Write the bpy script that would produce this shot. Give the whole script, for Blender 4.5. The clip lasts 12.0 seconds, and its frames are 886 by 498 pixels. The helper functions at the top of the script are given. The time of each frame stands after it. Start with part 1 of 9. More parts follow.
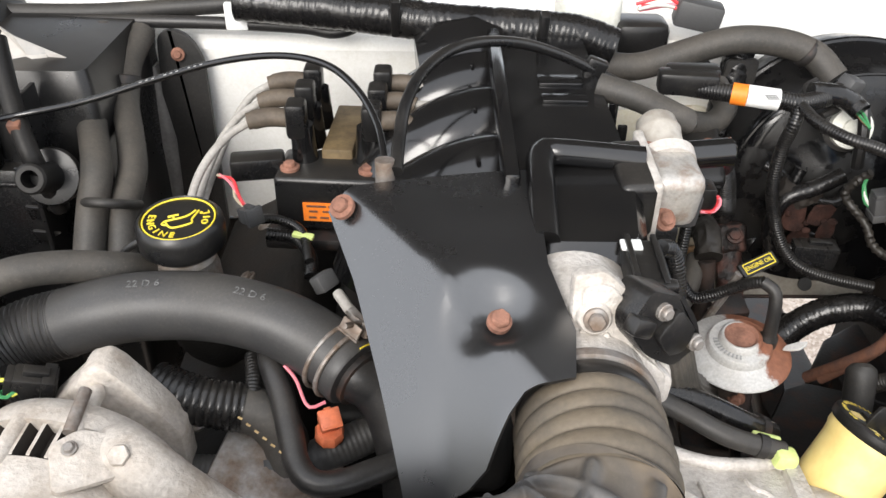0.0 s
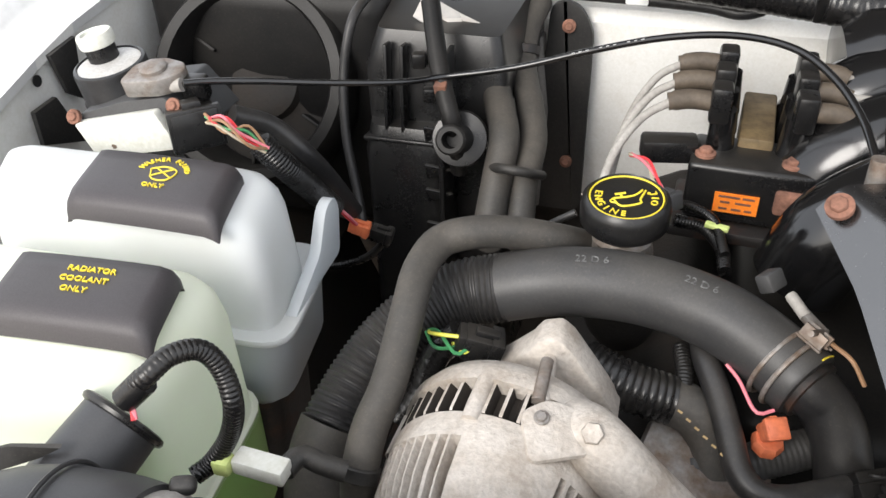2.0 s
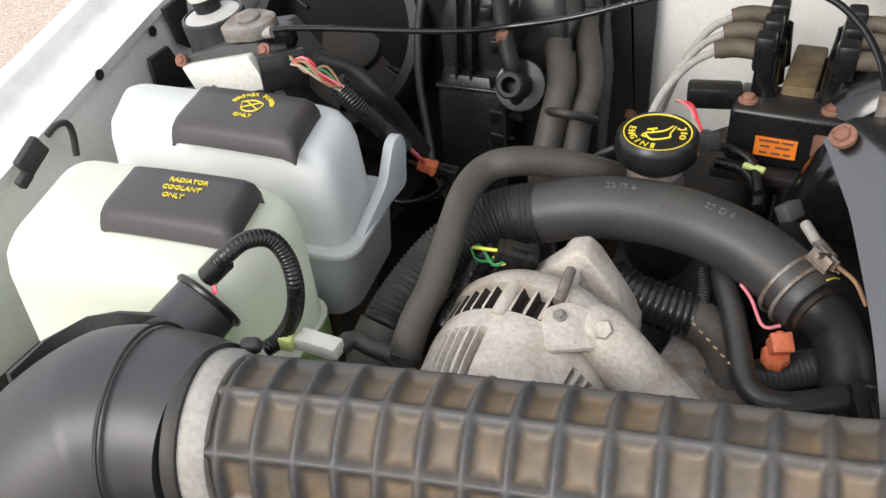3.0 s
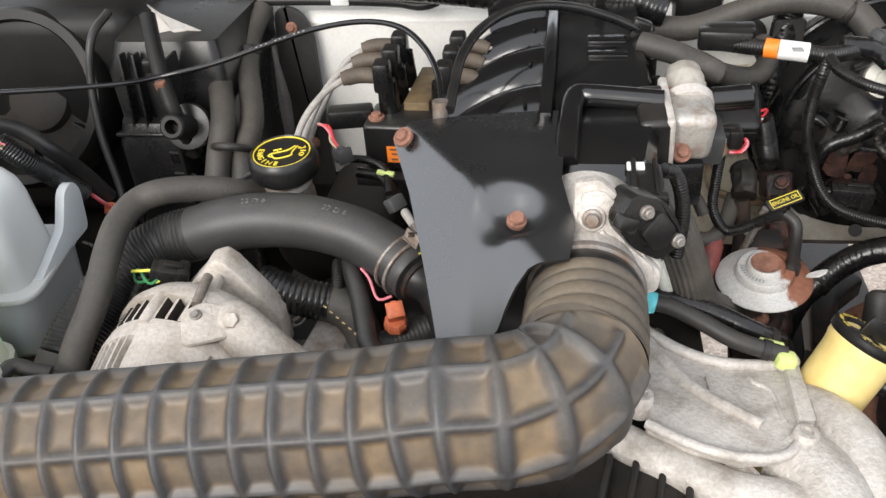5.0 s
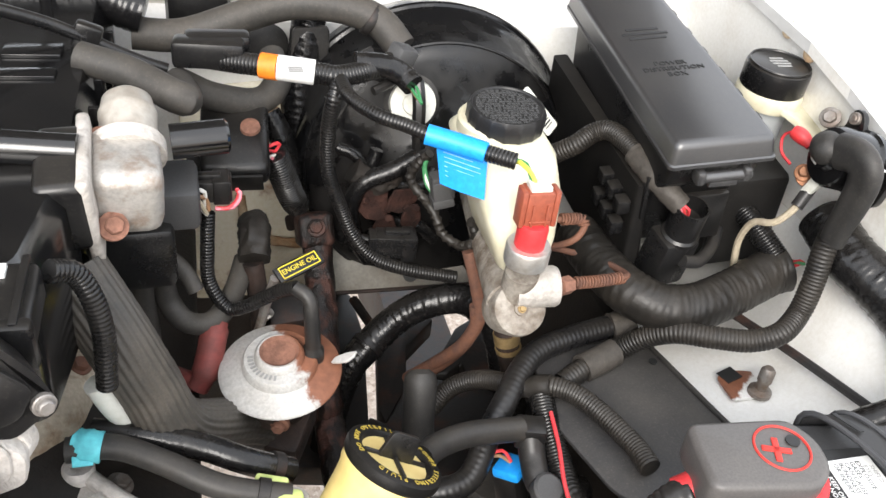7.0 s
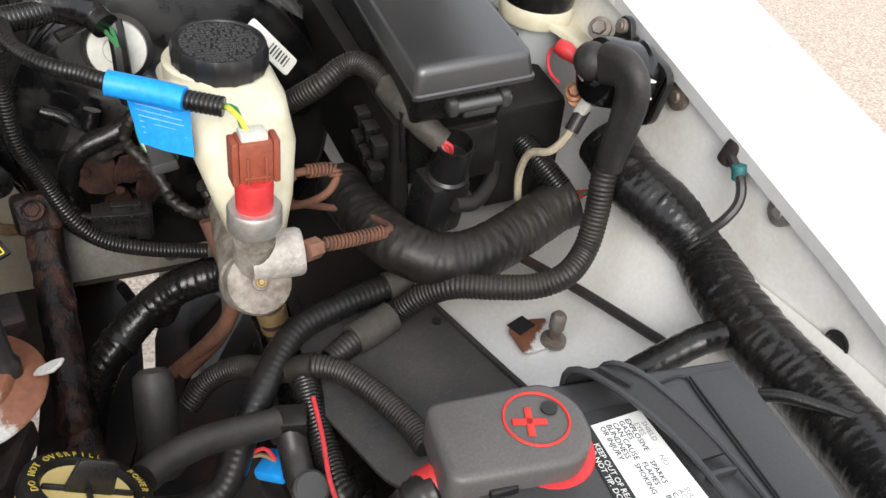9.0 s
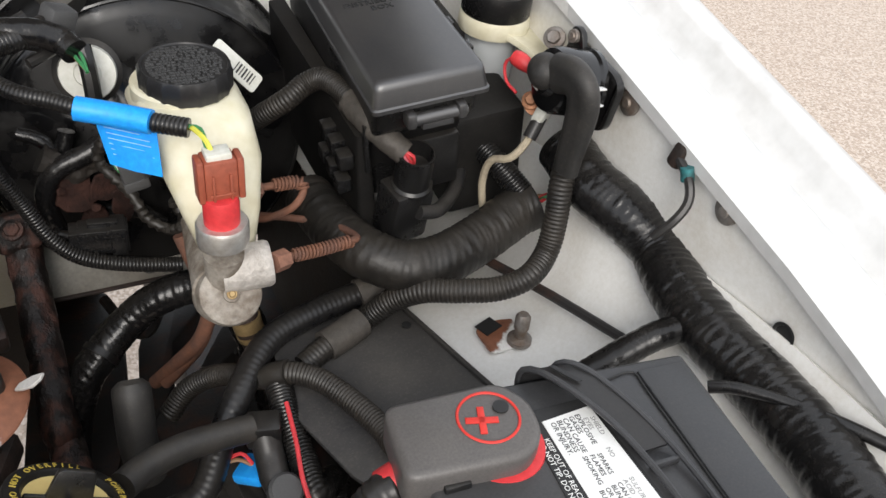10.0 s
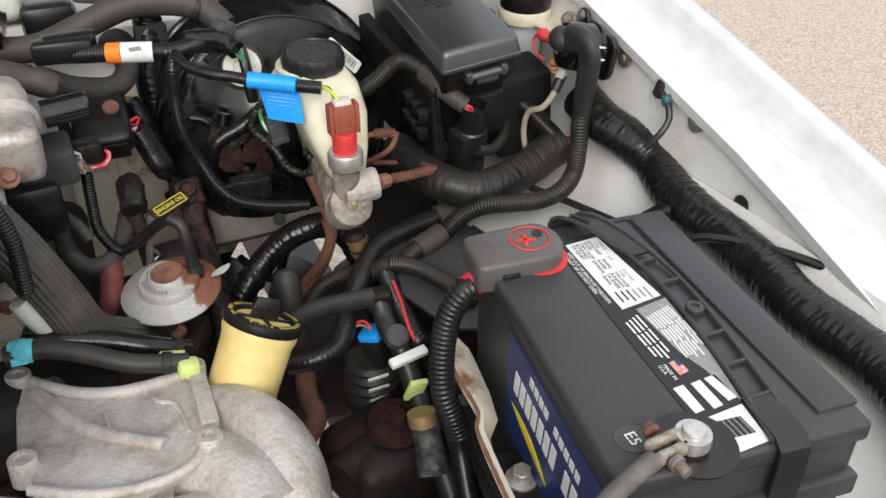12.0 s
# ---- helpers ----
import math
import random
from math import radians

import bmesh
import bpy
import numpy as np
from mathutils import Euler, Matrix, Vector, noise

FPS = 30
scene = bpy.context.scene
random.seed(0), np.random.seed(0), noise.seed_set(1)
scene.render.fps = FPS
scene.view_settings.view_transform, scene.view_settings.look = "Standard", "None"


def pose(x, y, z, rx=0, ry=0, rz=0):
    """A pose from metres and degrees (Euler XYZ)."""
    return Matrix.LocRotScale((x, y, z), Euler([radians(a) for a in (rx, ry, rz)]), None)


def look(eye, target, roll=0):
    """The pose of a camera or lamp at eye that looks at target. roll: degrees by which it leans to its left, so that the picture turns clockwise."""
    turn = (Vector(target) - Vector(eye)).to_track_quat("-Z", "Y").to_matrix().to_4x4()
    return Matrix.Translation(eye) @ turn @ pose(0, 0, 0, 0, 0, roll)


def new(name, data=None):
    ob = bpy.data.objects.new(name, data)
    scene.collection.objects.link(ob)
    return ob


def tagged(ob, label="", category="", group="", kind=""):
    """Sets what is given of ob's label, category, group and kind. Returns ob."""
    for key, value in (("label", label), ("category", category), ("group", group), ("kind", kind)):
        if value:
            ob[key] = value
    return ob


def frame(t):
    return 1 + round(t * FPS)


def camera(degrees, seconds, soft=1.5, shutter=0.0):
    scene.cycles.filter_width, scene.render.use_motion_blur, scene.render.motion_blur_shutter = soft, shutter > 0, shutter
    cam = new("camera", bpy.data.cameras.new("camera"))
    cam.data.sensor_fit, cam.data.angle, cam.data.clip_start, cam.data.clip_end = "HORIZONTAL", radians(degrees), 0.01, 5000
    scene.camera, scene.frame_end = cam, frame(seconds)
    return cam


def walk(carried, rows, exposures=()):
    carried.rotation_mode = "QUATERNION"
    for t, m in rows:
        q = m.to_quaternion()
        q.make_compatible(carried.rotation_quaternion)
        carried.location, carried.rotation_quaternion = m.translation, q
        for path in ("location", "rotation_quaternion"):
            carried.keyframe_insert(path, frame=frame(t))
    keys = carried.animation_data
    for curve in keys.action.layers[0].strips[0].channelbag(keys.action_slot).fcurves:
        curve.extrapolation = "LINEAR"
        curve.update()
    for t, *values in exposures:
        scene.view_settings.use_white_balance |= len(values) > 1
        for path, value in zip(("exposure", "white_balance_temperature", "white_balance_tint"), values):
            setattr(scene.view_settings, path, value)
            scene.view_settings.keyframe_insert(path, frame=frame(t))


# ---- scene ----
cam = camera(55.1, 12.0)
PATH = [
    (0, (-0.004, 0.007, 1.392), (0.007, 1.659, 0.264), 0.9),
    (0.5, (-0.057, 0.022, 1.382), (-0.108, 1.646, 0.216), 0.7),
    (1, (-0.108, 0.027, 1.381), (-0.27, 1.64, 0.21), 0.3),
    (1.5, (-0.15, 0.025, 1.381), (-0.47, 1.625, 0.225), -0.8),
    (2, (-0.175, 0.005, 1.383), (-0.646, 1.561, 0.218), -1.8),
    (2.5, (-0.147, -0.031, 1.387), (-0.804, 1.439, 0.201), -4.7),
    (2.7, (-0.132, -0.047, 1.39), (-0.825, 1.398, 0.193), -5.0),
    (4.3, (0.034, -0.11, 1.405), (-0.58, 1.405, 0.253), -6.6),
    (4.5, (0.046, -0.119, 1.413), (-0.472, 1.431, 0.26), -6.1),
    (5, (0.069, -0.133, 1.424), (-0.219, 1.481, 0.278), -4.3),
    (5.5, (0.103, -0.109, 1.412), (-0.013, 1.527, 0.268), -3.1),
    (6, (0.118, -0.076, 1.398), (0.135, 1.548, 0.231), -1.6),
    (6.5, (0.187, 0.01, 1.372), (0.445, 1.602, 0.188), 2.3),
    (7, (0.225, 0.102, 1.348), (0.742, 1.663, 0.209), 7.6),
    (7.5, (0.257, 0.156, 1.315), (0.888, 1.682, 0.187), 9.6),
    (7.7, (0.276, 0.167, 1.309), (0.933, 1.662, 0.155), 10.0),
    (9.3, (0.353, 0.146, 1.302), (1.148, 1.537, 0.105), 7.2),
    (9.5, (0.356, 0.145, 1.305), (1.155, 1.53, 0.104), 7.1),
    (10, (0.356, 0.127, 1.323), (1.153, 1.521, 0.13), 6.2),
    (10.5, (0.346, 0.077, 1.351), (1.137, 1.505, 0.195), 4.5),
    (11, (0.315, 0.007, 1.355), (1.093, 1.461, 0.223), 2.4),
    (11.5, (0.288, -0.071, 1.356), (1.027, 1.407, 0.229), 0.3),
    (12, (0.235, -0.119, 1.367), (0.922, 1.399, 0.261), -0.4),
]
walk(cam, [(t, look(eye, target, roll)) for t, eye, target, roll in PATH],
     exposures=[(0, 0.65), (1.0, 0.82), (1.5, 0.88), (2.5, 0.22), (4.5, 0.45), (6.0, 0.42), (6.5, 0.55), (7.0, 0.88), (7.5, 0.78), (9.5, 0.2), (11, 0.0), (12, 0.0)])

# ---- light: an overcast sky, brightest high up in front of the raised bonnet ----
world = bpy.data.worlds.new("world")
scene.world = world
world.use_nodes = True
wn = world.node_tree
sky = wn.nodes.new("ShaderNodeTexSky")
sky.sky_type = "NISHITA"
sky.sun_disc = False
sky.sun_elevation, sky.sun_rotation = radians(33), radians(201)
sky.air_density, sky.dust_density, sky.ozone_density = 1.0, 3.0, 1.0
soften = wn.nodes.new("ShaderNodeMixRGB")
soften.inputs[0].default_value = 0.75
soften.inputs[2].default_value = (9.0, 9.2, 9.6, 1)
wn.links.new(sky.outputs[0], soften.inputs[1])
wn.links.new(soften.outputs[0], wn.nodes["Background"].inputs[0])
wn.nodes["Background"].inputs[1].default_value = 0.165
sun = bpy.data.lights.new("sun", "SUN")
sun.energy, sun.angle, sun.color = 2.0, radians(30), (1.0, 0.97, 0.93)
sun_ob = new("sun", sun)
sun_ob.matrix_world = look((-1.3, -2.9, 3.3), (0.0, 0.45, 1.0))


# ---- mesh tools ----
class Geo:
    """Vertices, faces and a material index per face."""

    def __init__(self, v=(), f=(), m=None):
        self.v, self.f = [tuple(p) for p in v], [tuple(q) for q in f]
        self.m = list(m) if m is not None else [0] * len(self.f)

    def add(self, other, matrix=None, mat=None):
        n = len(self.v)
        self.v += [tuple(matrix @ Vector(p)) for p in other.v] if matrix is not None else other.v
        self.f += [tuple(i + n for i in q) for q in other.f]
        self.m += [mat] * len(other.f) if mat is not None else other.m
        return self

    def moved(self, matrix):
        return Geo([matrix @ Vector(p) for p in self.v], self.f, self.m)


def from_bm(bm):
    bm.verts.ensure_lookup_table()
    bm.verts.index_update()
    g = Geo([v.co[:] for v in bm.verts], [[v.index for v in f.verts] for f in bm.faces])
    bm.free()
    return g


def rbox(sx, sy, sz, bevel=0.003, seg=2, taper=1.0, base=False):
    """A box with rounded edges; taper narrows its top; base puts its foot at z 0."""
    bm = bmesh.new()
    bmesh.ops.create_cube(bm, size=1)
    for v in bm.verts:
        k = taper if v.co.z > 0 else 1
        v.co = Vector((v.co.x * sx * k, v.co.y * sy * k, v.co.z * sz + (sz / 2 if base else 0)))
    if bevel:
        bmesh.ops.bevel(bm, geom=bm.edges[:], offset=min(bevel, 0.45 * min(sx, sy, sz)), segments=seg, profile=0.5, affect="EDGES")
    return from_bm(bm)


def lathe(profile, seg=28, wobble=None):
    """Turns (radius, z) pairs about z. Radius 0 closes an end."""
    v, f = [], []
    for r, z in profile:
        for i in range(seg):
            a = 2 * math.pi * i / seg
            rr = r * (wobble(a, z) if wobble else 1)
            v.append((rr * math.cos(a), rr * math.sin(a), z))
    for k in range(len(profile) - 1):
        for i in range(seg):
            j = (i + 1) % seg
            f.append((k * seg + i, k * seg + j, (k + 1) * seg + j, (k + 1) * seg + i))
    if profile[0][0] > 0:
        f.append(tuple(range(seg))[::-1])
    if profile[-1][0] > 0:
        f.append(tuple(range((len(profile) - 1) * seg, len(profile) * seg)))
    return Geo(v, f)


def prism(poly, h, bevel=0.002, seg=2):
    """A flat outline (x, y) given the thickness h, from z 0 up, with rounded edges."""
    bm = bmesh.new()
    vs = [bm.verts.new((x, y, 0)) for x, y in poly]
    face = bm.faces.new(vs)
    face.normal_update()
    if face.normal.z < 0:
        face.normal_flip()
    out = bmesh.ops.extrude_face_region(bm, geom=[face])
    for e in out["geom"]:
        if isinstance(e, bmesh.types.BMVert):
            e.co.z += h
    bmesh.ops.recalc_face_normals(bm, faces=bm.faces[:])
    if bevel:
        sharp_edges = [e for e in bm.edges if len(e.link_faces) == 2 and e.calc_face_angle() > 0.6]
        bmesh.ops.bevel(bm, geom=sharp_edges, offset=bevel, segments=seg, profile=0.5, affect="EDGES", clamp_overlap=True)
    return from_bm(bm)


def bolt(r=0.007, h=0.006, washer=1.5):
    g = lathe([(0, -0.002), (r * washer, -0.002), (r * washer, 0.0015), (r * washer * 0.9, 0.002), (0, 0.002)], 20)
    hexa = [(r * math.cos(math.pi / 3 * i), r * math.sin(math.pi / 3 * i)) for i in range(6)]
    return g.add(prism(hexa, h, 0.0008, 1))


def spline(points, ds):
    """A smooth curve through the points, in even steps of about ds."""
    p = [Vector(q) for q in points]
    if len(p) == 2:
        p = [p[0], p[0].lerp(p[1], 0.33), p[0].lerp(p[1], 0.67), p[1]]
    p = [p[0] * 2 - p[1]] + p + [p[-1] * 2 - p[-2]]
    fine = []
    for a, b, c, d in zip(p, p[1:], p[2:], p[3:]):
        n = max(4, int((c - b).length / ds * 2))
        for i in range(n):
            t = i / n
            fine.append(0.5 * (2 * b + (c - a) * t + (2 * a - 5 * b + 4 * c - d) * t * t + (3 * b - 3 * c + d - a) * t**3))
    fine.append(p[-2])
    run = [0.0]
    for a, b in zip(fine, fine[1:]):
        run.append(run[-1] + (b - a).length)
    count = max(3, int(run[-1] / ds) + 1)
    out, k = [], 0
    for i in range(count):
        s = run[-1] * i / (count - 1)
        while k < len(run) - 2 and run[k + 1] < s:
            k += 1
        w = (s - run[k]) / max(1e-9, run[k + 1] - run[k])
        out.append(fine[k].lerp(fine[k + 1], min(1, w)))
    return out, run[-1]


def frames(pts, up=Vector((0, 0, 1))):
    """Axes across a curve, carried along it without twist."""
    side, out = None, []
    for i, p in enumerate(pts):
        t = (pts[min(i + 1, len(pts) - 1)] - pts[max(i - 1, 0)]).normalized()
        if side is None:
            side = t.cross(up)
            if side.length < 1e-3:
                side = t.cross(Vector((1, 0, 0)))
        side = (side - t * side.dot(t)).normalized()
        out.append((t, side, side.cross(t)))
    return out


def sweep(points, radius, ds=0.006, seg=12, caps=True, up=Vector((0, 0, 1))):
    """A tube along a curve. radius: a number, or a function of (metres along, whole length, angle)."""
    pts, total = spline(points, ds)
    axes = frames(pts, up)
    v, f = [], []
    for i, (p, (t, s, u)) in enumerate(zip(pts, axes)):
        run = total * i / (len(pts) - 1)
        for j in range(seg):
            a = 2 * math.pi * j / seg
            r = radius(run, total, a) if callable(radius) else radius
            v.append(p + s * (r * math.cos(a)) + u * (r * math.sin(a)))
    for i in range(len(pts) - 1):
        for j in range(seg):
            k = (j + 1) % seg
            f.append((i * seg + j, i * seg + k, (i + 1) * seg + k, (i + 1) * seg + j))
    if caps:
        f.append(tuple(range(seg))[::-1])
        f.append(tuple(range((len(pts) - 1) * seg, len(pts) * seg)))
    return Geo(v, f)


def corrugated(r, pitch=0.0028, depth=0.075):
    return lambda s, total, a: r * (1 - depth * (0.5 + 0.5 * math.cos(2 * math.pi * s / pitch)) ** 2)


def taped(r, pitch=0.0062, rough=0.03):
    """Tape wound with an overlap, puckered across its turns."""
    def radius(s, total, a):
        turn = (s / pitch + 0.6 * math.cos(a) + 1.1 * noise.noise(Vector((s * 75, r * 50, 0.4 * math.sin(a))))) % 1.0
        swell = noise.noise(Vector((s * 22, math.cos(a), math.sin(a) + r * 100)))
        pucker = noise.noise(Vector((s * 260 + 1.6 * math.sin(a), 1.1 * math.cos(a), 1.1 * math.sin(a) + r * 70)))
        return r * (1 + rough * 1.0 * (0.5 - turn) + rough * 0.9 * swell + rough * 1.4 * pucker)
    return radius


def plain(r, wave=0.02):
    return lambda s, total, a: r * (1 + wave * noise.noise(Vector((s * 30, math.cos(a), math.sin(a) + r * 50))))


def mesh_of(name, geo, mats, smooth=True, sharp=40):
    me = bpy.data.meshes.new(name)
    me.from_pydata([tuple(p) for p in geo.v], [], geo.f)
    for m in mats if isinstance(mats, (list, tuple)) else [mats]:
        me.materials.append(m)
    me.polygons.foreach_set("material_index", geo.m)
    me.polygons.foreach_set("use_smooth", [smooth] * len(me.polygons))
    me.update()
    if smooth:
        me.set_sharp_from_angle(angle=radians(sharp))
    return me


def part(name, geo, mats, parent=None, label="", sharp=40, smooth=True):
    """One mesh object under a thing or a part."""
    ob = new(name, mesh_of(name, geo, mats, smooth, sharp))
    if parent is not None:
        ob.parent = parent
    if label:
        ob["label"] = label
    return ob


def thing(name, label, category, group="", kind="", at=(0, 0, 0)):
    ob = new(name)
    ob.empty_display_size = 0.02
    return tagged(ob, label, category, group, kind)


def whole(name, geo, mats, label, category, group="", kind="", sharp=40):
    return tagged(part(name, geo, mats, None, "", sharp), label, category, group, kind)


def aim(at, way, roll=0):
    """A pose at a place whose z axis points along way."""
    return Matrix.Translation(at) @ Vector(way).to_track_quat("Z", "Y").to_matrix().to_4x4() @ pose(0, 0, 0, 0, 0, roll)


def basis(at, x, y):
    """A pose from its origin and the directions of its x axis and, roughly, its y axis."""
    x = Vector(x).normalized()
    z = x.cross(Vector(y)).normalized()
    y = z.cross(x)
    m = Matrix((x, y, z)).transposed().to_4x4()
    m.translation = Vector(at)
    return m


def words(text, size, depth=0.0004, align="CENTER"):
    """Raised letters in the x y plane, centred on the origin."""
    cu = bpy.data.curves.new("letters", "FONT")
    cu.body, cu.size, cu.extrude, cu.align_x, cu.align_y, cu.resolution_u = text, size, depth, align, "CENTER", 2
    ob = bpy.data.objects.new("letters", cu)
    scene.collection.objects.link(ob)
    bpy.context.view_layer.update()
    me = bpy.data.meshes.new_from_object(ob.evaluated_get(bpy.context.evaluated_depsgraph_get()))
    g = Geo([v.co[:] for v in me.vertices], [tuple(p.vertices) for p in me.polygons])
    bpy.data.objects.remove(ob)
    bpy.data.curves.remove(cu)
    bpy.data.meshes.remove(me)
    return g


def arc_words(text, size, radius, middle, step, depth=0.0004, inward=False):
    """Letters round a circle, centred on the angle middle (degrees)."""
    g = Geo()
    for i, ch in enumerate(text):
        if ch == " ":
            continue
        a = middle + (i - (len(text) - 1) / 2) * (step if inward else -step)
        turn = a + 90 if inward else a - 90
        g.add(words(ch, size, depth), pose(radius * math.cos(radians(a)), radius * math.sin(radians(a)), 0, 0, 0, turn))
    return g


# ---- materials ----
def material(name, colour, rough=0.5, metal=0.0, second=None, scale=30.0, amount=0.5, edge=(0.4, 0.65), fine=250.0, bump=0.15, rough2=None,
             coat=0.0, dust=0.0, dust_colour=(0.22, 0.19, 0.15), transmission=0.0, ior=1.45, spec=0.5, stretch=(1, 1, 1), distance=0.001):
    """A surface with a base colour, patches of a second one, fine grain and relief, and dust on what faces up."""
    mat = bpy.data.materials.new(name)
    mat.use_nodes = True
    nt = mat.node_tree
    out = nt.nodes["Principled BSDF"]
    def node(kind, **values):
        n = nt.nodes.new("ShaderNode" + kind)
        for key, value in values.items():
            n.inputs[key].default_value = value
        return n
    coord = node("TexCoord")
    place = node("Mapping", Scale=stretch)
    nt.links.new(coord.outputs["Object"], place.inputs["Vector"])
    big = node("TexNoise", Scale=scale, Detail=6.0, Roughness=0.6)
    small = node("TexNoise", Scale=fine, Detail=3.0, Roughness=0.6)
    for n in (big, small):
        nt.links.new(place.outputs[0], n.inputs["Vector"])
    ramp = nt.nodes.new("ShaderNodeValToRGB")
    ramp.color_ramp.elements[0].position, ramp.color_ramp.elements[1].position = edge
    nt.links.new(big.outputs["Fac"], ramp.inputs[0])
    part_of = node("Math")
    part_of.operation = "MULTIPLY"
    part_of.inputs[1].default_value = amount
    nt.links.new(ramp.outputs[0], part_of.inputs[0])
    mix = nt.nodes.new("ShaderNodeMixRGB")
    mix.inputs[1].default_value = (*colour, 1)
    mix.inputs[2].default_value = (*(second or [c * 0.7 for c in colour]), 1)
    nt.links.new(part_of.outputs[0], mix.inputs[0])
    grain = nt.nodes.new("ShaderNodeMixRGB")
    grain.blend_type = "OVERLAY"
    grain.inputs[0].default_value = 0.35
    nt.links.new(mix.outputs[0], grain.inputs[1])
    nt.links.new(small.outputs["Fac"], grain.inputs[2])
    colour_out = grain.outputs[0]
    rough_node = node("MapRange")
    rough_node.inputs["To Min"].default_value = rough
    rough_node.inputs["To Max"].default_value = rough2 if rough2 is not None else min(1.0, rough + 0.15)
    nt.links.new(part_of.outputs[0], rough_node.inputs["Value"])
    rough_out = rough_node.outputs[0]
    if dust:
        geo = node("NewGeometry")
        split = node("SeparateXYZ")
        nt.links.new(geo.outputs["Normal"], split.inputs[0])
        upward = node("MapRange")
        upward.inputs["From Min"].default_value, upward.inputs["From Max"].default_value = 0.1, 1.0
        nt.links.new(split.outputs["Z"], upward.inputs["Value"])
        patch = node("TexNoise", Scale=scale * 0.6, Detail=7.0, Roughness=0.7)
        nt.links.new(coord.outputs["Object"], patch.inputs["Vector"])
        spread = node("MapRange")
        spread.inputs["From Min"].default_value, spread.inputs["From Max"].default_value = 0.35, 0.7
        nt.links.new(patch.outputs["Fac"], spread.inputs["Value"])
        times = node("Math")
        times.operation = "MULTIPLY"
        nt.links.new(upward.outputs[0], times.inputs[0])
        nt.links.new(spread.outputs[0], times.inputs[1])
        fleck = node("TexNoise", Scale=420.0, Detail=4.0, Roughness=0.75)
        nt.links.new(coord.outputs["Object"], fleck.inputs["Vector"])
        flecks = node("MapRange")
        flecks.inputs["From Min"].default_value, flecks.inputs["From Max"].default_value = 0.54, 0.70
        flecks.inputs["To Max"].default_value = 0.8
        nt.links.new(fleck.outputs["Fac"], flecks.inputs["Value"])
        both = node("Math")
        nt.links.new(times.outputs[0], both.inputs[0])
        nt.links.new(flecks.outputs[0], both.inputs[1])
        less = node("Math")
        less.operation, less.use_clamp = "MULTIPLY", True
        less.inputs[1].default_value = dust
        nt.links.new(both.outputs[0], less.inputs[0])
        cover = nt.nodes.new("ShaderNodeMixRGB")
        cover.inputs[2].default_value = (*dust_colour, 1)
        nt.links.new(less.outputs[0], cover.inputs[0])
        nt.links.new(colour_out, cover.inputs[1])
        colour_out = cover.outputs[0]
        dull = nt.nodes.new("ShaderNodeMixRGB")
        dull.inputs[2].default_value = (0.85, 0.85, 0.85, 1)
        nt.links.new(less.outputs[0], dull.inputs[0])
        nt.links.new(rough_out, dull.inputs[1])
        rough_out = dull.outputs[0]
    nt.links.new(colour_out, out.inputs["Base Color"])
    nt.links.new(rough_out, out.inputs["Roughness"])
    height = nt.nodes.new("ShaderNodeMixRGB")
    height.inputs[0].default_value = 0.5
    nt.links.new(small.outputs["Fac"], height.inputs[1])
    nt.links.new(big.outputs["Fac"], height.inputs[2])
    relief = node("Bump", Strength=bump, Distance=distance)
    nt.links.new(height.outputs[0], relief.inputs["Height"])
    nt.links.new(relief.outputs[0], out.inputs["Normal"])
    out.inputs["Metallic"].default_value = metal
    out.inputs["Coat Weight"].default_value = coat
    out.inputs["Transmission Weight"].default_value = transmission
    out.inputs["IOR"].default_value = ior
    out.inputs["Specular IOR Level"].default_value = spec
    return mat


def see_through(name, colour, clear, rough=0.35, glow=0.25):
    """Milky plastic: part of the light goes straight through, part is scattered on to the other side."""
    mat = bpy.data.materials.new(name)
    mat.use_nodes = True
    nt = mat.node_tree
    out, skin = nt.nodes["Material Output"], nt.nodes["Principled BSDF"]
    skin.inputs["Base Color"].default_value = (*colour, 1)
    skin.inputs["Roughness"].default_value = rough
    coord = nt.nodes.new("ShaderNodeTexCoord")
    cloud = nt.nodes.new("ShaderNodeTexNoise")
    cloud.inputs["Scale"].default_value, cloud.inputs["Detail"].default_value = 18.0, 5.0
    nt.links.new(coord.outputs["Object"], cloud.inputs["Vector"])
    tint = nt.nodes.new("ShaderNodeMixRGB")
    tint.blend_type = "MULTIPLY"
    tint.inputs[1].default_value = (*colour, 1)
    tint.inputs[2].default_value = (0.9, 0.88, 0.82, 1)
    nt.links.new(cloud.outputs["Fac"], tint.inputs[0])
    nt.links.new(tint.outputs[0], skin.inputs["Base Color"])
    pass_on = nt.nodes.new("ShaderNodeBsdfTranslucent")
    pass_on.inputs[0].default_value = (*colour, 1)
    clear_bsdf = nt.nodes.new("ShaderNodeBsdfTransparent")
    clear_bsdf.inputs[0].default_value = (*colour, 1)
    a, b = nt.nodes.new("ShaderNodeMixShader"), nt.nodes.new("ShaderNodeMixShader")
    a.inputs[0].default_value, b.inputs[0].default_value = glow, clear
    nt.links.new(skin.outputs[0], a.inputs[1])
    nt.links.new(pass_on.outputs[0], a.inputs[2])
    nt.links.new(a.outputs[0], b.inputs[1])
    nt.links.new(clear_bsdf.outputs[0], b.inputs[2])
    nt.links.new(b.outputs[0], out.inputs[0])
    return mat


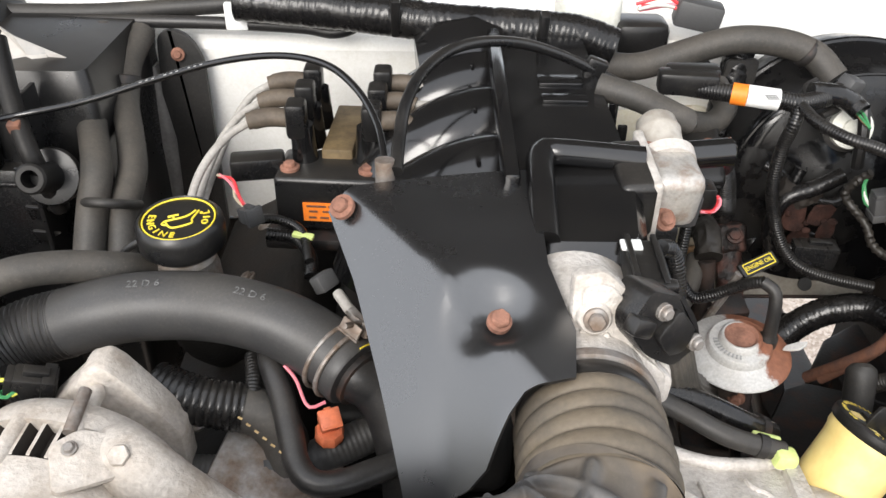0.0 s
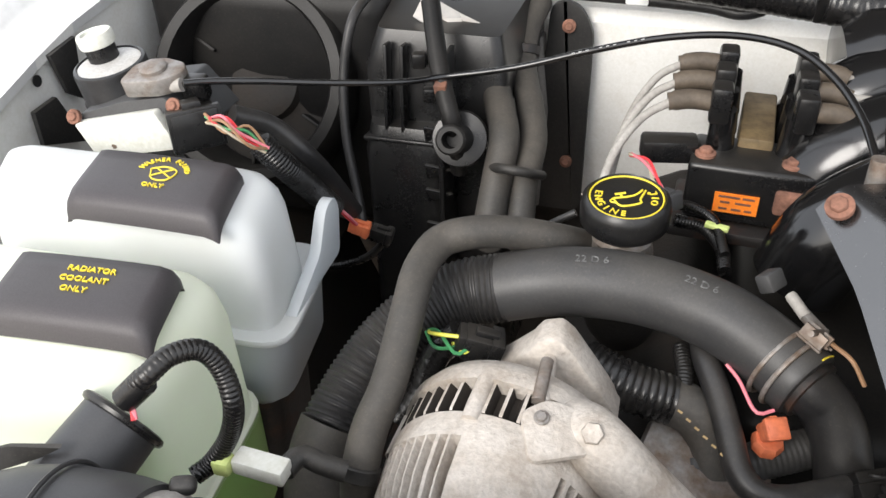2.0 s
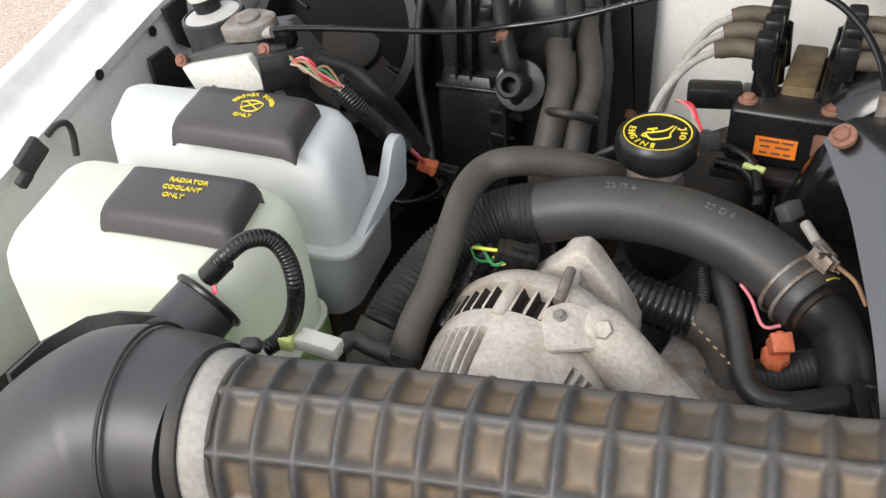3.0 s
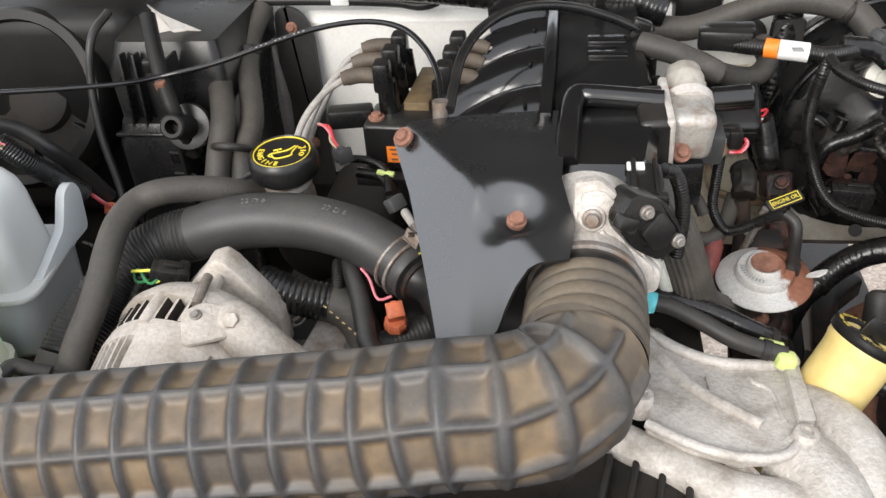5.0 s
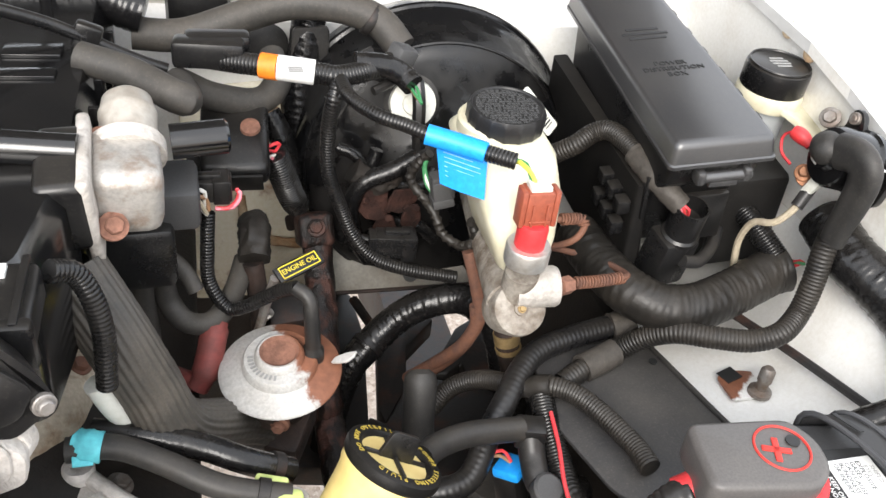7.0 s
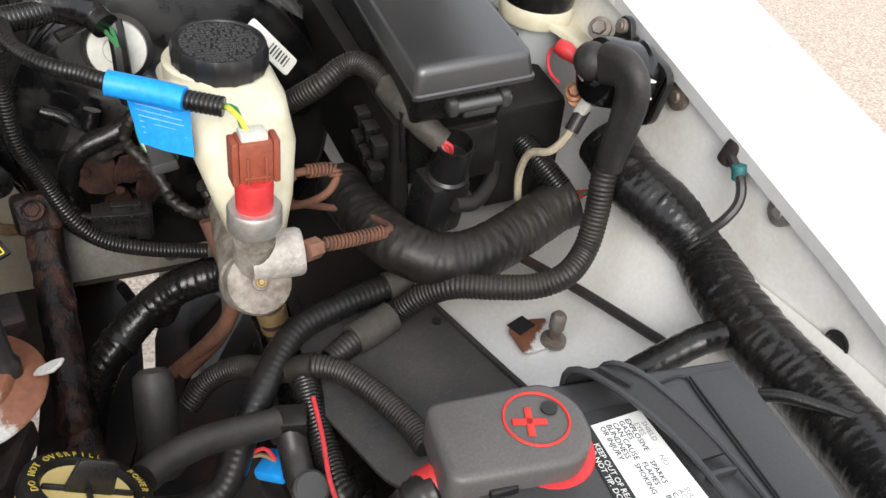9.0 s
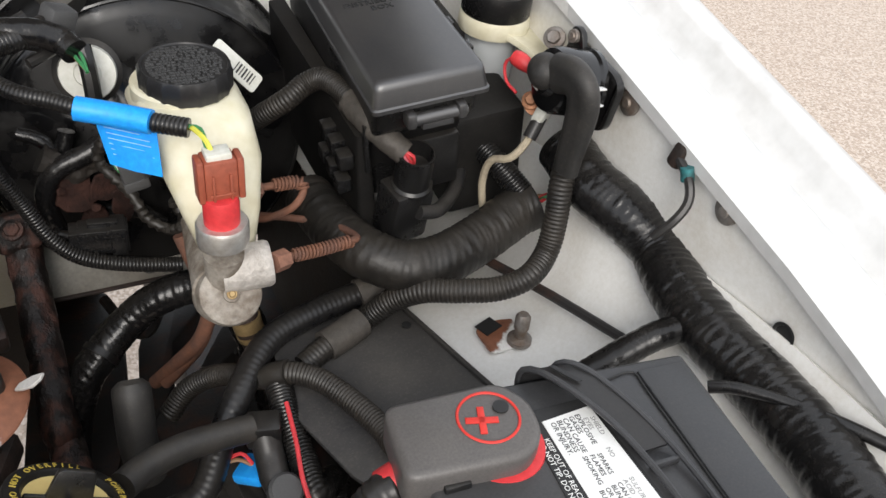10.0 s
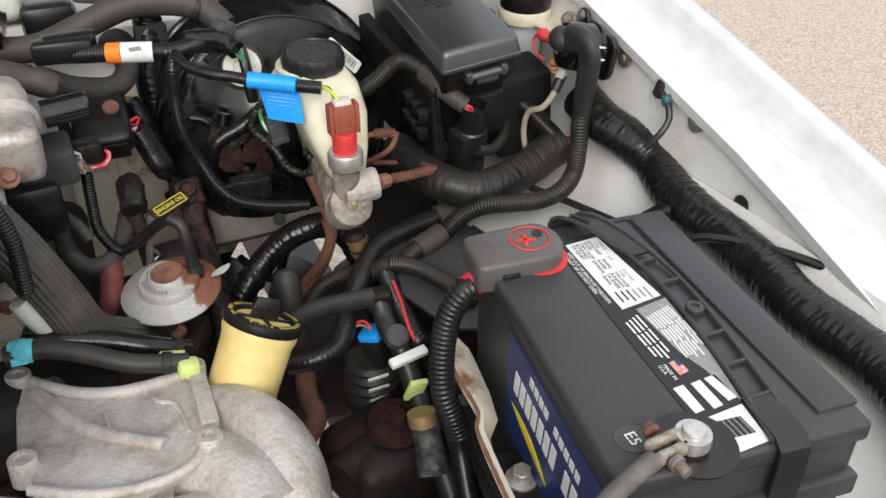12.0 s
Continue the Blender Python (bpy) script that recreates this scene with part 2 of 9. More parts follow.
lid_satin = material("lid_satin", (0.016, 0.016, 0.018), 0.33, second=(0.030, 0.029, 0.028), scale=10, amount=0.6, fine=500, bump=0.04, spec=1.0, ior=1.6, stretch=(1, 0.25, 1), dust=0.10)
toe_paint = material("toe_paint", (0.20, 0.19, 0.165), 0.6, second=(0.12, 0.095, 0.07), scale=18, amount=0.7, fine=300, bump=0.25)
rust_mid = material("rust_mid", (0.045, 0.021, 0.016), 0.85, second=(0.016, 0.010, 0.009), scale=60, amount=0.9, fine=300, bump=0.9, distance=0.003, spec=0.2)
splash_plastic = material("splash_plastic", (0.030, 0.030, 0.032), 0.5, second=(0.046, 0.043, 0.040), scale=12, amount=0.7, fine=500, bump=0.15, dust=0.4, dust_colour=(0.15, 0.135, 0.115))
cap_grey = material("cap_grey", (0.36, 0.335, 0.295), 0.40, second=(0.24, 0.20, 0.16), scale=40, amount=0.7, fine=120, bump=0.2)
rad_rubber = material("rad_rubber", (0.034, 0.034, 0.035), 0.42, second=(0.052, 0.049, 0.045), scale=14, amount=0.5, fine=500, bump=0.08, dust=0.12)
tape_dusty = material("tape_dusty", (0.009, 0.0085, 0.008), 0.34, second=(0.022, 0.018, 0.014), scale=16, amount=0.8, fine=160, bump=0.4, distance=0.0015, rough2=0.6, dust=0.10)
braid_grey = material("braid_grey", (0.050, 0.046, 0.040), 0.5, second=(0.100, 0.086, 0.070), scale=40, amount=0.6, fine=600, bump=0.4, dust=0.18)
tape_grey = material("tape_grey", (0.15, 0.135, 0.12), 0.6, second=(0.07, 0.062, 0.055), scale=60, amount=0.7, fine=300, bump=0.4, dust=0.2)
tape_brown = material("tape_brown", (0.062, 0.054, 0.046), 0.6, second=(0.028, 0.025, 0.022), scale=60, amount=0.7, fine=300, bump=0.5, distance=0.0015, dust=0.15)
brass = material("brass", (0.42, 0.30, 0.14), 0.45, metal=0.6, second=(0.25, 0.17, 0.09), scale=60, amount=0.6, bump=0.1)
corroded = material("corroded", (0.36, 0.35, 0.30), 0.7, metal=0.15, second=(0.20, 0.15, 0.10), scale=110, amount=0.85, edge=(0.42, 0.60), fine=400, bump=0.9, distance=0.002)
pale_blue = material("pale_blue", (0.25, 0.52, 0.80), 0.5, scale=60, amount=0.2, bump=0.02)
egr_base = material("egr_base", (0.50, 0.49, 0.47), 0.55, metal=0.15, second=(0.40, 0.37, 0.33), scale=40, amount=0.7, edge=(0.45, 0.7), fine=420, bump=0.4)
liner = material("liner", (0.035, 0.034, 0.033), 0.9, second=(0.05, 0.048, 0.045), scale=8, amount=0.6, fine=300, bump=0.4)
core_brown = material("core_brown", (0.15, 0.105, 0.05), 0.6, second=(0.06, 0.042, 0.025), scale=40, amount=0.8, bump=0.3)
cap_print = material("cap_print", (0.06, 0.06, 0.06), 0.5, scale=60, amount=0.3, bump=0.02)
coolant_wet = see_through("coolant_wet", (0.52, 0.76, 0.28), 0.35)
white_paint = material("white_paint", (0.63, 0.63, 0.62), 0.3, coat=0.3, second=(0.57, 0.56, 0.54), scale=7, amount=0.5, fine=40, bump=0.01)
bay_paint = material("bay_paint", (0.78, 0.77, 0.735), 0.38, second=(0.56, 0.50, 0.41), scale=14, amount=0.45, edge=(0.50, 0.80), bump=0.06, dust=0.16, dust_colour=(0.46, 0.38, 0.28))
stained_paint = material("stained_paint", (0.74, 0.69, 0.55), 0.5, second=(0.27, 0.12, 0.045), scale=17, amount=0.95, edge=(0.56, 0.68), bump=0.1)
rusted_paint = material("rusted_paint", (0.34, 0.19, 0.09), 0.7, second=(0.50, 0.42, 0.30), scale=22, amount=0.9, edge=(0.42, 0.62), fine=350, bump=0.35)
rubber = material("rubber", (0.018, 0.0175, 0.017), 0.5, second=(0.035, 0.032, 0.029), scale=25, amount=0.6, bump=0.12, dust=0.15)
hose_grey = material("hose_grey", (0.036, 0.034, 0.031), 0.55, second=(0.066, 0.058, 0.049), scale=22, amount=0.7, bump=0.2, dust=0.28, dust_colour=(0.17, 0.145, 0.115))
hose_dark = material("hose_dark", (0.019, 0.0185, 0.018), 0.42, second=(0.040, 0.035, 0.030), scale=26, amount=0.7, bump=0.2, dust=0.15, dust_colour=(0.15, 0.128, 0.10))
foil_dark = material("foil_dark", (0.10, 0.097, 0.092), 0.5, metal=0.3, second=(0.025, 0.024, 0.023), scale=120, amount=0.9, fine=500, bump=0.6, distance=0.002)
booster_paint = material("booster_paint", (0.0045, 0.0045, 0.005), 0.14, second=(0.007, 0.0062, 0.0055), scale=22, amount=0.9, edge=(0.42, 0.60), fine=300, bump=0.06, rough2=0.62, spec=0.6)
hose_black = material("hose_black", (0.014, 0.014, 0.015), 0.34, second=(0.030, 0.028, 0.026), scale=18, amount=0.5, bump=0.08, dust=0.13)
loom = material("loom", (0.0065, 0.0065, 0.007), 0.24, second=(0.015, 0.014, 0.013), scale=30, amount=0.5, bump=0.05, dust=0.09)
loom_dusty = material("loom_dusty", (0.013, 0.012, 0.011), 0.38, second=(0.030, 0.025, 0.020), scale=30, amount=0.7, bump=0.1, dust=0.12)
loom_worn = material("loom_worn", (0.008, 0.008, 0.009), 0.26, second=(0.020, 0.0185, 0.017), scale=40, amount=0.6, bump=0.06, dust=0.08)
scaled_iron = material("scaled_iron", (0.014, 0.011, 0.010), 0.38, second=(0.105, 0.048, 0.036), scale=26, amount=0.85, edge=(0.48, 0.62), fine=180, bump=0.9, distance=0.003, stretch=(2.5, 2.5, 0.8), rough2=0.7)
tape = material("tape", (0.006, 0.006, 0.0065), 0.2, second=(0.013, 0.012, 0.0115), scale=40, amount=0.5, fine=160, bump=0.3, distance=0.0015, rough2=0.4, dust=0.07)
plastic = material("plastic", (0.0075, 0.0075, 0.008), 0.26, second=(0.016, 0.015, 0.014), scale=16, amount=0.4, bump=0.06, dust=0.10, rough2=0.45)
plastic_dull = material("plastic_dull", (0.0075, 0.0073, 0.0073), 0.42, second=(0.016, 0.0145, 0.013), scale=14, amount=0.6, bump=0.1, dust=0.06, spec=0.25)
airbox_plastic = material("airbox_plastic", (0.030, 0.030, 0.032), 0.40, second=(0.04, 0.038, 0.037), scale=9, amount=0.5, fine=800, bump=0.06, spec=0.7)
iac_metal = material("iac_metal", (0.46, 0.44, 0.41), 0.4, metal=0.5, second=(0.25, 0.16, 0.10), scale=55, amount=0.75, edge=(0.5, 0.7), fine=300, bump=0.5, distance=0.002)
plastic_gloss = material("plastic_gloss", (0.005, 0.005, 0.0055), 0.13, second=(0.010, 0.0095, 0.009), scale=20, amount=0.5, bump=0.04, rough2=0.3, dust=0.02, spec=0.8)
lid_plastic = material("lid_plastic", (0.052, 0.046, 0.048), 0.48, second=(0.065, 0.06, 0.058), scale=12, amount=0.4, fine=900, bump=0.12)
grey_plastic = material("grey_plastic", (0.055, 0.055, 0.056), 0.5, second=(0.075, 0.073, 0.07), scale=15, amount=0.4, fine=900, bump=0.12)
battery_plastic = material("battery_plastic", (0.035, 0.036, 0.039), 0.34, second=(0.048, 0.048, 0.049), scale=9, amount=0.5, fine=700, bump=0.10, dust=0.08)
strap_plastic = material("strap_plastic", (0.016, 0.016, 0.017), 0.32, second=(0.026, 0.025, 0.024), scale=14, amount=0.5, fine=500, bump=0.05, dust=0.05)
shield_paint = material("shield_paint", (0.006, 0.006, 0.0065), 0.25, second=(0.011, 0.011, 0.011), scale=10, amount=0.6, fine=500, bump=0.05, rough2=0.36, dust=0.04, dust_colour=(0.14, 0.13, 0.12), spec=1.0, ior=1.7)
cast_alloy = material("cast_alloy", (0.54, 0.505, 0.465), 0.58, metal=0.25, second=(0.22, 0.185, 0.145), scale=26, amount=0.75, edge=(0.44, 0.70), fine=260, bump=1.0, distance=0.0025)
cylinder_cast = material("cylinder_cast", (0.33, 0.30, 0.26), 0.62, metal=0.2, second=(0.11, 0.080, 0.055), scale=45, amount=0.85, edge=(0.42, 0.62), fine=300, bump=0.9, distance=0.002)
cover_plastic = material("cover_plastic", (0.088, 0.082, 0.079), 0.34, second=(0.112, 0.104, 0.098), scale=22, amount=0.6, fine=700, bump=0.12, dust=0.10)
stained_cast = material("stained_cast", (0.46, 0.40, 0.31), 0.6, metal=0.1, second=(0.20, 0.12, 0.065), scale=40, amount=0.8, edge=(0.50, 0.68), fine=260, bump=0.8, distance=0.002)
teal_clip = material("teal_clip", (0.03, 0.17, 0.18), 0.5, second=(0.02, 0.05, 0.05), scale=120, amount=0.8, bump=0.1)
copper = material("copper", (0.36, 0.17, 0.09), 0.5, metal=0.5, second=(0.16, 0.085, 0.05), scale=90, amount=0.8, bump=0.3)
alt_alloy = material("alt_alloy", (0.52, 0.475, 0.425), 0.62, metal=0.2, second=(0.30, 0.245, 0.19), scale=30, amount=0.7, edge=(0.44, 0.70), fine=260, bump=1.0, distance=0.002)
bright_metal = material("bright_metal", (0.66, 0.65, 0.62), 0.34, metal=0.75, second=(0.4, 0.35, 0.3), scale=45, amount=0.6, bump=0.15)
dull_steel = material("dull_steel", (0.30, 0.28, 0.26), 0.5, metal=0.6, second=(0.16, 0.10, 0.06), scale=50, amount=0.8, bump=0.3)
rust = material("rust", (0.27, 0.130, 0.088), 0.85, second=(0.12, 0.060, 0.042), scale=60, amount=0.9, fine=400, bump=0.6, distance=0.002)
rust_dark = material("rust_dark", (0.035, 0.021, 0.016), 0.6, second=(0.010, 0.009, 0.008), scale=45, amount=0.9, fine=300, bump=0.6, distance=0.002)
rust_line = material("rust_line", (0.17, 0.075, 0.045), 0.75, second=(0.09, 0.05, 0.04), scale=70, amount=0.8, bump=0.4)
grime_shade = material("grime_shade", (0.011, 0.0095, 0.008), 0.7, second=(0.026, 0.019, 0.014), scale=20, amount=0.8, bump=0.5, distance=0.003)
frame_black = material("frame_black", (0.016, 0.014, 0.013), 0.55, second=(0.07, 0.03, 0.018), scale=35, amount=0.7, edge=(0.5, 0.7), bump=0.4, distance=0.002)
ring_rubber = material("ring_rubber", (0.125, 0.100, 0.070), 0.6, second=(0.060, 0.054, 0.047), scale=22, amount=0.8, bump=0.2)
boot_rubber = material("boot_rubber", (0.105, 0.082, 0.060), 0.6, second=(0.055, 0.043, 0.033), scale=40, amount=0.6, bump=0.2)
lead_grey = material("lead_grey", (0.36, 0.34, 0.31), 0.6, second=(0.24, 0.22, 0.2), scale=30, amount=0.6, bump=0.1)
foil_pale = material("foil_pale", (0.44, 0.42, 0.39), 0.45, second=(0.35, 0.31, 0.27), scale=60, amount=0.6, fine=120, bump=0.6, distance=0.002)
firewall_pad = material("firewall_pad", (0.16, 0.15, 0.138), 0.85, second=(0.09, 0.082, 0.074), scale=20, amount=0.6, bump=0.3)
yellow_print = material("yellow_print", (0.78, 0.62, 0.05), 0.5, scale=60, amount=0.2, bump=0.02)
ochre_print = material("ochre_print", (0.48, 0.36, 0.06), 0.6, second=(0.20, 0.15, 0.04), scale=90, amount=0.6, bump=0.02)
white_print = material("white_print", (0.78, 0.78, 0.76), 0.5, scale=60, amount=0.25, bump=0.02)
faint_print = material("faint_print", (0.16, 0.16, 0.155), 0.6, second=(0.03, 0.03, 0.03), scale=260, amount=0.8, bump=0.02)
grey_print = material("grey_print", (0.30, 0.30, 0.29), 0.55, scale=60, amount=0.4, bump=0.02)
black_print = material("black_print", (0.02, 0.02, 0.02), 0.5, scale=60, amount=0.2, bump=0.02)
red_print = material("red_print", (0.62, 0.04, 0.03), 0.5, scale=60, amount=0.2, bump=0.02)
stripe_print = material("stripe_print", (0.70, 0.20, 0.18), 0.5, second=(0.72, 0.60, 0.58), scale=260, amount=0.8, bump=0.02)
blue_print = material("blue_print", (0.02, 0.035, 0.13), 0.35, scale=30, amount=0.3, bump=0.02)
orange_print = material("orange_print", (0.85, 0.22, 0.02), 0.5, second=(0.6, 0.16, 0.03), scale=70, amount=0.4, bump=0.03)
blue_tape = material("blue_tape", (0.015, 0.32, 0.86), 0.4, second=(0.02, 0.26, 0.75), scale=50, amount=0.4, bump=0.1)
cyan_tape = material("cyan_tape", (0.12, 0.55, 0.62), 0.5, scale=50, amount=0.4, bump=0.2)
lime_clip = material("lime_clip", (0.62, 0.72, 0.25), 0.5, second=(0.4, 0.42, 0.2), scale=60, amount=0.4, bump=0.05)
red_plastic = material("red_plastic", (0.62, 0.04, 0.045), 0.4, second=(0.45, 0.04, 0.04), scale=40, amount=0.4, bump=0.05)
brown_plastic = material("brown_plastic", (0.30, 0.075, 0.040), 0.5, second=(0.2, 0.06, 0.04), scale=40, amount=0.5, bump=0.1)
orange_plastic = material("orange_plastic", (0.66, 0.17, 0.07), 0.5, second=(0.4, 0.12, 0.07), scale=60, amount=0.5, bump=0.1)
red_boot = material("red_boot", (0.20, 0.045, 0.038), 0.6, second=(0.10, 0.04, 0.034), scale=60, amount=0.6, bump=0.15)
wire_red = material("wire_red", (0.66, 0.05, 0.06), 0.45, bump=0.02)
wire_pink = material("wire_pink", (0.75, 0.22, 0.26), 0.45, bump=0.02)
wire_green = material("wire_green", (0.05, 0.24, 0.09), 0.45, bump=0.02)
wire_yellow = material("wire_yellow", (0.75, 0.72, 0.10), 0.45, bump=0.02)
wire_white = material("wire_white", (0.70, 0.68, 0.62), 0.5, bump=0.02)
wire_brown = material("wire_brown", (0.30, 0.17, 0.09), 0.5, bump=0.02)
wire_tan = material("wire_tan", (0.42, 0.36, 0.26), 0.6, second=(0.3, 0.25, 0.19), bump=0.05)
ps_plastic = material("ps_plastic", (0.80, 0.64, 0.28), 0.38, second=(0.70, 0.53, 0.19), scale=9, amount=0.8, fine=50, bump=0.02)
mc_plastic = material("mc_plastic", (0.70, 0.66, 0.50), 0.4, second=(0.55, 0.50, 0.35), scale=18, amount=0.7, fine=60, bump=0.03)
ivory_plastic = material("ivory_plastic", (0.66, 0.66, 0.60), 0.42, second=(0.55, 0.54, 0.47), scale=30, amount=0.6, bump=0.05)
washer_shell = see_through("washer_shell", (0.86, 0.88, 0.89), 0.05)
washer_wet = see_through("washer_wet", (0.80, 0.84, 0.88), 0.22)
coolant_shell = see_through("coolant_shell", (0.91, 0.92, 0.83), 0.08)
washer_fluid = material("washer_fluid", (0.38, 0.48, 0.62), 0.3, bump=0.0)
coolant_fluid = material("coolant_fluid", (0.22, 0.62, 0.08), 0.3, bump=0.0)
concrete = material("concrete", (0.50, 0.415, 0.34), 0.85, second=(0.26, 0.205, 0.165), scale=120, amount=0.7, edge=(0.42, 0.62), fine=30, bump=0.6, distance=0.004)


def pebbled(mat):
    """Small stones of mixed tone set into a surface."""
    nt = mat.node_tree
    skin = nt.nodes["Principled BSDF"]
    coord, cells = nt.nodes.new("ShaderNodeTexCoord"), nt.nodes.new("ShaderNodeTexVoronoi")
    cells.inputs["Scale"].default_value = 130.0
    nt.links.new(coord.outputs["Object"], cells.inputs["Vector"])
    tone = nt.nodes.new("ShaderNodeSeparateColor")
    nt.links.new(cells.outputs["Color"], tone.inputs[0])
    shades = nt.nodes.new("ShaderNodeValToRGB")
    ramp = shades.color_ramp
    ramp.elements[0].color, ramp.elements[1].color = (0.30, 0.23, 0.18, 1), (0.72, 0.64, 0.56, 1)
    mid = ramp.elements.new(0.5)
    mid.color = (0.50, 0.40, 0.32, 1)
    nt.links.new(tone.outputs[0], shades.inputs[0])
    mix = nt.nodes.new("ShaderNodeMixRGB")
    mix.inputs[0].default_value = 0.6
    nt.links.new(skin.inputs["Base Color"].links[0].from_socket, mix.inputs[1])
    nt.links.new(shades.outputs[0], mix.inputs[2])
    nt.links.new(mix.outputs[0], skin.inputs["Base Color"])


pebbled(concrete)


def muddied(mat, colour, second):
    """Dried mud where the mesh says that it has settled, patchy, thickest in the hollows."""
    nt = mat.node_tree
    out = nt.nodes["Principled BSDF"]
    clean = out.inputs["Base Color"].links[0].from_socket
    place = nt.nodes.new("ShaderNodeTexCoord")
    settled = nt.nodes.new("ShaderNodeAttribute")
    settled.attribute_name = "mud"
    noises = []
    for scale, low, high in ((16.0, 0.38, 0.60), (90.0, 0.30, 0.62)):
        n = nt.nodes.new("ShaderNodeTexNoise")
        n.inputs["Scale"].default_value, n.inputs["Detail"].default_value = scale, 5.0
        nt.links.new(place.outputs["Object"], n.inputs["Vector"])
        span = nt.nodes.new("ShaderNodeMapRange")
        span.inputs["From Min"].default_value, span.inputs["From Max"].default_value = low, high
        span.inputs["To Min"].default_value = 0.22
        nt.links.new(n.outputs["Fac"], span.inputs["Value"])
        noises.append(span.outputs[0])
    tint = nt.nodes.new("ShaderNodeMixRGB")
    tint.inputs[1].default_value, tint.inputs[2].default_value = (*second, 1), (*colour, 1)
    nt.links.new(noises[1], tint.inputs[0])
    cover = nt.nodes.new("ShaderNodeMath")
    cover.operation = "MULTIPLY"
    nt.links.new(settled.outputs["Fac"], cover.inputs[0])
    nt.links.new(noises[0], cover.inputs[1])
    mix = nt.nodes.new("ShaderNodeMixRGB")
    nt.links.new(cover.outputs[0], mix.inputs[0])
    nt.links.new(clean, mix.inputs[1])
    nt.links.new(tint.outputs[0], mix.inputs[2])
    nt.links.new(mix.outputs[0], out.inputs["Base Color"])
    return mat


duct_skin = muddied(material("duct_skin", (0.046, 0.046, 0.048), 0.42, second=(0.085, 0.072, 0.056), scale=20, amount=0.7, edge=(0.46, 0.70), bump=0.1, dust=0.16), (0.180, 0.130, 0.078), (0.105, 0.078, 0.052))


def rusted(name, base, way, start, width):
    """A copy of a metal on which flaking rust takes over along a direction, with a ragged border."""
    mat = base.copy()
    mat.name = name
    nt = mat.node_tree
    skin = nt.nodes["Principled BSDF"]
    coord, dot = nt.nodes.new("ShaderNodeTexCoord"), nt.nodes.new("ShaderNodeVectorMath")
    dot.operation = "DOT_PRODUCT"
    dot.inputs[1].default_value = way
    nt.links.new(coord.outputs["Object"], dot.inputs[0])
    rag = nt.nodes.new("ShaderNodeTexNoise")
    rag.inputs["Scale"].default_value, rag.inputs["Detail"].default_value, rag.inputs["Roughness"].default_value = 55.0, 8.0, 0.7
    nt.links.new(coord.outputs["Object"], rag.inputs["Vector"])
    shift = nt.nodes.new("ShaderNodeMath")
    shift.operation = "MULTIPLY_ADD"
    shift.inputs[1].default_value = width * 4
    nt.links.new(rag.outputs["Fac"], shift.inputs[0])
    nt.links.new(dot.outputs["Value"], shift.inputs[2])
    edge = nt.nodes.new("ShaderNodeMapRange")
    edge.inputs["From Min"].default_value, edge.inputs["From Max"].default_value = start + width * 2, start + width * 2.5
    nt.links.new(shift.outputs[0], edge.inputs["Value"])
    tone = nt.nodes.new("ShaderNodeTexNoise")
    tone.inputs["Scale"].default_value, tone.inputs["Detail"].default_value = 160.0, 4.0
    nt.links.new(coord.outputs["Object"], tone.inputs["Vector"])
    browns = nt.nodes.new("ShaderNodeMixRGB")
    browns.inputs[1].default_value, browns.inputs[2].default_value = (0.30, 0.12, 0.065, 1), (0.12, 0.05, 0.03, 1)
    nt.links.new(tone.outputs["Fac"], browns.inputs[0])
    mix = nt.nodes.new("ShaderNodeMixRGB")
    nt.links.new(edge.outputs[0], mix.inputs[0])
    nt.links.new(skin.inputs["Base Color"].links[0].from_socket, mix.inputs[1])
    nt.links.new(browns.outputs[0], mix.inputs[2])
    nt.links.new(mix.outputs[0], skin.inputs["Base Color"])
    flat = nt.nodes.new("ShaderNodeMapRange")
    flat.inputs["To Min"].default_value, flat.inputs["To Max"].default_value = skin.inputs["Metallic"].default_value, 0.0
    nt.links.new(edge.outputs[0], flat.inputs["Value"])
    nt.links.new(flat.outputs[0], skin.inputs["Metallic"])
    return mat


egr_metal = rusted("egr_metal", egr_base, (0.95, 0.3, 0.1), 0.528, 0.012)
pad_paint = rusted("pad_paint", bay_paint, (-0.6, 0.7, 0.0), -0.016, 0.006)


# ---- the setting ----
def strip(sections, close=False):
    """A sheet through rows of points."""
    v = [p for row in sections for p in row]
    n = len(sections[0])
    f = []
    for i in range(len(sections) - 1):
        for j in range(n - 1 + (1 if close else 0)):
            k = (j + 1) % n
            f.append((i * n + j, i * n + k, (i + 1) * n + k, (i + 1) * n + j))
    return Geo(v, f)


def thick(geo, t):
    """Gives a sheet a thickness t against its normals."""
    bm = bmesh.new()
    vs = [bm.verts.new(p) for p in geo.v]
    for q in geo.f:
        bm.faces.new([vs[i] for i in q])
    bmesh.ops.recalc_face_normals(bm, faces=bm.faces[:])
    bmesh.ops.solidify(bm, geom=bm.faces[:], thickness=t)
    return from_bm(bm)


whole("ground", Geo([(-60, -60, 0), (60, -60, 0), (60, 60, 0), (-60, 60, 0)], [(0, 1, 2, 3)]), concrete,
      "pale exposed aggregate concrete drive under the vehicle", "ground", kind="structure")


def lip_z(y):
    return 1.012 + 0.325 * (y - 0.40) if y < 0.69 else 1.106 + 0.10 * (y - 0.69)


def wall_x(y):
    return 0.775 if y < 0.38 else 0.775 - 0.027 * min(1.0, (y - 0.38) / 0.3)


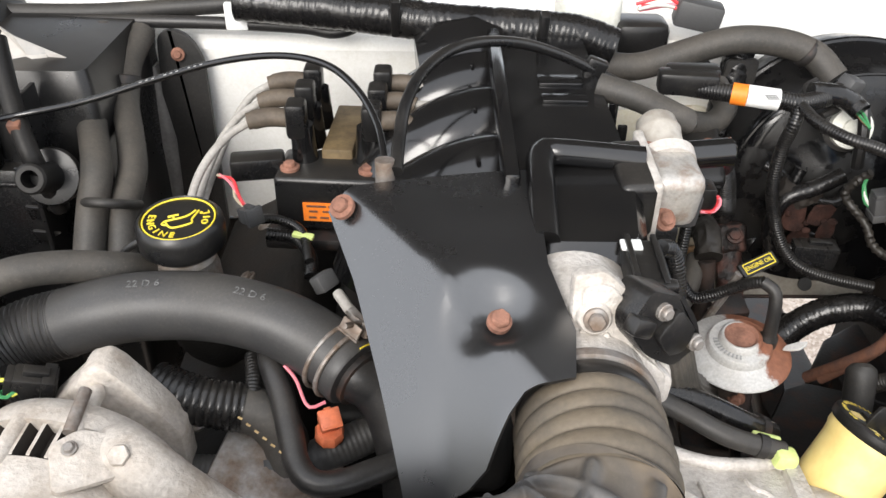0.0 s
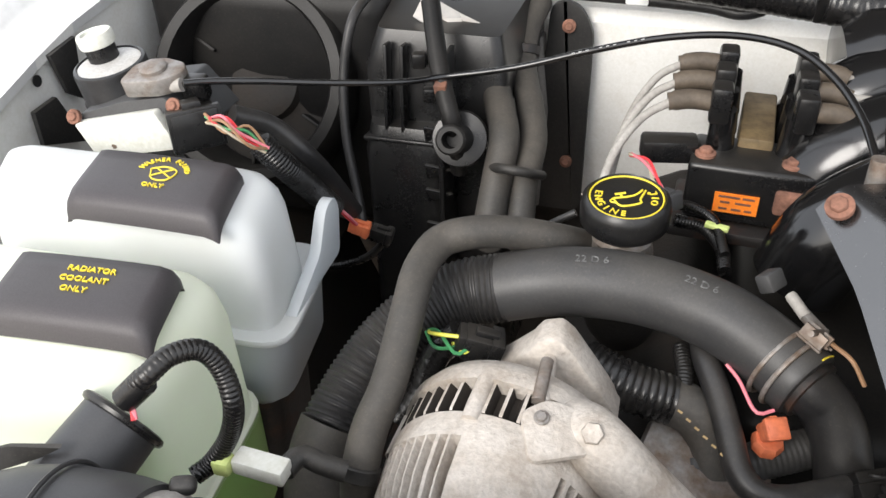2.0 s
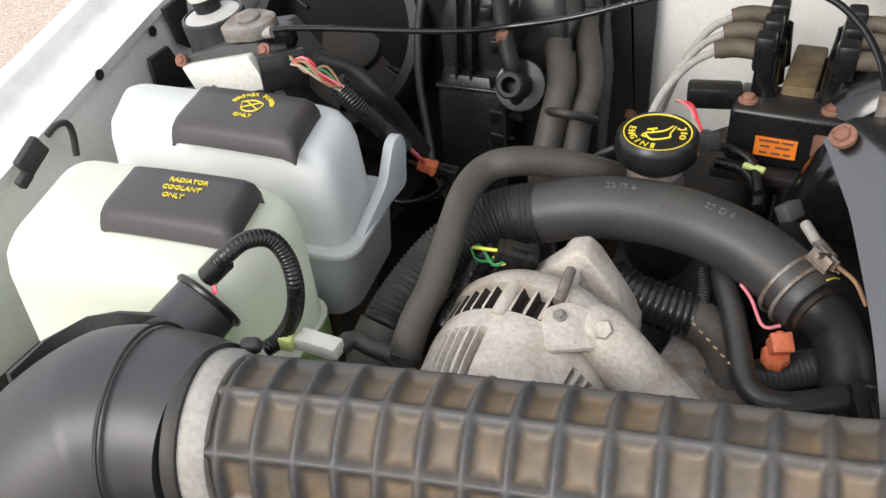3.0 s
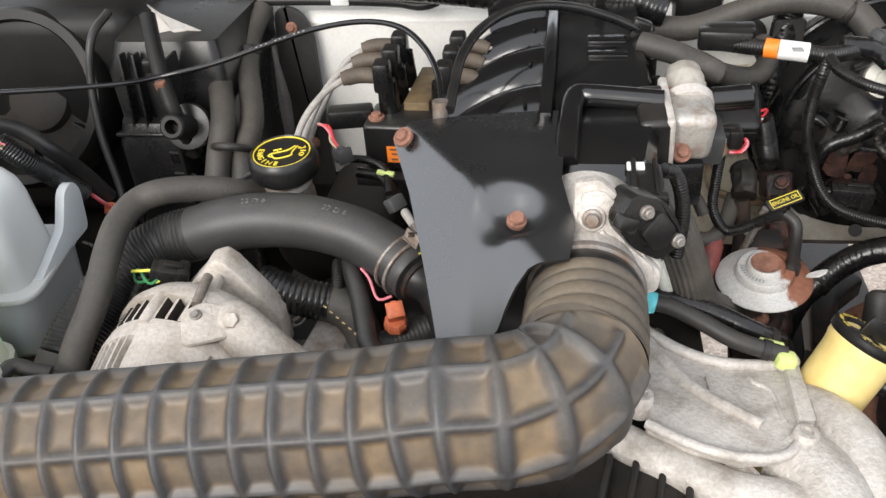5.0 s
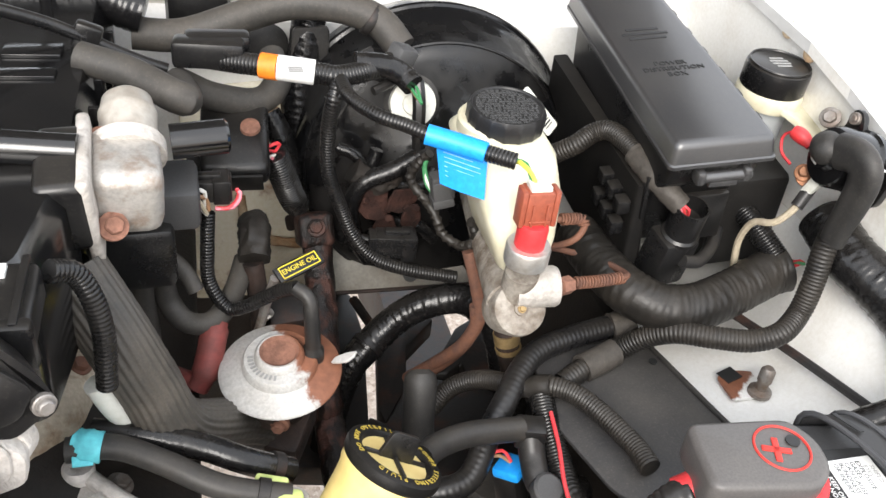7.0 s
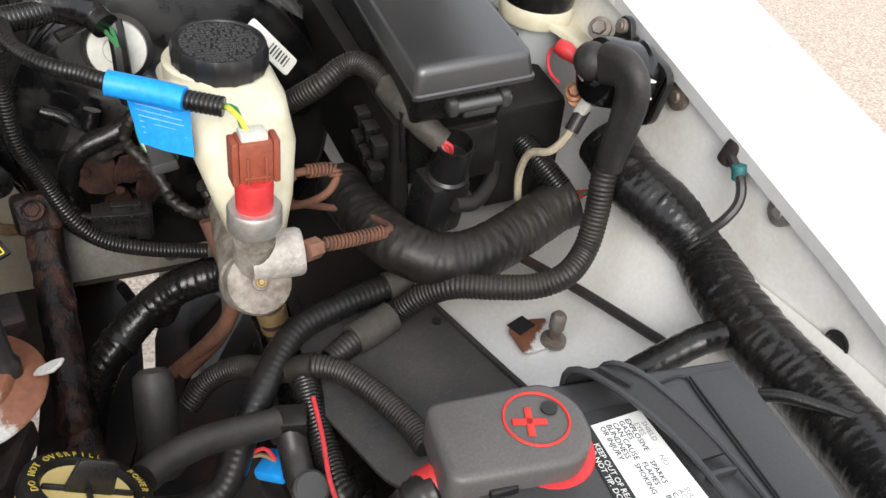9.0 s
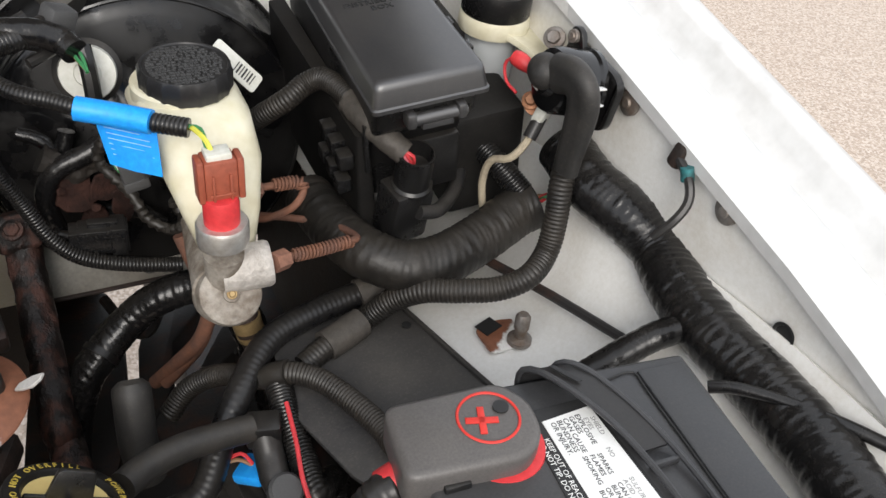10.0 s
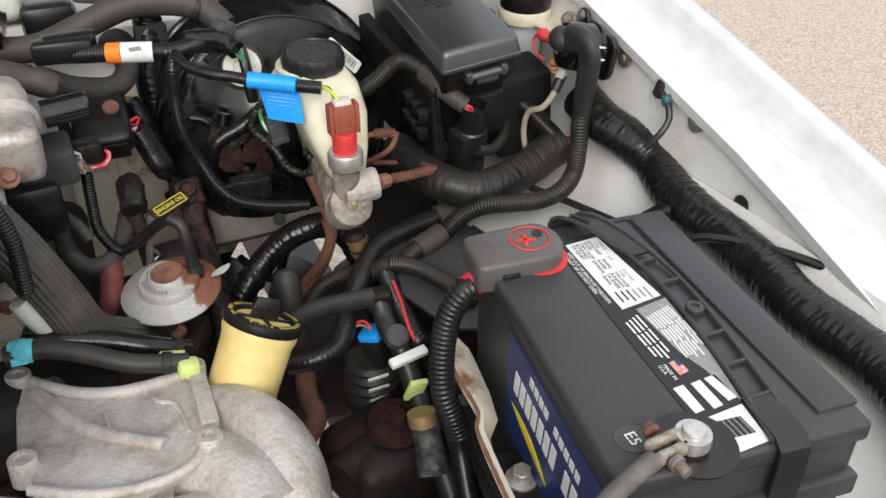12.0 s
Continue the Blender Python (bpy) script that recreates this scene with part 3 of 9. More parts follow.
def fender(name, sx, shift, rise, label):
    """The inner wall, the flange with its gutter and the outer wing."""
    rows = []
    for i in range(29):
        y = -0.35 + 1.75 * i / 28
        z, x, o = lip_z(y) + rise, wall_x(y), 1.037 + 0.245 * (y - 0.44) + rise
        w = 0.868 - x
        def across(part_of, lift):
            return (x + part_of * w, z + (o - z) * part_of + lift)
        row = [(x + 0.01, z - 0.34), (x + 0.004, z - 0.2), (x, z - 0.10), (x, z - 0.014), (x - 0.007, z - 0.013), (x - 0.008, z - 0.002), (x + 0.004, z + 0.001), across(0.36, 0.002), across(0.40, -0.001),
               across(0.42, -0.012), across(0.48, -0.018), across(0.62, -0.018), across(0.70, -0.010), across(0.745, 0.002), across(0.80, 0.005), (0.856, o + 0.004), (0.868, o), (0.880, o - 0.02),
               (0.890, o - 0.10), (0.900, o - 0.3), (0.895, o - 0.55)]
        rows.append([(sx * (a + shift), y, b) for a, b in row])
    sheet = thick(strip(rows), 0.002)
    for n, q in enumerate(sheet.f):
        mid = sum((Vector(sheet.v[i]) for i in q), Vector()) / len(q)
        sheet.m[n] = 1 if abs(mid.x) - shift < wall_x(mid.y) + 0.012 and mid.z < lip_z(mid.y) + rise - 0.010 else 0
    return whole(name, sheet, [white_paint, bay_paint], label, "fender", kind="structure", sharp=50)


fender("fender_driver", 1, 0.0, 0.0, "glossy white front wing with folded inner flange")
fender("fender_passenger", -1, 0.040, -0.033, "glossy white front wing with folded inner flange")

firewall_xs = (-0.86, -0.6, -0.4, -0.2, 0.0, 0.2, 0.4, 0.6, 0.86)
firewall_rows = [[(x, 0.945, 0.80), (x, 0.928, 0.98), (x, 0.925, 1.035), (x, 0.935, 1.048), (x, 0.99, 1.055), (x, 1.0, 1.075), (x, 1.16, 1.10)] for x in firewall_xs]
whole("firewall", thick(strip(firewall_rows), 0.003), bay_paint, "white painted bulkhead with a folded cowl ledge", "bulkhead", kind="structure")
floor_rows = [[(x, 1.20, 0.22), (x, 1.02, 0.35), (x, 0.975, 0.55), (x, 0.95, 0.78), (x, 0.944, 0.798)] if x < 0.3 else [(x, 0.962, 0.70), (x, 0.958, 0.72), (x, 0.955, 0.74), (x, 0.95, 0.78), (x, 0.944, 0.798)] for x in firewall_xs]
whole("floor_pan", thick(strip(floor_rows), 0.003), grime_shade, "grimy lower bulkhead and floor pan, darkened in colour for deep shade", "bulkhead", kind="structure")


# ---- helpers for the things ----
def hose(name, label, category, points, r, mat, kind="plain", ds=0.006, seg=14, parent=None, pitch=0.0028, group=""):
    if kind == "corrugated":
        g = sweep(points, corrugated(r, pitch), min(ds, pitch / 4), seg)
    elif kind == "faint":
        g = sweep(points, corrugated(r, pitch, 0.03), min(ds, pitch / 4), seg)
    elif kind == "tape":
        g = sweep(points, taped(r), 0.0013 if r > 0.012 else 0.0016, seg + 8)
    else:
        g = sweep(points, plain(r), ds, seg)
    if parent is not None:
        return part(name, g, mat, parent, label)
    return whole(name, g, mat, label, category, group)


def rounded(corners, r, n=5):
    """A polygon with rounded corners."""
    out = []
    c = [Vector(p) for p in corners]
    for i, p in enumerate(c):
        a, b = (c[i - 1] - p).normalized(), (c[(i + 1) % len(c)] - p).normalized()
        s, e = p + a * r, p + b * r
        for k in range(n + 1):
            t = k / n
            out.append((s * (1 - t) ** 2 + p * 2 * t * (1 - t) + e * t * t)[:])
    return out


def loft(levels, n=5):
    """Levels of (corner points, corner radius, z), closed at both ends."""
    rows = [[(x, y, z) for x, y in rounded(c, r, n)] for c, r, z in levels]
    g = strip(rows, close=True)
    m = len(rows[0])
    g.f += [tuple(range(m))[::-1], tuple(range((len(rows) - 1) * m, len(rows) * m))]
    g.m += [0, 0]
    return g


def inset(corners, d):
    mid = sum((Vector(c) for c in corners), Vector((0, 0))) / len(corners)
    return [tuple(Vector(c) + (mid - Vector(c)).normalized() * d) for c in corners]


def ring(r, thick_r, seg=28, tube=8):
    return sweep([(r * math.cos(a), r * math.sin(a), 0) for a in [2 * math.pi * i / 24 for i in range(25)]], thick_r, 2 * math.pi * r / seg, tube, caps=False)


def connector(name, at, way, size, mat, parent, label="", roll=0):
    """A plug: body, collar and latch."""
    w, d, h = size
    g = rbox(w, d, h, 0.0015)
    g.add(rbox(w * 1.14, d * 1.14, h * 0.3, 0.001), pose(0, 0, h * 0.3))
    g.add(rbox(w * 0.4, d * 0.25, h * 0.6, 0.001), pose(0, d * 0.58, 0))
    g.add(rbox(w * 0.9, d * 0.9, h * 0.25, 0.001), pose(0, 0, -h * 0.55))
    return part(name, g.moved(aim(at, way, roll)), mat, parent, label)


def wires(points, spread, mats, parent, r=0.0013, seed=1):
    rnd = random.Random(seed)
    for k, mat in enumerate(mats):
        off = [Vector((rnd.uniform(-1, 1), rnd.uniform(-1, 1), rnd.uniform(-1, 1))) * spread for _ in points]
        off[0], off[-1] = off[0] * 0.5, off[-1] * 0.4
        part("wire", sweep([Vector(p) + o for p, o in zip(points, off)], r, 0.004, 6), mat, parent)


def winding(points, radius, pitch, wire_r):
    """A thin wire wound round a curve."""
    pts, total = spline(points, pitch / 10)
    axes = frames(pts)
    turn = 2 * math.pi * total / pitch / (len(pts) - 1)
    return sweep([p + s_ * (radius * math.cos(turn * i)) + u_ * (radius * math.sin(turn * i)) for i, (p, (t_, s_, u_)) in enumerate(zip(pts, axes))], wire_r, pitch / 9, 6)


# ---- engine and underside, dark masses whose colour stands for shade between the parts ----
engine = thing("engine_block", "grimy cast engine block and cylinder heads, near black for shade", "engine")
part("block", rbox(0.34, 0.50, 0.42, 0.03, 3).moved(pose(-0.02, 0.66, 0.58)), grime_shade, engine)
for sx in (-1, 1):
    cover = part("rocker_cover", rbox(0.13, 0.42, 0.09, 0.02, 3).moved(pose(-0.02 + sx * 0.155, 0.66, 0.84, 0, sx * 28, 0)), grime_shade, engine, "dark rocker cover")
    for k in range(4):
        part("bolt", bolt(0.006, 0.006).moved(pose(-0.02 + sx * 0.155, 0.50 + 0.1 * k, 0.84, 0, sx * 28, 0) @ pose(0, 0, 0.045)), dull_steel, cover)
part("front_cover", rbox(0.30, 0.07, 0.40, 0.02, 3).moved(pose(-0.02, 0.385, 0.66)), grime_shade, engine)
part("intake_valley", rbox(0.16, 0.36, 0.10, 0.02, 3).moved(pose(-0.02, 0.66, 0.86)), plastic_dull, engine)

rail = thing("frame_rail", "black painted chassis rail under the engine bay", "frame rail", group="chassis rails")
part("rail", rbox(0.09, 2.2, 0.13, 0.01).moved(pose(-0.42, 0.6, 0.50)), frame_black, rail)
rail2 = thing("frame_rail", "black painted chassis rail under the engine bay", "frame rail", group="chassis rails")
part("rail", rbox(0.09, 2.2, 0.13, 0.01).moved(pose(0.50, 0.6, 0.50)), frame_black, rail2)
cross = thing("radiator_support", "black front panel and radiator below the air duct", "radiator")
part("panel", rbox(1.35, 0.05, 0.55, 0.01).moved(pose(0, 0.02, 0.66)), plastic_dull, cross)
part("top_tank", rbox(0.62, 0.05, 0.05, 0.012, 3).moved(pose(-0.02, 0.10, 0.90)), plastic_dull, cross, "black plastic radiator tank")
part("core", rbox(0.62, 0.035, 0.42, 0.004).moved(pose(-0.02, 0.10, 0.66)), dull_steel, cross)
part("fan_shroud", thick(strip([[(-0.02 + a * math.cos(2 * math.pi * i / 32), y, 0.66 + a * math.sin(2 * math.pi * i / 32)) for i in range(33)] for a, y in ((0.30, 0.13), (0.25, 0.17), (0.24, 0.24))]), 0.003), plastic_dull, cross, "round black fan shroud")
part("caution_label", rbox(0.10, 0.03, 0.002, 0).moved(pose(0.045, 0.108, 0.928)), red_print, cross, "red caution label")

hood = whole("hood", thick(strip([[(x, 1.10 - 1.1 * s * math.cos(radians(69)), 1.12 + 1.1 * s * math.sin(radians(69)) + 0.05 * (1 - (x / 0.75) ** 2)) for x in (-0.74, -0.5, -0.25, 0, 0.25, 0.5, 0.74)]
                               for s in (0, 0.15, 0.3, 0.45, 0.6, 0.75, 0.9, 1.0)]), 0.02), liner, "raised bonnet with a dark liner facing the engine", "hood", kind="structure")

# ---- passenger side: reservoirs ----
coolant_plan = [(-0.715, 0.425), (-0.452, 0.432), (-0.445, 0.285), (-0.672, 0.270)]
tank = thing("coolant_reservoir", "milky plastic coolant bottle with green fluid inside", "reservoir")
part("lower_bottle", loft([(inset(coolant_plan, 0.0), 0.03, 0.80), (coolant_plan, 0.035, 0.815), (coolant_plan, 0.035, 0.897)]), coolant_wet, tank, "green-tinted lower half")
part("bottle", loft([(inset(coolant_plan, 0.004), 0.035, 0.8985), (inset(coolant_plan, 0.006), 0.035, 0.90), (inset(coolant_plan, 0.008), 0.035, 0.99),
                     (inset(coolant_plan, 0.012), 0.035, 1.008), (inset(coolant_plan, 0.022), 0.032, 1.020), (inset(coolant_plan, 0.038), 0.028, 1.026)]), coolant_shell, tank, sharp=60)
part("fluid", loft([(inset(coolant_plan, 0.012), 0.03, 0.806), (inset(coolant_plan, 0.012), 0.03, 0.905)]), coolant_fluid, tank, "green coolant")
part("seam", thick(strip([[(x, y, z) for x, y in rounded(coolant_plan, 0.035) + rounded(coolant_plan, 0.035)[:1]] for z in (0.893, 0.899)]), 0.005), coolant_shell, tank)
washer_plan = [(-0.745, 0.535), (-0.458, 0.545), (-0.446, 0.448), (-0.705, 0.452)]
washer_low = [(-0.745, 0.560), (-0.452, 0.572), (-0.438, 0.440), (-0.705, 0.435)]
tank2 = thing("washer_reservoir", "milky white washer fluid bottle with bluish lower half", "reservoir")
part("bottle", loft([(inset(washer_plan, 0.004), 0.026, 0.938), (inset(washer_plan, 0.003), 0.026, 0.95), (inset(washer_plan, 0.008), 0.026, 1.012), (inset(washer_plan, 0.012), 0.026, 1.026), (inset(washer_plan, 0.021), 0.024, 1.036), (inset(washer_plan, 0.034), 0.020, 1.040)]),
     washer_shell, tank2, sharp=60)
low = part("lower_bottle", loft([(inset(washer_low, 0.02), 0.024, 0.862), (inset(washer_low, 0.008), 0.028, 0.872), (inset(washer_low, 0.004), 0.028, 0.925), (inset(washer_low, 0.003), 0.028, 0.9365)]),
           washer_wet, tank2, sharp=60)
part("seam", loft([(inset(washer_low, -0.003), 0.03, 0.9365), (inset(washer_low, -0.004), 0.03, 0.938), (inset(washer_low, -0.004), 0.03, 0.941), (inset(washer_low, -0.003), 0.03, 0.9425)]), washer_shell, tank2, "moulded seam")
part("wing", prism(rounded([(0.470, 0.9415), (0.570, 0.9415), (0.578, 0.985), (0.570, 1.000), (0.552, 0.998), (0.530, 0.965)], 0.008, 3), 0.010, 0.003).moved(Matrix(((0, 0, 1, -0.452), (1, 0, 0, 0), (0, 1, 0, 0), (0, 0, 0, 1)))), washer_wet, tank2, "raised rear corner of the lower half")
part("fluid", loft([(inset(washer_low, 0.028), 0.024, 0.869), (inset(washer_low, 0.014), 0.026, 0.915)]), washer_fluid, low, "blue washer fluid")
part("tray", loft([(inset(washer_low, 0.03), 0.03, 0.775), (inset(washer_low, 0.026), 0.03, 0.864)]), frame_black, tank2, "black block added to fill the dark below the bottle")


def lid(parent, corners, z, lines, yellow_sign):
    """A thin moulded cap with rolled edges, a drooping front and raised yellow letters."""
    tl, tr, br, bl = [Vector((*p, z)) for p in corners]
    mid = (tl + tr + br + bl) / 4
    ax, ay = (tr - tl + br - bl) / 2, (tl - bl + tr - br) / 2
    w, d = ax.length, ay.length
    m = Matrix((ax.normalized(), ay.normalized(), (0, 0.04, 1))).transposed().to_4x4()
    m.translation = mid
    side = [(-0.5 * w, -0.013), (-0.5 * w + 0.001, -0.006), (-0.5 * w + 0.004, -0.0015), (-0.5 * w + 0.010, 0), (-0.25 * w, 0.0006), (0, 0.0008), (0.25 * w, 0.0006), (0.5 * w - 0.012, 0), (0.5 * w - 0.005, -0.002), (0.5 * w - 0.001, -0.008), (0.5 * w, -0.017)]
    fore = [(0.5 * d, -0.012), (0.5 * d - 0.001, -0.004), (0.5 * d - 0.005, 0), (0.2 * d, 0), (-0.1 * d, 0), (-0.5 * d + 0.012, -0.0005), (-0.5 * d + 0.005, -0.003), (-0.5 * d + 0.001, -0.009), (-0.5 * d - 0.001, -0.020)]
    sheet = strip([[(x, y, max(-0.024, zx + zy)) for y, zy in fore] for x, zx in side])
    cap = part("cap", thick(sheet, 0.003).moved(m), lid_plastic, parent, "dark grey cap with raised yellow letters", sharp=70)
    for dy in (0.004, 0.014):
        part("hinge", sweep([(-w / 2 + 0.002, dy, -0.012), (-w / 2 - 0.003, dy, -0.013), (-w / 2 - 0.005, dy - 0.001, -0.017)], 0.0016, 0.0015, 8).moved(m), plastic, cap)
    for text, size, x, y, turn2 in lines:
        part("letters", words(text, size, 0.0007).moved(m @ pose(x, y, 0.0012, 0, 0, turn2)), yellow_print, cap, "yellow letters")
    if yellow_sign:
        g = arc_words("WASHER FLUID", 0.0068, 0.0195, 88, 13, 0.0007)
        fan = sweep([(-0.011, 0.004, 0), (-0.006, -0.009, 0), (0.006, -0.009, 0), (0.011, 0.004, 0), (0.0, 0.009, 0), (-0.011, 0.004, 0)], 0.0007, 0.002, 6)
        g.add(fan).add(sweep([(-0.009, -0.006, 0), (0.0, 0.001, 0), (0.008, 0.007, 0)], 0.0007, 0.002, 6)).add(sweep([(0.009, -0.006, 0), (0.0, 0.001, 0), (-0.008, 0.007, 0)], 0.0007, 0.002, 6))
        part("symbol", g.moved(m @ pose(0.006, 0.006, 0.0012)), yellow_print, cap, "yellow washer symbol")
    return cap


lid(tank2, [(-0.619, 0.511), (-0.487, 0.514), (-0.477, 0.440), (-0.598, 0.440)], 1.058, [("ONLY", 0.0068, 0.004, -0.012, 0)], True)
lid(tank, [(-0.601, 0.388), (-0.477, 0.395), (-0.466, 0.330), (-0.582, 0.321)], 1.047, [("RADIATOR", 0.0072, 0.004, 0.015, 0), ("COOLANT", 0.0072, 0.002, 0.0045, 0), ("ONLY", 0.0072, -0.001, -0.006, 0)], False)

# speed control servo behind the washer bottle
servo = thing("cruise_servo", "black and silver speed control servo with a white-capped motor", "servo")
part("cover", prism(rounded([(-0.683, 0.565, 1.042)[::2], (-0.598, 0.565, 1.063)[::2], (-0.580, 0.565, 1.030)[::2], (-0.668, 0.565, 1.010)[::2]], 0.003, 3), 0.010, 0.0015).moved(Matrix(((1, 0, 0, 0), (0, 0, -1, 0.575), (0, 1, 0, 0), (0, 0, 0, 1)))), ivory_plastic, servo, "silver front cover")
part("body", prism(rounded([(-0.684, 0.565, 1.047)[::2], (-0.633, 0.565, 1.065)[::2], (-0.591, 0.565, 1.073)[::2], (-0.563, 0.565, 1.038)[::2], (-0.669, 0.565, 1.005)[::2]], 0.004, 3), 0.075, 0.003).moved(Matrix(((1, 0, 0, 0), (0, 0, -1, 0.650), (0, 1, 0, 0), (0, 0, 0, 1)))), grey_plastic, servo)
mo = Vector((-0.668, 0.622, 1.045))
motor_m = aim(mo, (-0.10, -0.12, 1))
part("motor", lathe([(0, -0.012), (0.034, -0.012), (0.036, -0.006), (0.035, 0.004), (0.0335, 0.006), (0.0335, 0.032), (0.0325, 0.035), (0.030, 0.036), (0.029, 0.034), (0, 0.034)], 48).moved(motor_m), strap_plastic, servo, "round black motor can")
part("top_plate", lathe([(0, 0.033), (0.029, 0.033), (0.029, 0.0345), (0.026, 0.0355), (0, 0.0355)], 40).moved(motor_m), egr_base, servo, "pale grey top plate")
knob = part("knob", lathe([(0, 0), (0.0140, 0), (0.0140, 0.016), (0, 0.016)], 32).moved(motor_m @ pose(-0.013, 0.000, 0.034, 0, -6, 0)), plastic, servo, "black stem")
part("motor_cap", lathe([(0, 0.014), (0.0160, 0.014), (0.0168, 0.016), (0.0168, 0.024), (0.0155, 0.026), (0.0125, 0.0255), (0.0118, 0.023), (0, 0.023)], 36).moved(motor_m @ pose(-0.013, 0.000, 0.034, 0, -6, 0)), ivory_plastic, knob, "off-white cap")
part("base_flange", prism(rounded([(-0.042, -0.034), (0.044, -0.030), (0.050, 0.030), (-0.04, 0.034)], 0.012), 0.007, 0.002).moved(motor_m @ pose(0.012, -0.006, -0.020)), dull_steel, servo, "cast base flange")
lever_m = basis((-0.606, 0.590, 1.075), (1, 0.25, 0.10), (-0.2, 1, 0.15))
lever = part("cable_housing", prism(rounded([(-0.026, -0.014), (0.010, -0.018), (0.030, -0.008), (0.030, 0.008), (0.006, 0.022), (-0.018, 0.016)], 0.008), 0.016, 0.004).moved(lever_m), dull_steel, servo, "grey cable housing")
part("boss", lathe([(0, 0), (0.012, 0), (0.012, 0.004), (0.009, 0.006), (0, 0.006)], 24).moved(lever_m @ pose(0.002, 0.002, 0.015)), dull_steel, lever)
part("ferrule", sweep([(-0.596, 0.585, 1.078), (-0.577, 0.585, 1.082)], 0.006, 0.004, 12), lead_grey, lever)
connector("plug", (-0.565, 0.572, 1.051), (0.55, -0.6, 0.1), (0.040, 0.032, 0.026), plastic, servo, "black wire plug")
part("tab", rbox(0.022, 0.016, 0.022, 0.003).moved(pose(*(-0.571, 0.595, 1.075), 10, 0, 12)), plastic, servo)
for q in ((-0.580, 0.570, 1.069), (-0.685, 0.570, 1.047)):
    part("screw", bolt(0.0045, 0.004).moved(aim(q, (0, -0.9, 0.5))), rust, servo)
servo_loom = thing("wire_loom", "black corrugated wiring loom with bare coloured wires", "wiring")
wires([(-0.538, 0.553, 1.070), (-0.513, 0.535, 1.075), (-0.496, 0.536, 1.070), (-0.483, 0.542, 1.055)], 0.007, [wire_red, wire_brown, wire_tan, wire_pink, wire_red, wire_green, wire_brown], servo_loom, 0.0013)
hose("sleeve", "", "", [(-0.493, 0.550, 1.055), (-0.477, 0.558, 1.030), (-0.471, 0.589, 0.990), (-0.462, 0.609, 0.960)], 0.0115, loom, "corrugated", parent=servo_loom)
hose("branch", "", "", [(-0.533, 0.582, 1.060), (-0.509, 0.605, 1.040), (-0.484, 0.614, 1.010), (-0.471, 0.634, 0.970), (-0.460, 0.650, 0.930)], 0.009, hose_black, parent=servo_loom)
wires([(-0.462, 0.622, 0.950), (-0.455, 0.624, 0.940), (-0.450, 0.638, 0.920)], 0.003, [wire_red, wire_pink, wire_red], servo_loom, 0.0014, 3)
connector("plug", (-0.449, 0.638, 0.920), (1, 0.1, -0.3), (0.012, 0.012, 0.018), orange_plastic, servo_loom, "small orange plug")
connector("plug", (-0.431, 0.646, 0.910), (1, 0.1, -0.3), (0.014, 0.014, 0.022), plastic, servo_loom, "small black plug")
hose("tail", "", "", [(-0.429, 0.656, 0.900), (-0.455, 0.657, 0.870), (-0.497, 0.659, 0.850), (-0.527, 0.667, 0.850)], 0.004, loom, parent=servo_loom)

# heater blower and case
blower = thing("blower_housing", "round black plastic heater blower housing", "blower")
bm_at, bm_way = (-0.629, 0.800, 0.983), (0.05, -1, 0.55)
part("rim", lathe([(0.085, -0.05), (0.112, -0.05), (0.116, -0.03), (0.116, 0.02), (0.110, 0.028), (0.098, 0.028), (0.094, 0.02), (0.090, -0.045)], 48).moved(aim(bm_at, bm_way)), plastic_dull, blower)
part("motor", lathe([(0, -0.018), (0.030, -0.016), (0.040, -0.020), (0.044, -0.030), (0.060, -0.036), (0.092, -0.038), (0.092, -0.046), (0, -0.046)], 40).moved(aim(bm_at, bm_way)), grime_shade, blower)
for k in range(6):
    part("rib", rbox(0.004, 0.028, 0.02, 0.001).moved(aim(bm_at, bm_way) @ pose(0, 0, 0, 0, 0, 60 * k) @ pose(0, 0.078, -0.012)), plastic_dull, blower)
part("casing", rbox(0.30, 0.16, 0.30, 0.03, 3).moved(pose(-0.62, 0.90, 0.94)), plastic_dull, blower)
hose("cooling_tube", "thin black tube", "", [(-0.483, 0.800, 1.097), (-0.490, 0.760, 1.080), (-0.496, 0.740, 1.030), (-0.491, 0.720, 0.972), (-0.476, 0.700, 0.920), (-0.464, 0.680, 0.886)], 0.005, hose_black, parent=blower)

case = thing("heater_case", "black plastic evaporator case with ribs and a drain post", "heater case")
part("case", loft([([(-0.50, 0.95), (-0.33, 0.95), (-0.335, 0.75), (-0.47, 0.75)], 0.012, 0.62), ([(-0.50, 0.95), (-0.325, 0.95), (-0.33, 0.745), (-0.475, 0.745)], 0.012, 1.04), ([(-0.49, 0.95), (-0.335, 0.95), (-0.34, 0.76), (-0.465, 0.76)], 0.012, 1.075)]), plastic, case)
part("front_panel", loft([([(-0.478, 0.755), (-0.388, 0.755), (-0.388, 0.722), (-0.470, 0.722)], 0.010, 0.70), ([(-0.478, 0.755), (-0.388, 0.755), (-0.388, 0.716), (-0.470, 0.716)], 0.012, 0.96), ([(-0.474, 0.755), (-0.390, 0.755), (-0.390, 0.728), (-0.466, 0.728)], 0.012, 0.985)]), plastic, case, "bulging front panel")
part("flange", rbox(0.005, 0.050, 0.36, 0.0015).moved(pose(-0.384, 0.722, 0.89)), plastic, case, "joint flange")
for dx, z0, hgt in ((-0.449, 1.018, 0.10), (-0.432, 1.018, 0.10)):
    part("rib", rbox(0.004, 0.016, hgt, 0.0015).moved(pose(dx, 0.738, z0, -6, 0, 0)), plastic, case)
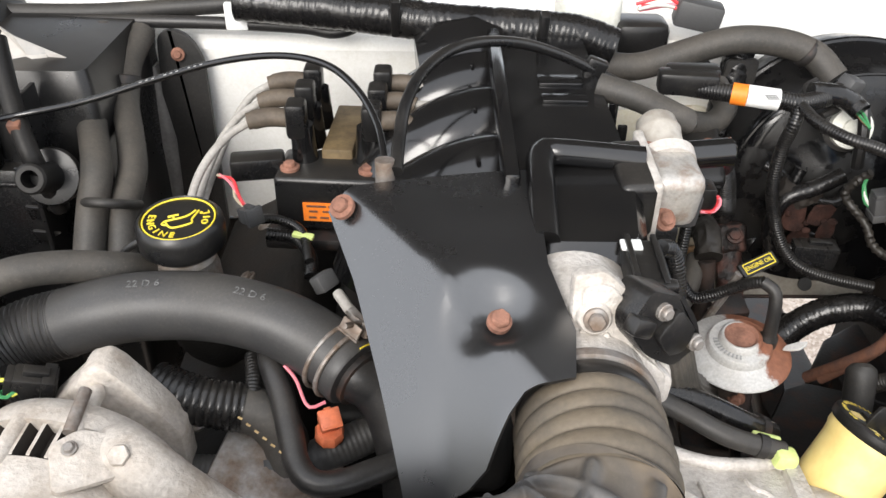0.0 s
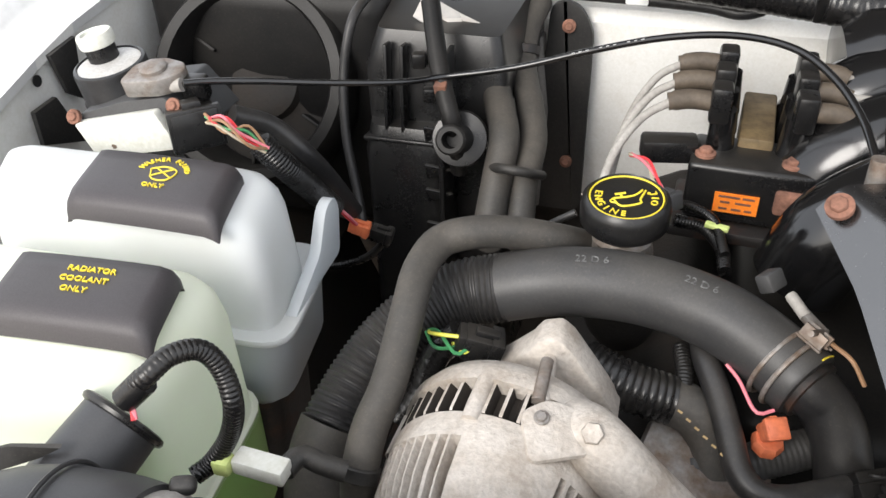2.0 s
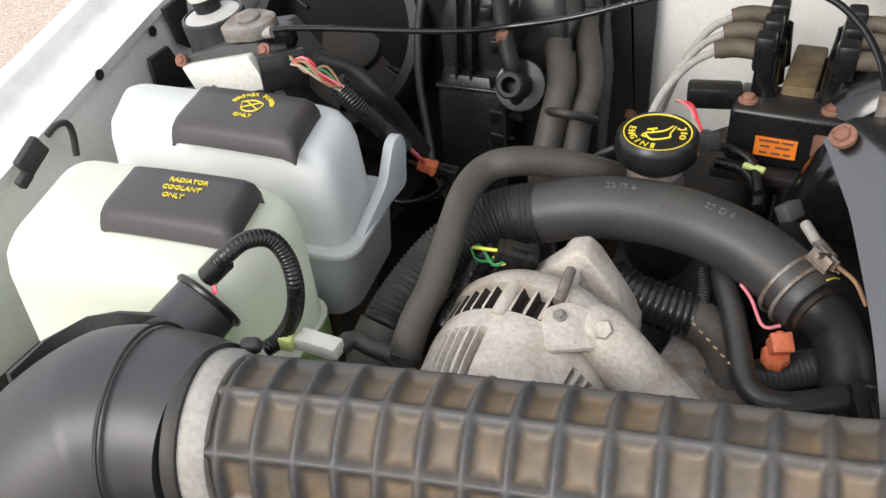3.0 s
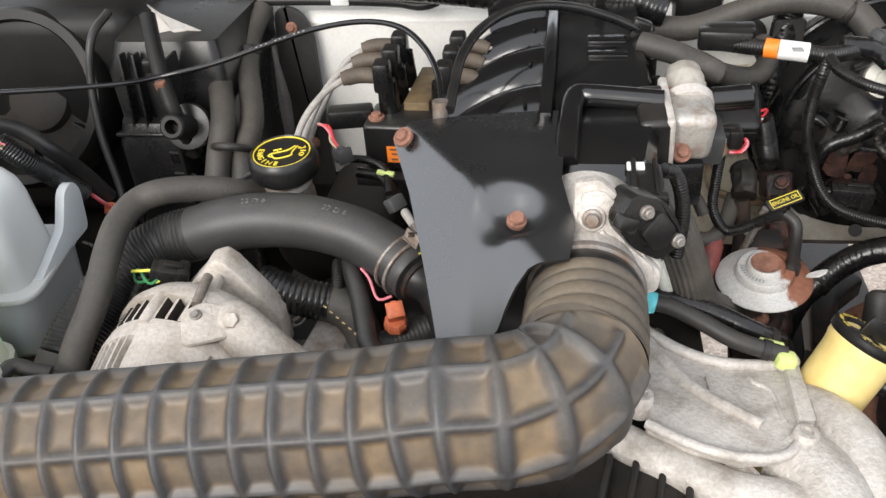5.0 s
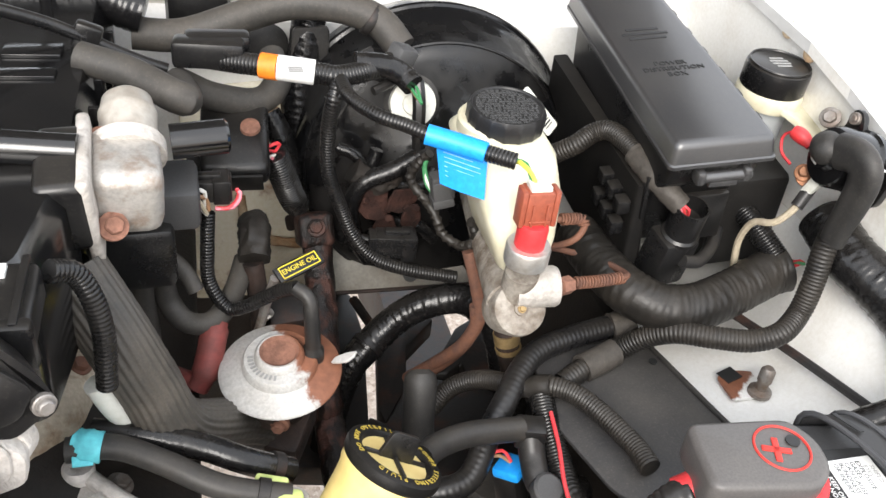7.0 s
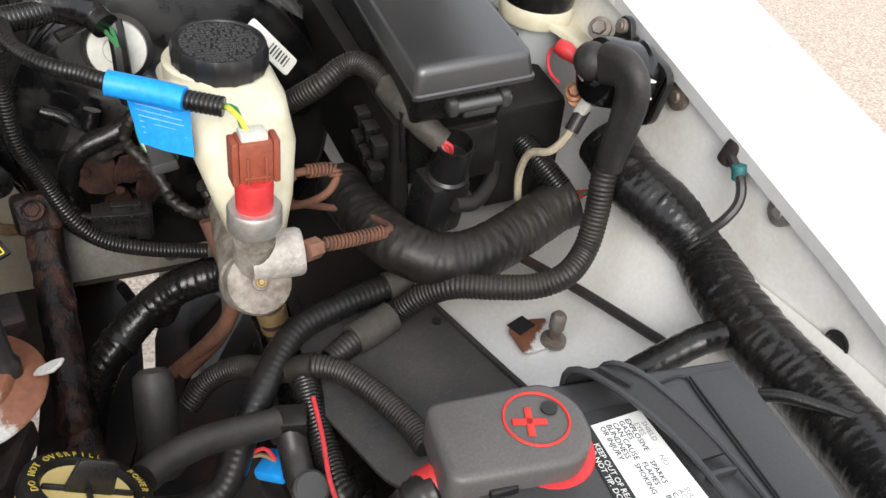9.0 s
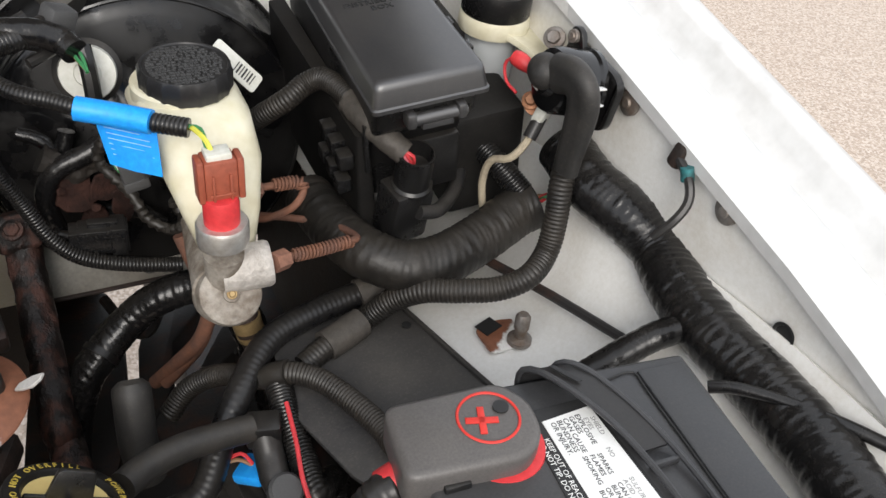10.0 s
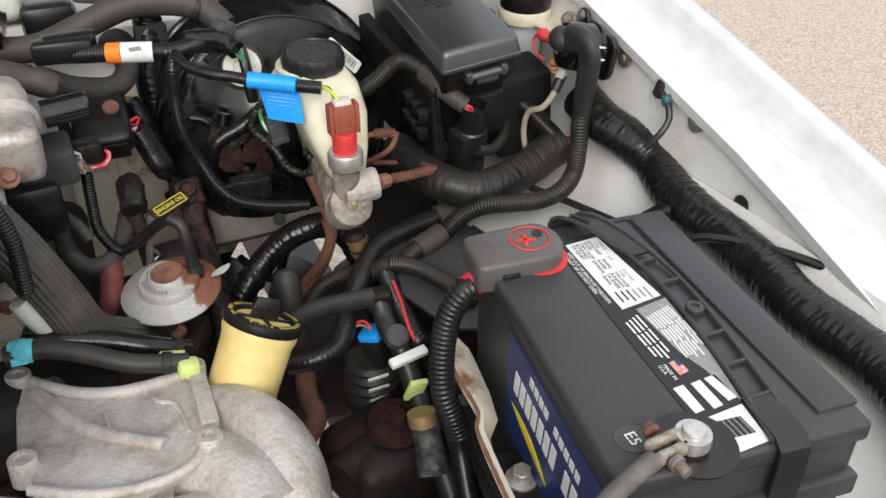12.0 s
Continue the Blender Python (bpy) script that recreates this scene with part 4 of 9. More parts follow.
part("shelf", rbox(0.085, 0.022, 0.005, 0.002).moved(pose(-0.430, 0.730, 0.972, -8, 0, 0)), plastic, case)
for qz in (1.000, 0.958, 0.930, 0.890):
    part("gusset", prism([(0, 0), (0.030, 0.0), (0, 0.020)], 0.004, 0.001).moved(basis((-0.404, 0.706, qz), (1, -0.15, 0), (0, 0.25, -1))), plastic, case)
for k, qz in enumerate((1.055, 1.02)):
    part("clip_block", rbox(0.014, 0.012, 0.016, 0.003).moved(pose(-0.415 + 0.01 * k, 0.738, qz, 0, 0, 12)), plastic, case)
post_m = aim((-0.362, 0.668, 1.012), (0.05, -1, 0.5))
post = part("drain_post", lathe([(0.007, -0.03), (0.014, -0.03), (0.014, 0.016), (0.012, 0.018), (0.008, 0.018), (0.007, 0.0)], 24).moved(post_m), plastic_dull, case, "round black post")
part("disc", lathe([(0, -0.034), (0.027, -0.034), (0.0275, -0.030), (0.026, -0.026), (0.013, -0.024), (0, -0.024)], 32).moved(post_m), plastic, case)
part("arm", sweep([(-0.402, 0.740, 1.114), (-0.386, 0.705, 1.073), (-0.374, 0.685, 1.045), (-0.365, 0.676, 1.020), (-0.366, 0.700, 0.962)], 0.009, 0.006, 10), plastic_dull, case)
part("clip", rbox(0.012, 0.010, 0.016, 0.002).moved(pose(-0.378, 0.686, 1.052, 20, 0, 0)), rust_line, case, "rusty cable clip")
foil_rows = [[(-0.430 + 0.021 * i + 0.006 * math.sin(5.1 * i + 2.3 * j), 0.800 - 0.004 * j + 0.006 * math.sin(3.7 * i + 1.9 * j), 1.106 - 0.012 * i - 0.011 * j + 0.006 * math.sin(2.9 * i - 4.1 * j)) for j in range(4)] for i in range(4)]
whole("shield_foil", thick(strip(foil_rows), 0.002), foil_pale, "torn pale foil flap behind the heater hoses", "foil")
whole("insulation_pad", loft([([(-0.360, 0.925), (-0.318, 0.925), (-0.320, 0.90), (-0.356, 0.90)], 0.008, 0.80), ([(-0.360, 0.925), (-0.312, 0.925), (-0.315, 0.895), (-0.356, 0.895)], 0.008, 0.93), ([(-0.352, 0.925), (-0.322, 0.925), (-0.325, 0.905), (-0.348, 0.905)], 0.006, 1.02)]), firewall_pad, "grey insulation pad on the bulkhead", "insulation")
for q in ((-0.335, 0.893, 0.86), (-0.333, 0.893, 0.93)):
    part("fastener", lathe([(0, 0), (0.006, 0), (0.006, 0.002), (0, 0.003)], 14).moved(aim(q, (0, -1, 0.1))), plastic, bpy.data.objects["insulation_pad"])
pad = thing("seal_plate", "black rubber sealing plate with rusty screws on the bulkhead", "plate")
part("plate", prism(rounded([(-0.035, -0.165), (0.03, -0.165), (0.03, 0.07), (0.012, 0.10), (-0.018, 0.10)], 0.016), 0.008, 0.002).moved(basis((-0.298, 0.915, 0.962), (1, 0, 0), (0, 0, 1))), rubber, pad)
for q in ((-0.295, 0.905, 1.036), (-0.289, 0.905, 0.867)):
    part("screw", bolt(0.005, 0.005).moved(aim(q, (0, -1, 0.2))), rust, pad)

heat = thing("heater_hose", "dusty grey rubber heater hose rising to the bulkhead", "hose", group="heater hoses")
hose("hose", "", "", [(-0.366, 0.900, 1.063), (-0.368, 0.860, 1.049), (-0.357, 0.800, 1.032), (-0.340, 0.750, 1.019), (-0.322, 0.700, 1.005), (-0.321, 0.670, 0.980), (-0.322, 0.640, 0.944), (-0.317, 0.620, 0.940)], 0.0145, hose_grey, parent=heat)
heat2 = thing("heater_hose", "dusty grey rubber heater hose rising to the bulkhead", "hose", group="heater hoses")
hose("hose", "", "", [(-0.327, 0.900, 1.063), (-0.333, 0.860, 1.045), (-0.326, 0.810, 1.023), (-0.309, 0.760, 1.005), (-0.298, 0.720, 0.990), (-0.298, 0.680, 0.970), (-0.295, 0.650, 0.940), (-0.291, 0.630, 0.936)], 0.0138, hose_grey, parent=heat2)
part("tie", sweep([(-0.331, 0.672, 0.985), (-0.310, 0.652, 0.997), (-0.292, 0.655, 0.994), (-0.281, 0.680, 0.978)], 0.0045, 0.004, 10), rubber, heat, "black rubber tie")

for ob, q, way in ((heat, (-0.363, 0.830, 1.040), (0.0, -0.5, -0.85)), (heat2, (-0.329, 0.830, 1.036), (0.0, -0.5, -0.85))):
    part("clamp", lathe([(0.0148, -0.005), (0.0158, -0.004), (0.0158, 0.004), (0.0148, 0.005)], 24).moved(aim(q, way)), frame_black, ob, "dark hose clamp")

# cables over the engine
whole("speed_cable", sweep([(-0.567, 0.572, 1.090), (-0.551, 0.584, 1.088), (-0.513, 0.604, 1.083), (-0.460, 0.628, 1.076), (-0.408, 0.659, 1.068), (-0.378, 0.688, 1.063), (-0.313, 0.690, 1.077), (-0.249, 0.690, 1.098), (-0.188, 0.680, 1.119), (-0.135, 0.665, 1.131), (-0.094, 0.640, 1.134), (-0.067, 0.610, 1.126), (-0.050, 0.575, 1.114), (-0.043, 0.540, 1.103), (-0.043, 0.526, 1.10)], 0.0029, 0.005, 10),
      plastic_gloss, "thin black speed control cable across the engine", "cable")
cable_pts, cable_len = spline([(-0.313, 0.690, 1.077), (-0.249, 0.690, 1.098), (-0.188, 0.680, 1.119), (-0.135, 0.665, 1.131)], 0.002)
for k in range(24, 60, 3):
    if k % 4:
        along_c = (cable_pts[k + 1] - cable_pts[k]).normalized()
        part("print_bar", rbox(0.0026, 0.0008, 0.0003, 0).moved(basis(cable_pts[k] + Vector((0, -0.00195, 0.00215)), along_c, Vector((0, 1, 1)))), grey_print, bpy.data.objects["speed_cable"])
part("ferrule", lathe([(0, -0.012), (0.007, -0.012), (0.007, 0.012), (0, 0.012)], 14).moved(aim((-0.042, 0.528, 1.098), (0, 0.1, 1))), dull_steel, bpy.data.objects["speed_cable"], "grey ferrule")
whole("throttle_cable", sweep([(-0.034, 0.525, 1.103), (-0.033, 0.560, 1.113), (-0.029, 0.590, 1.126), (-0.017, 0.630, 1.134), (0.005, 0.670, 1.136), (0.034, 0.700, 1.132), (0.071, 0.730, 1.119), (0.110, 0.750, 1.100), (0.137, 0.755, 1.086), (0.174, 0.760, 1.066), (0.196, 0.760, 1.058)], 0.0048, 0.005, 10), plastic,
      "black throttle cable arching over the intake manifold", "cable")

# ---- oil filler ----
filler = thing("oil_filler", "black screw cap with yellow oil can sign on a metal neck", "oil cap")
oil_m = aim((-0.197, 0.541, 1.036), (0.0, -0.06, 1))
part("neck", lathe([(0, -0.075), (0.026, -0.075), (0.024, -0.03), (0.022, -0.022), (0.023, -0.018), (0.021, -0.014), (0.022, -0.010), (0.020, -0.006), (0.020, 0.0), (0, 0.0)], 28).moved(oil_m), dull_steel, filler, "worn metal neck")
oil_cap = part("cap", lathe([(0, -0.006), (0.030, -0.006), (0.0325, -0.003), (0.033, 0.008), (0.0325, 0.010), (0.032, 0.0145), (0.0285, 0.018), (0.0275, 0.0162), (0, 0.0162)], 48).moved(oil_m), plastic, filler)
sign = ring(0.0265, 0.0007, 48, 6)
sign.add(arc_words("ENGINE", 0.0080, 0.0205, 222, 19, 0.0005, True)).add(arc_words("OIL", 0.0075, 0.0205, 8, 17, 0.0005, True))
can = sweep([(-0.011, 0.001, 0), (-0.008, -0.009, 0), (0.006, -0.009, 0), (0.008, -0.004, 0), (0.015, 0.005, 0)], 0.0008, 0.0012, 6)
can.add(sweep([(-0.011, 0.001, 0), (0.004, 0.001, 0), (0.013, 0.006, 0)], 0.0008, 0.0012, 6))
can.add(sweep([(-0.004, 0.001, 0), (-0.004, 0.005, 0)], 0.0009, 0.0012, 6)).add(sweep([(-0.008, 0.0055, 0), (0.0, 0.0055, 0)], 0.0009, 0.0012, 6))
can.add(sweep([(-0.011, 0.001, 0), (-0.014, -0.002, 0), (-0.010, -0.005, 0)], 0.0007, 0.0012, 6))
can.add(lathe([(0, 0), (0.0013, 0), (0.0013, 0.0006), (0, 0.0006)], 10), pose(0.016, 0.001, 0))
can = can.moved(pose(0.001, 0, 0, 0, 0, 25))
part("sign", sign.add(can).moved(oil_m @ pose(0, 0, 0.0166)), yellow_print, oil_cap, "yellow ring, letters and oil can")
part("tube", sweep([(-0.197, 0.545, 0.975), (-0.197, 0.56, 0.93), (-0.185, 0.60, 0.88)], 0.026, 0.01, 20), grime_shade, filler)
hose("vent_tube", "thin dark tube", "", [(-0.235, 0.561, 1.020), (-0.250, 0.560, 1.010), (-0.268, 0.570, 0.990)], 0.003, hose_black, parent=filler)

# ---- coolant hoses ----
radiator_hose = thing("radiator_hose", "thick black rubber radiator hose with pale printed marks", "hose")
main_path = [(-0.276, 0.491, 0.992), (-0.250, 0.493, 1.000), (-0.221, 0.496, 1.004), (-0.188, 0.498, 1.004), (-0.156, 0.498, 1.000), (-0.123, 0.492, 0.994), (-0.098, 0.483, 0.986), (-0.078, 0.473, 0.978), (-0.070, 0.468, 0.974)]
part("hose", sweep(main_path, plain(0.0255, 0.01), 0.006, 24), rad_rubber, radiator_hose)
bellow_path = [(-0.274, 0.492, 0.992), (-0.303, 0.487, 0.985), (-0.327, 0.475, 0.975), (-0.349, 0.454, 0.960), (-0.363, 0.432, 0.945), (-0.373, 0.405, 0.930), (-0.377, 0.388, 0.920)]
part("bellows", sweep(bellow_path, lambda s, total, a: 0.0262 * (1 - 0.055 * (0.5 + 0.5 * math.cos(2 * math.pi * s / 0.0040))), 0.0007, 24), hose_black, radiator_hose, "corrugated black middle stretch")
part("tail", sweep([(-0.377, 0.391, 0.922), (-0.380, 0.378, 0.910), (-0.379, 0.362, 0.895), (-0.377, 0.350, 0.870)], plain(0.027), 0.006, 22), hose_grey, radiator_hose, "dusty grey hose end")
for t0, x0 in ((0.30, "22 D 6"), (0.62, "22 D 6")):
    path, _ = spline(main_path, 0.004)
    k = int(t0 * len(path))
    along = (path[k + 2] - path[k - 2]).normalized()
    out = (Vector((0, -0.25, 1)) - along * along.dot(Vector((0, -0.25, 1)))).normalized()
    m = basis(path[k] + out * 0.0252, along, Vector((0, 1, 0)))
    part("printed_mark", words(x0, 0.0085, 0.0003).moved(basis(path[k] + out * 0.0256, along, out.cross(along))), faint_print, radiator_hose, "pale printed mark")
clamp_at, clamp_way = Vector((-0.073, 0.469, 0.975)), Vector((0.75, -0.62, -0.20))
clamp_m = aim(clamp_at, clamp_way)
clampt = part("clamp", ring(0.0272, 0.0019, 44, 8).add(ring(0.0272, 0.0019, 44, 8), pose(0, 0, 0.011)).moved(clamp_m @ pose(0, 0, -0.010)), dull_steel, radiator_hose, "twin-wire spring clamp")
part("end_cuff", lathe([(0.0252, -0.004), (0.0262, -0.003), (0.0264, 0.006), (0.0250, 0.008)], 36).moved(clamp_m @ pose(0, 0, 0.006)), rad_rubber, radiator_hose)
for a0 in (40, 62, 84):
    part("bridge", rbox(0.003, 0.002, 0.020, 0.0006).moved(clamp_m @ pose(0.0286 * math.cos(radians(a0)), 0.0286 * math.sin(radians(a0)), -0.001, 0, 0, a0 + 90)), dull_steel, clampt)
ear_m = clamp_m @ pose(0, 0, 0, 0, 0, 62) @ pose(0.0318, 0, -0.001)
part("clamp_ear", rbox(0.010, 0.003, 0.018, 0.001).add(rbox(0.010, 0.003, 0.018, 0.001), pose(0, 0.010, 0)).moved(ear_m), dull_steel, clampt)
part("clamp_screw", sweep([(0.003, -0.008, 0), (0.003, 0.004, 0), (0.003, 0.020, 0)], 0.0022, 0.003, 8).moved(ear_m), dull_steel, clampt)
part("paint_dash", sweep([(0.0262 * math.cos(radians(a1)), 0.0262 * math.sin(radians(a1)), 0.013) for a1 in (50, 62, 74, 86)], 0.0007, 0.003, 6).moved(clamp_m), yellow_print, clampt, "yellow paint line")
outlet = thing("thermostat_outlet", "black coolant outlet elbow bending down from the radiator hose", "pipe")
part("elbow", sweep([clamp_at - Vector((0.03, -0.02, -0.01)), (-0.066, 0.464, 0.971), (-0.050, 0.461, 0.961), (-0.038, 0.453, 0.945), (-0.031, 0.442, 0.926), (-0.026, 0.433, 0.900), (-0.024, 0.430, 0.860)], plain(0.0190), 0.005, 24), hose_black, outlet)
part("collar", lathe([(0.0190, -0.004), (0.0225, -0.003), (0.0225, 0.003), (0.0190, 0.004)], 28).moved(aim((-0.060, 0.4625, 0.968), clamp_way)), frame_black, outlet)
by_pass = thing("bypass_hose", "dusty brown-grey rubber hose looping over the radiator hose", "hose")
part("hose", sweep([(-0.222, 0.547, 1.000), (-0.245, 0.522, 1.020), (-0.273, 0.509, 1.030), (-0.301, 0.496, 1.034), (-0.322, 0.485, 1.030), (-0.329, 0.457, 1.025), (-0.328, 0.427, 1.015), (-0.328, 0.403, 1.000), (-0.329, 0.376, 0.985), (-0.334, 0.355, 0.970), (-0.334, 0.333, 0.955), (-0.337, 0.331, 0.930)], plain(0.0122), 0.006, 18), hose_grey, by_pass)
part("clamp", lathe([(0.0122, -0.005), (0.0134, -0.004), (0.0134, 0.004), (0.0122, 0.005)], 24).moved(aim((-0.334, 0.331, 0.954), (-0.1, -0.55, -0.8))), rubber, by_pass)

# ---- alternator ----
alt = thing("alternator", "grey cast alloy alternator with dark stator band", "alternator")
alt_m = aim((-0.258, 0.285, 0.918), (0.10, 1, 0.10))


def slotted(a, z):
    d = math.degrees(a)
    if 0.018 < z < 0.060 and (d / 360 * 54) % 1.0 < 0.6 and (12 < d < 78 or 128 < d < 160):
        return 0.86
    return 1.0


housing = lathe([(0.012, -0.004), (0.02, -0.004), (0.045, 0.0), (0.054, 0.004), (0.062, 0.010), (0.0635, 0.0125), (0.066, 0.0172), (0.0663, 0.0185), (0.071, 0.035), (0.0745, 0.0595), (0.0749, 0.0608), (0.0755, 0.068), (0.0750, 0.0790), (0.072, 0.0800)], 324, slotted)
housing.m = [1 if len(f) == 4 and all(0.018 < housing.v[i][2] < 0.060 and math.hypot(*housing.v[i][:2]) < 0.0645 for i in f) else 0 for f in housing.f]
front = part("front_housing", housing.moved(alt_m), [alt_alloy, grime_shade], alt, "pale cast housing with vent slots", sharp=35)
for k in range(22):
    a = 360 / 22 * k
    part("vent", prism(rounded([(-0.005, -0.006), (0.005, -0.006), (0.006, 0.006), (-0.006, 0.006)], 0.002, 3), 0.002, 0).moved(alt_m @ pose(0.036 * math.cos(radians(a)), 0.036 * math.sin(radians(a)), -0.0028, 0, 0, a + 90)), grime_shade, front)
stator = lathe([(0.064, 0.0795), (0.0745, 0.0800), (0.0752, 0.0815), (0.0752, 0.1025), (0.0745, 0.1040), (0.064, 0.1045)], 210, lambda a, z: 0.88 if (a / (2 * math.pi) * 42) % 1.0 < 0.58 and 0.0798 < z < 0.1042 else 1.0)
stator.m = [1 if any(math.hypot(*stator.v[i][:2]) < 0.0680 for i in f) else 0 for f in stator.f]
part("stator", stator.moved(alt_m), [alt_alloy, grime_shade], alt, "open band of dark slots between pale ribs", sharp=30)
part("rear_housing", lathe([(0.074, 0.1040), (0.078, 0.1045), (0.078, 0.114), (0.072, 0.126), (0.055, 0.135), (0, 0.137)], 60).moved(alt_m), alt_alloy, alt)
for a in (78, 150, 222, 6):
    part("boss", lathe([(0, -0.012), (0.0055, -0.012), (0.006, 0.0), (0.006, 0.022), (0, 0.022)], 14).moved(alt_m @ pose(0.074 * math.cos(radians(a)), 0.074 * math.sin(radians(a)), 0.085)), alt_alloy, alt)
back_plane = Matrix(((1, 0, 0, 0), (0, 0, -1, 0.448), (0, 1, 0, 0), (0, 0, 0, 1)))
lug = part("lug", prism([(-0.271, 0.430, 0.970)[::2], (-0.244, 0.430, 0.997)[::2], (-0.239, 0.430, 1.006)[::2], (-0.225, 0.430, 1.011)[::2], (-0.216, 0.430, 1.003)[::2], (-0.199, 0.430, 0.978)[::2], (-0.181, 0.430, 0.950)[::2], (-0.181, 0.430, 0.909)[::2], (-0.258, 0.430, 0.885)[::2]], 0.026, 0.004).moved(back_plane), alt_alloy, alt, "cast mounting lug")
part("lug_rib", rbox(0.010, 0.050, 0.012, 0.004, 3).moved(pose(*(-0.228, 0.398, 0.995), -8, 0, 4)), alt_alloy, lug)
arm = part("bracket", sweep([(-0.216, 0.385, 0.965), (-0.200, 0.372, 0.982), (-0.186, 0.362, 0.982), (-0.166, 0.356, 0.966), (-0.142, 0.353, 0.945), (-0.118, 0.355, 0.915)], lambda s, total, a: 0.0215 - 0.002 * s / total, 0.004, 36), alt_alloy, alt, "cast alloy arm with a bolt boss", sharp=50)
bolt_way = Vector((0.02, -0.55, 0.83)).normalized()
bolt_at = Vector((-0.193, 0.356, 1.001))
part("boss", lathe([(0, -0.024), (0.018, -0.024), (0.0125, -0.005), (0.0115, -0.003), (0, -0.003)], 36).moved(aim(bolt_at, bolt_way)), alt_alloy, arm)
part("bolt", bolt(0.0072, 0.007, 1.25).moved(aim(bolt_at - bolt_way * 0.003, bolt_way)), alt_alloy, arm)
part("screw", bolt(0.0038, 0.004, 1.3).moved(aim((-0.224, 0.360, 1.002), (0.0, -0.3, 1))), dull_steel, front)
part("pad", prism(rounded([(-0.022, -0.016), (0.018, -0.020), (0.026, 0.006), (0.004, 0.022), (-0.016, 0.018)], 0.007), 0.006, 0.003).moved(aim((-0.216, 0.356, 0.994), (0.15, -0.25, 1))), alt_alloy, front)
part("tie_bolt", sweep([(-0.2285, 0.372, 1.003), (-0.2285, 0.388, 1.006), (-0.2285, 0.404, 1.008)], 0.0042, 0.004, 12), dull_steel, alt, "long clamping bolt")
plug = thing("alternator_plug", "black alternator plug with yellow and green wires", "plug")
connector("plug", (-0.278, 0.433, 0.985), (0.9, 0.2, -0.3), (0.019, 0.020, 0.028), plastic, plug)
hose("sleeve", "", "", [(-0.296, 0.442, 0.985), (-0.313, 0.437, 0.965), (-0.322, 0.423, 0.940), (-0.334, 0.408, 0.920)], 0.0105, tape, "tape", parent=plug)
wires([(-0.283, 0.429, 0.990), (-0.294, 0.424, 0.990), (-0.308, 0.431, 0.985), (-0.323, 0.450, 0.975)], 0.006, [wire_yellow, wire_green, wire_yellow, wire_green], plug, 0.0014, 5)
stay = thing("tensioner_plate", "dark metal plate beside the alternator", "bracket")
part("plate", rbox(0.09, 0.08, 0.02, 0.004).moved(basis((-0.125, 0.411, 0.900), (1, -0.2, -0.3), (0, 1, 0.3))), dull_steel, stay)

# ---- pipes under the radiator hose ----
lower = thing("coolant_pipe", "black ribbed sleeve running into a dull grey hose", "hose")
hose("sleeve", "ribbed black sleeve", "", [(-0.212, 0.466, 0.955), (-0.189, 0.459, 0.950), (-0.168, 0.457, 0.945), (-0.146, 0.458, 0.940)], 0.0185, loom, "corrugated", parent=lower, pitch=0.0055, seg=20)
hose("hose", "", "", [(-0.148, 0.459, 0.940), (-0.129, 0.454, 0.935), (-0.116, 0.446, 0.920), (-0.112, 0.432, 0.900)], 0.0175, hose_grey, parent=lower, seg=18)
for k in range(6):
    part("print_bar", rbox(0.0035, 0.0016, 0.0004, 0).moved(aim(Vector((-0.141, 0.430, 0.958)) + Vector((0.006 * k, -0.0035 * k, -0.003 * k)), (0.0, -0.4, 1), -30)), brass, lower, "faded yellow print")
pipe2 = thing("coolant_pipe", "black coolant hose crossing to the outlet elbow", "hose")
hose("hose", "", "", [(-0.190, 0.432, 0.898), (-0.174, 0.430, 0.900), (-0.144, 0.429, 0.902), (-0.104, 0.436, 0.905), (-0.070, 0.450, 0.912), (-0.041, 0.463, 0.917), (-0.020, 0.472, 0.918)], 0.0142, rad_rubber, "faint", parent=pipe2, seg=18, pitch=0.0040)
pipe3 = thing("coolant_pipe", "thin black hose dropping in front of the engine", "hose")
hose("hose", "", "", [(-0.130, 0.492, 0.968), (-0.127, 0.479, 0.965), (-0.116, 0.455, 0.955), (-0.107, 0.429, 0.945), (-0.100, 0.408, 0.936), (-0.088, 0.397, 0.931), (-0.070, 0.397, 0.930), (-0.048, 0.407, 0.930), (-0.029, 0.417, 0.930)], 0.0094, hose_black, parent=pipe3)
fan_plug = thing("black_plug", "black plug with a looped wire below the outlet elbow", "plug")
connector("plug", (-0.012, 0.402, 0.926), (0.35, -0.75, -0.5), (0.026, 0.020, 0.042), plastic_dull, fan_plug)
part("latch", rbox(0.010, 0.005, 0.030, 0.0015).moved(aim((-0.006, 0.402, 0.936), (0.35, -0.75, -0.5))), plastic, fan_plug)
part("wire", sweep([(-0.022, 0.418, 0.944), (-0.020, 0.412, 0.950), (-0.013, 0.413, 0.950), (-0.013, 0.420, 0.945), (-0.020, 0.424, 0.938)], 0.0014, 0.002, 6), hose_black, fan_plug)
loom4 = thing("wire_loom", "black corrugated loom by the thermostat outlet", "wiring")
hose("sleeve", "", "", [(-0.144, 0.494, 0.960), (-0.140, 0.475, 0.955), (-0.139, 0.462, 0.950)], 0.0065, loom, "corrugated", parent=loom4)
hose("sleeve", "", "", [(-0.159, 0.646, 0.970), (-0.134, 0.647, 0.965), (-0.118, 0.627, 0.960), (-0.114, 0.601, 0.955)], 0.006, loom, "corrugated", parent=loom4)
sensor = thing("temperature_sender", "orange sensor plug with a pink wire", "sensor")
connector("plug", (-0.080, 0.436, 0.950), (0.2, -0.5, 0.8), (0.0135, 0.013, 0.019), orange_plastic, sensor, "orange plug")
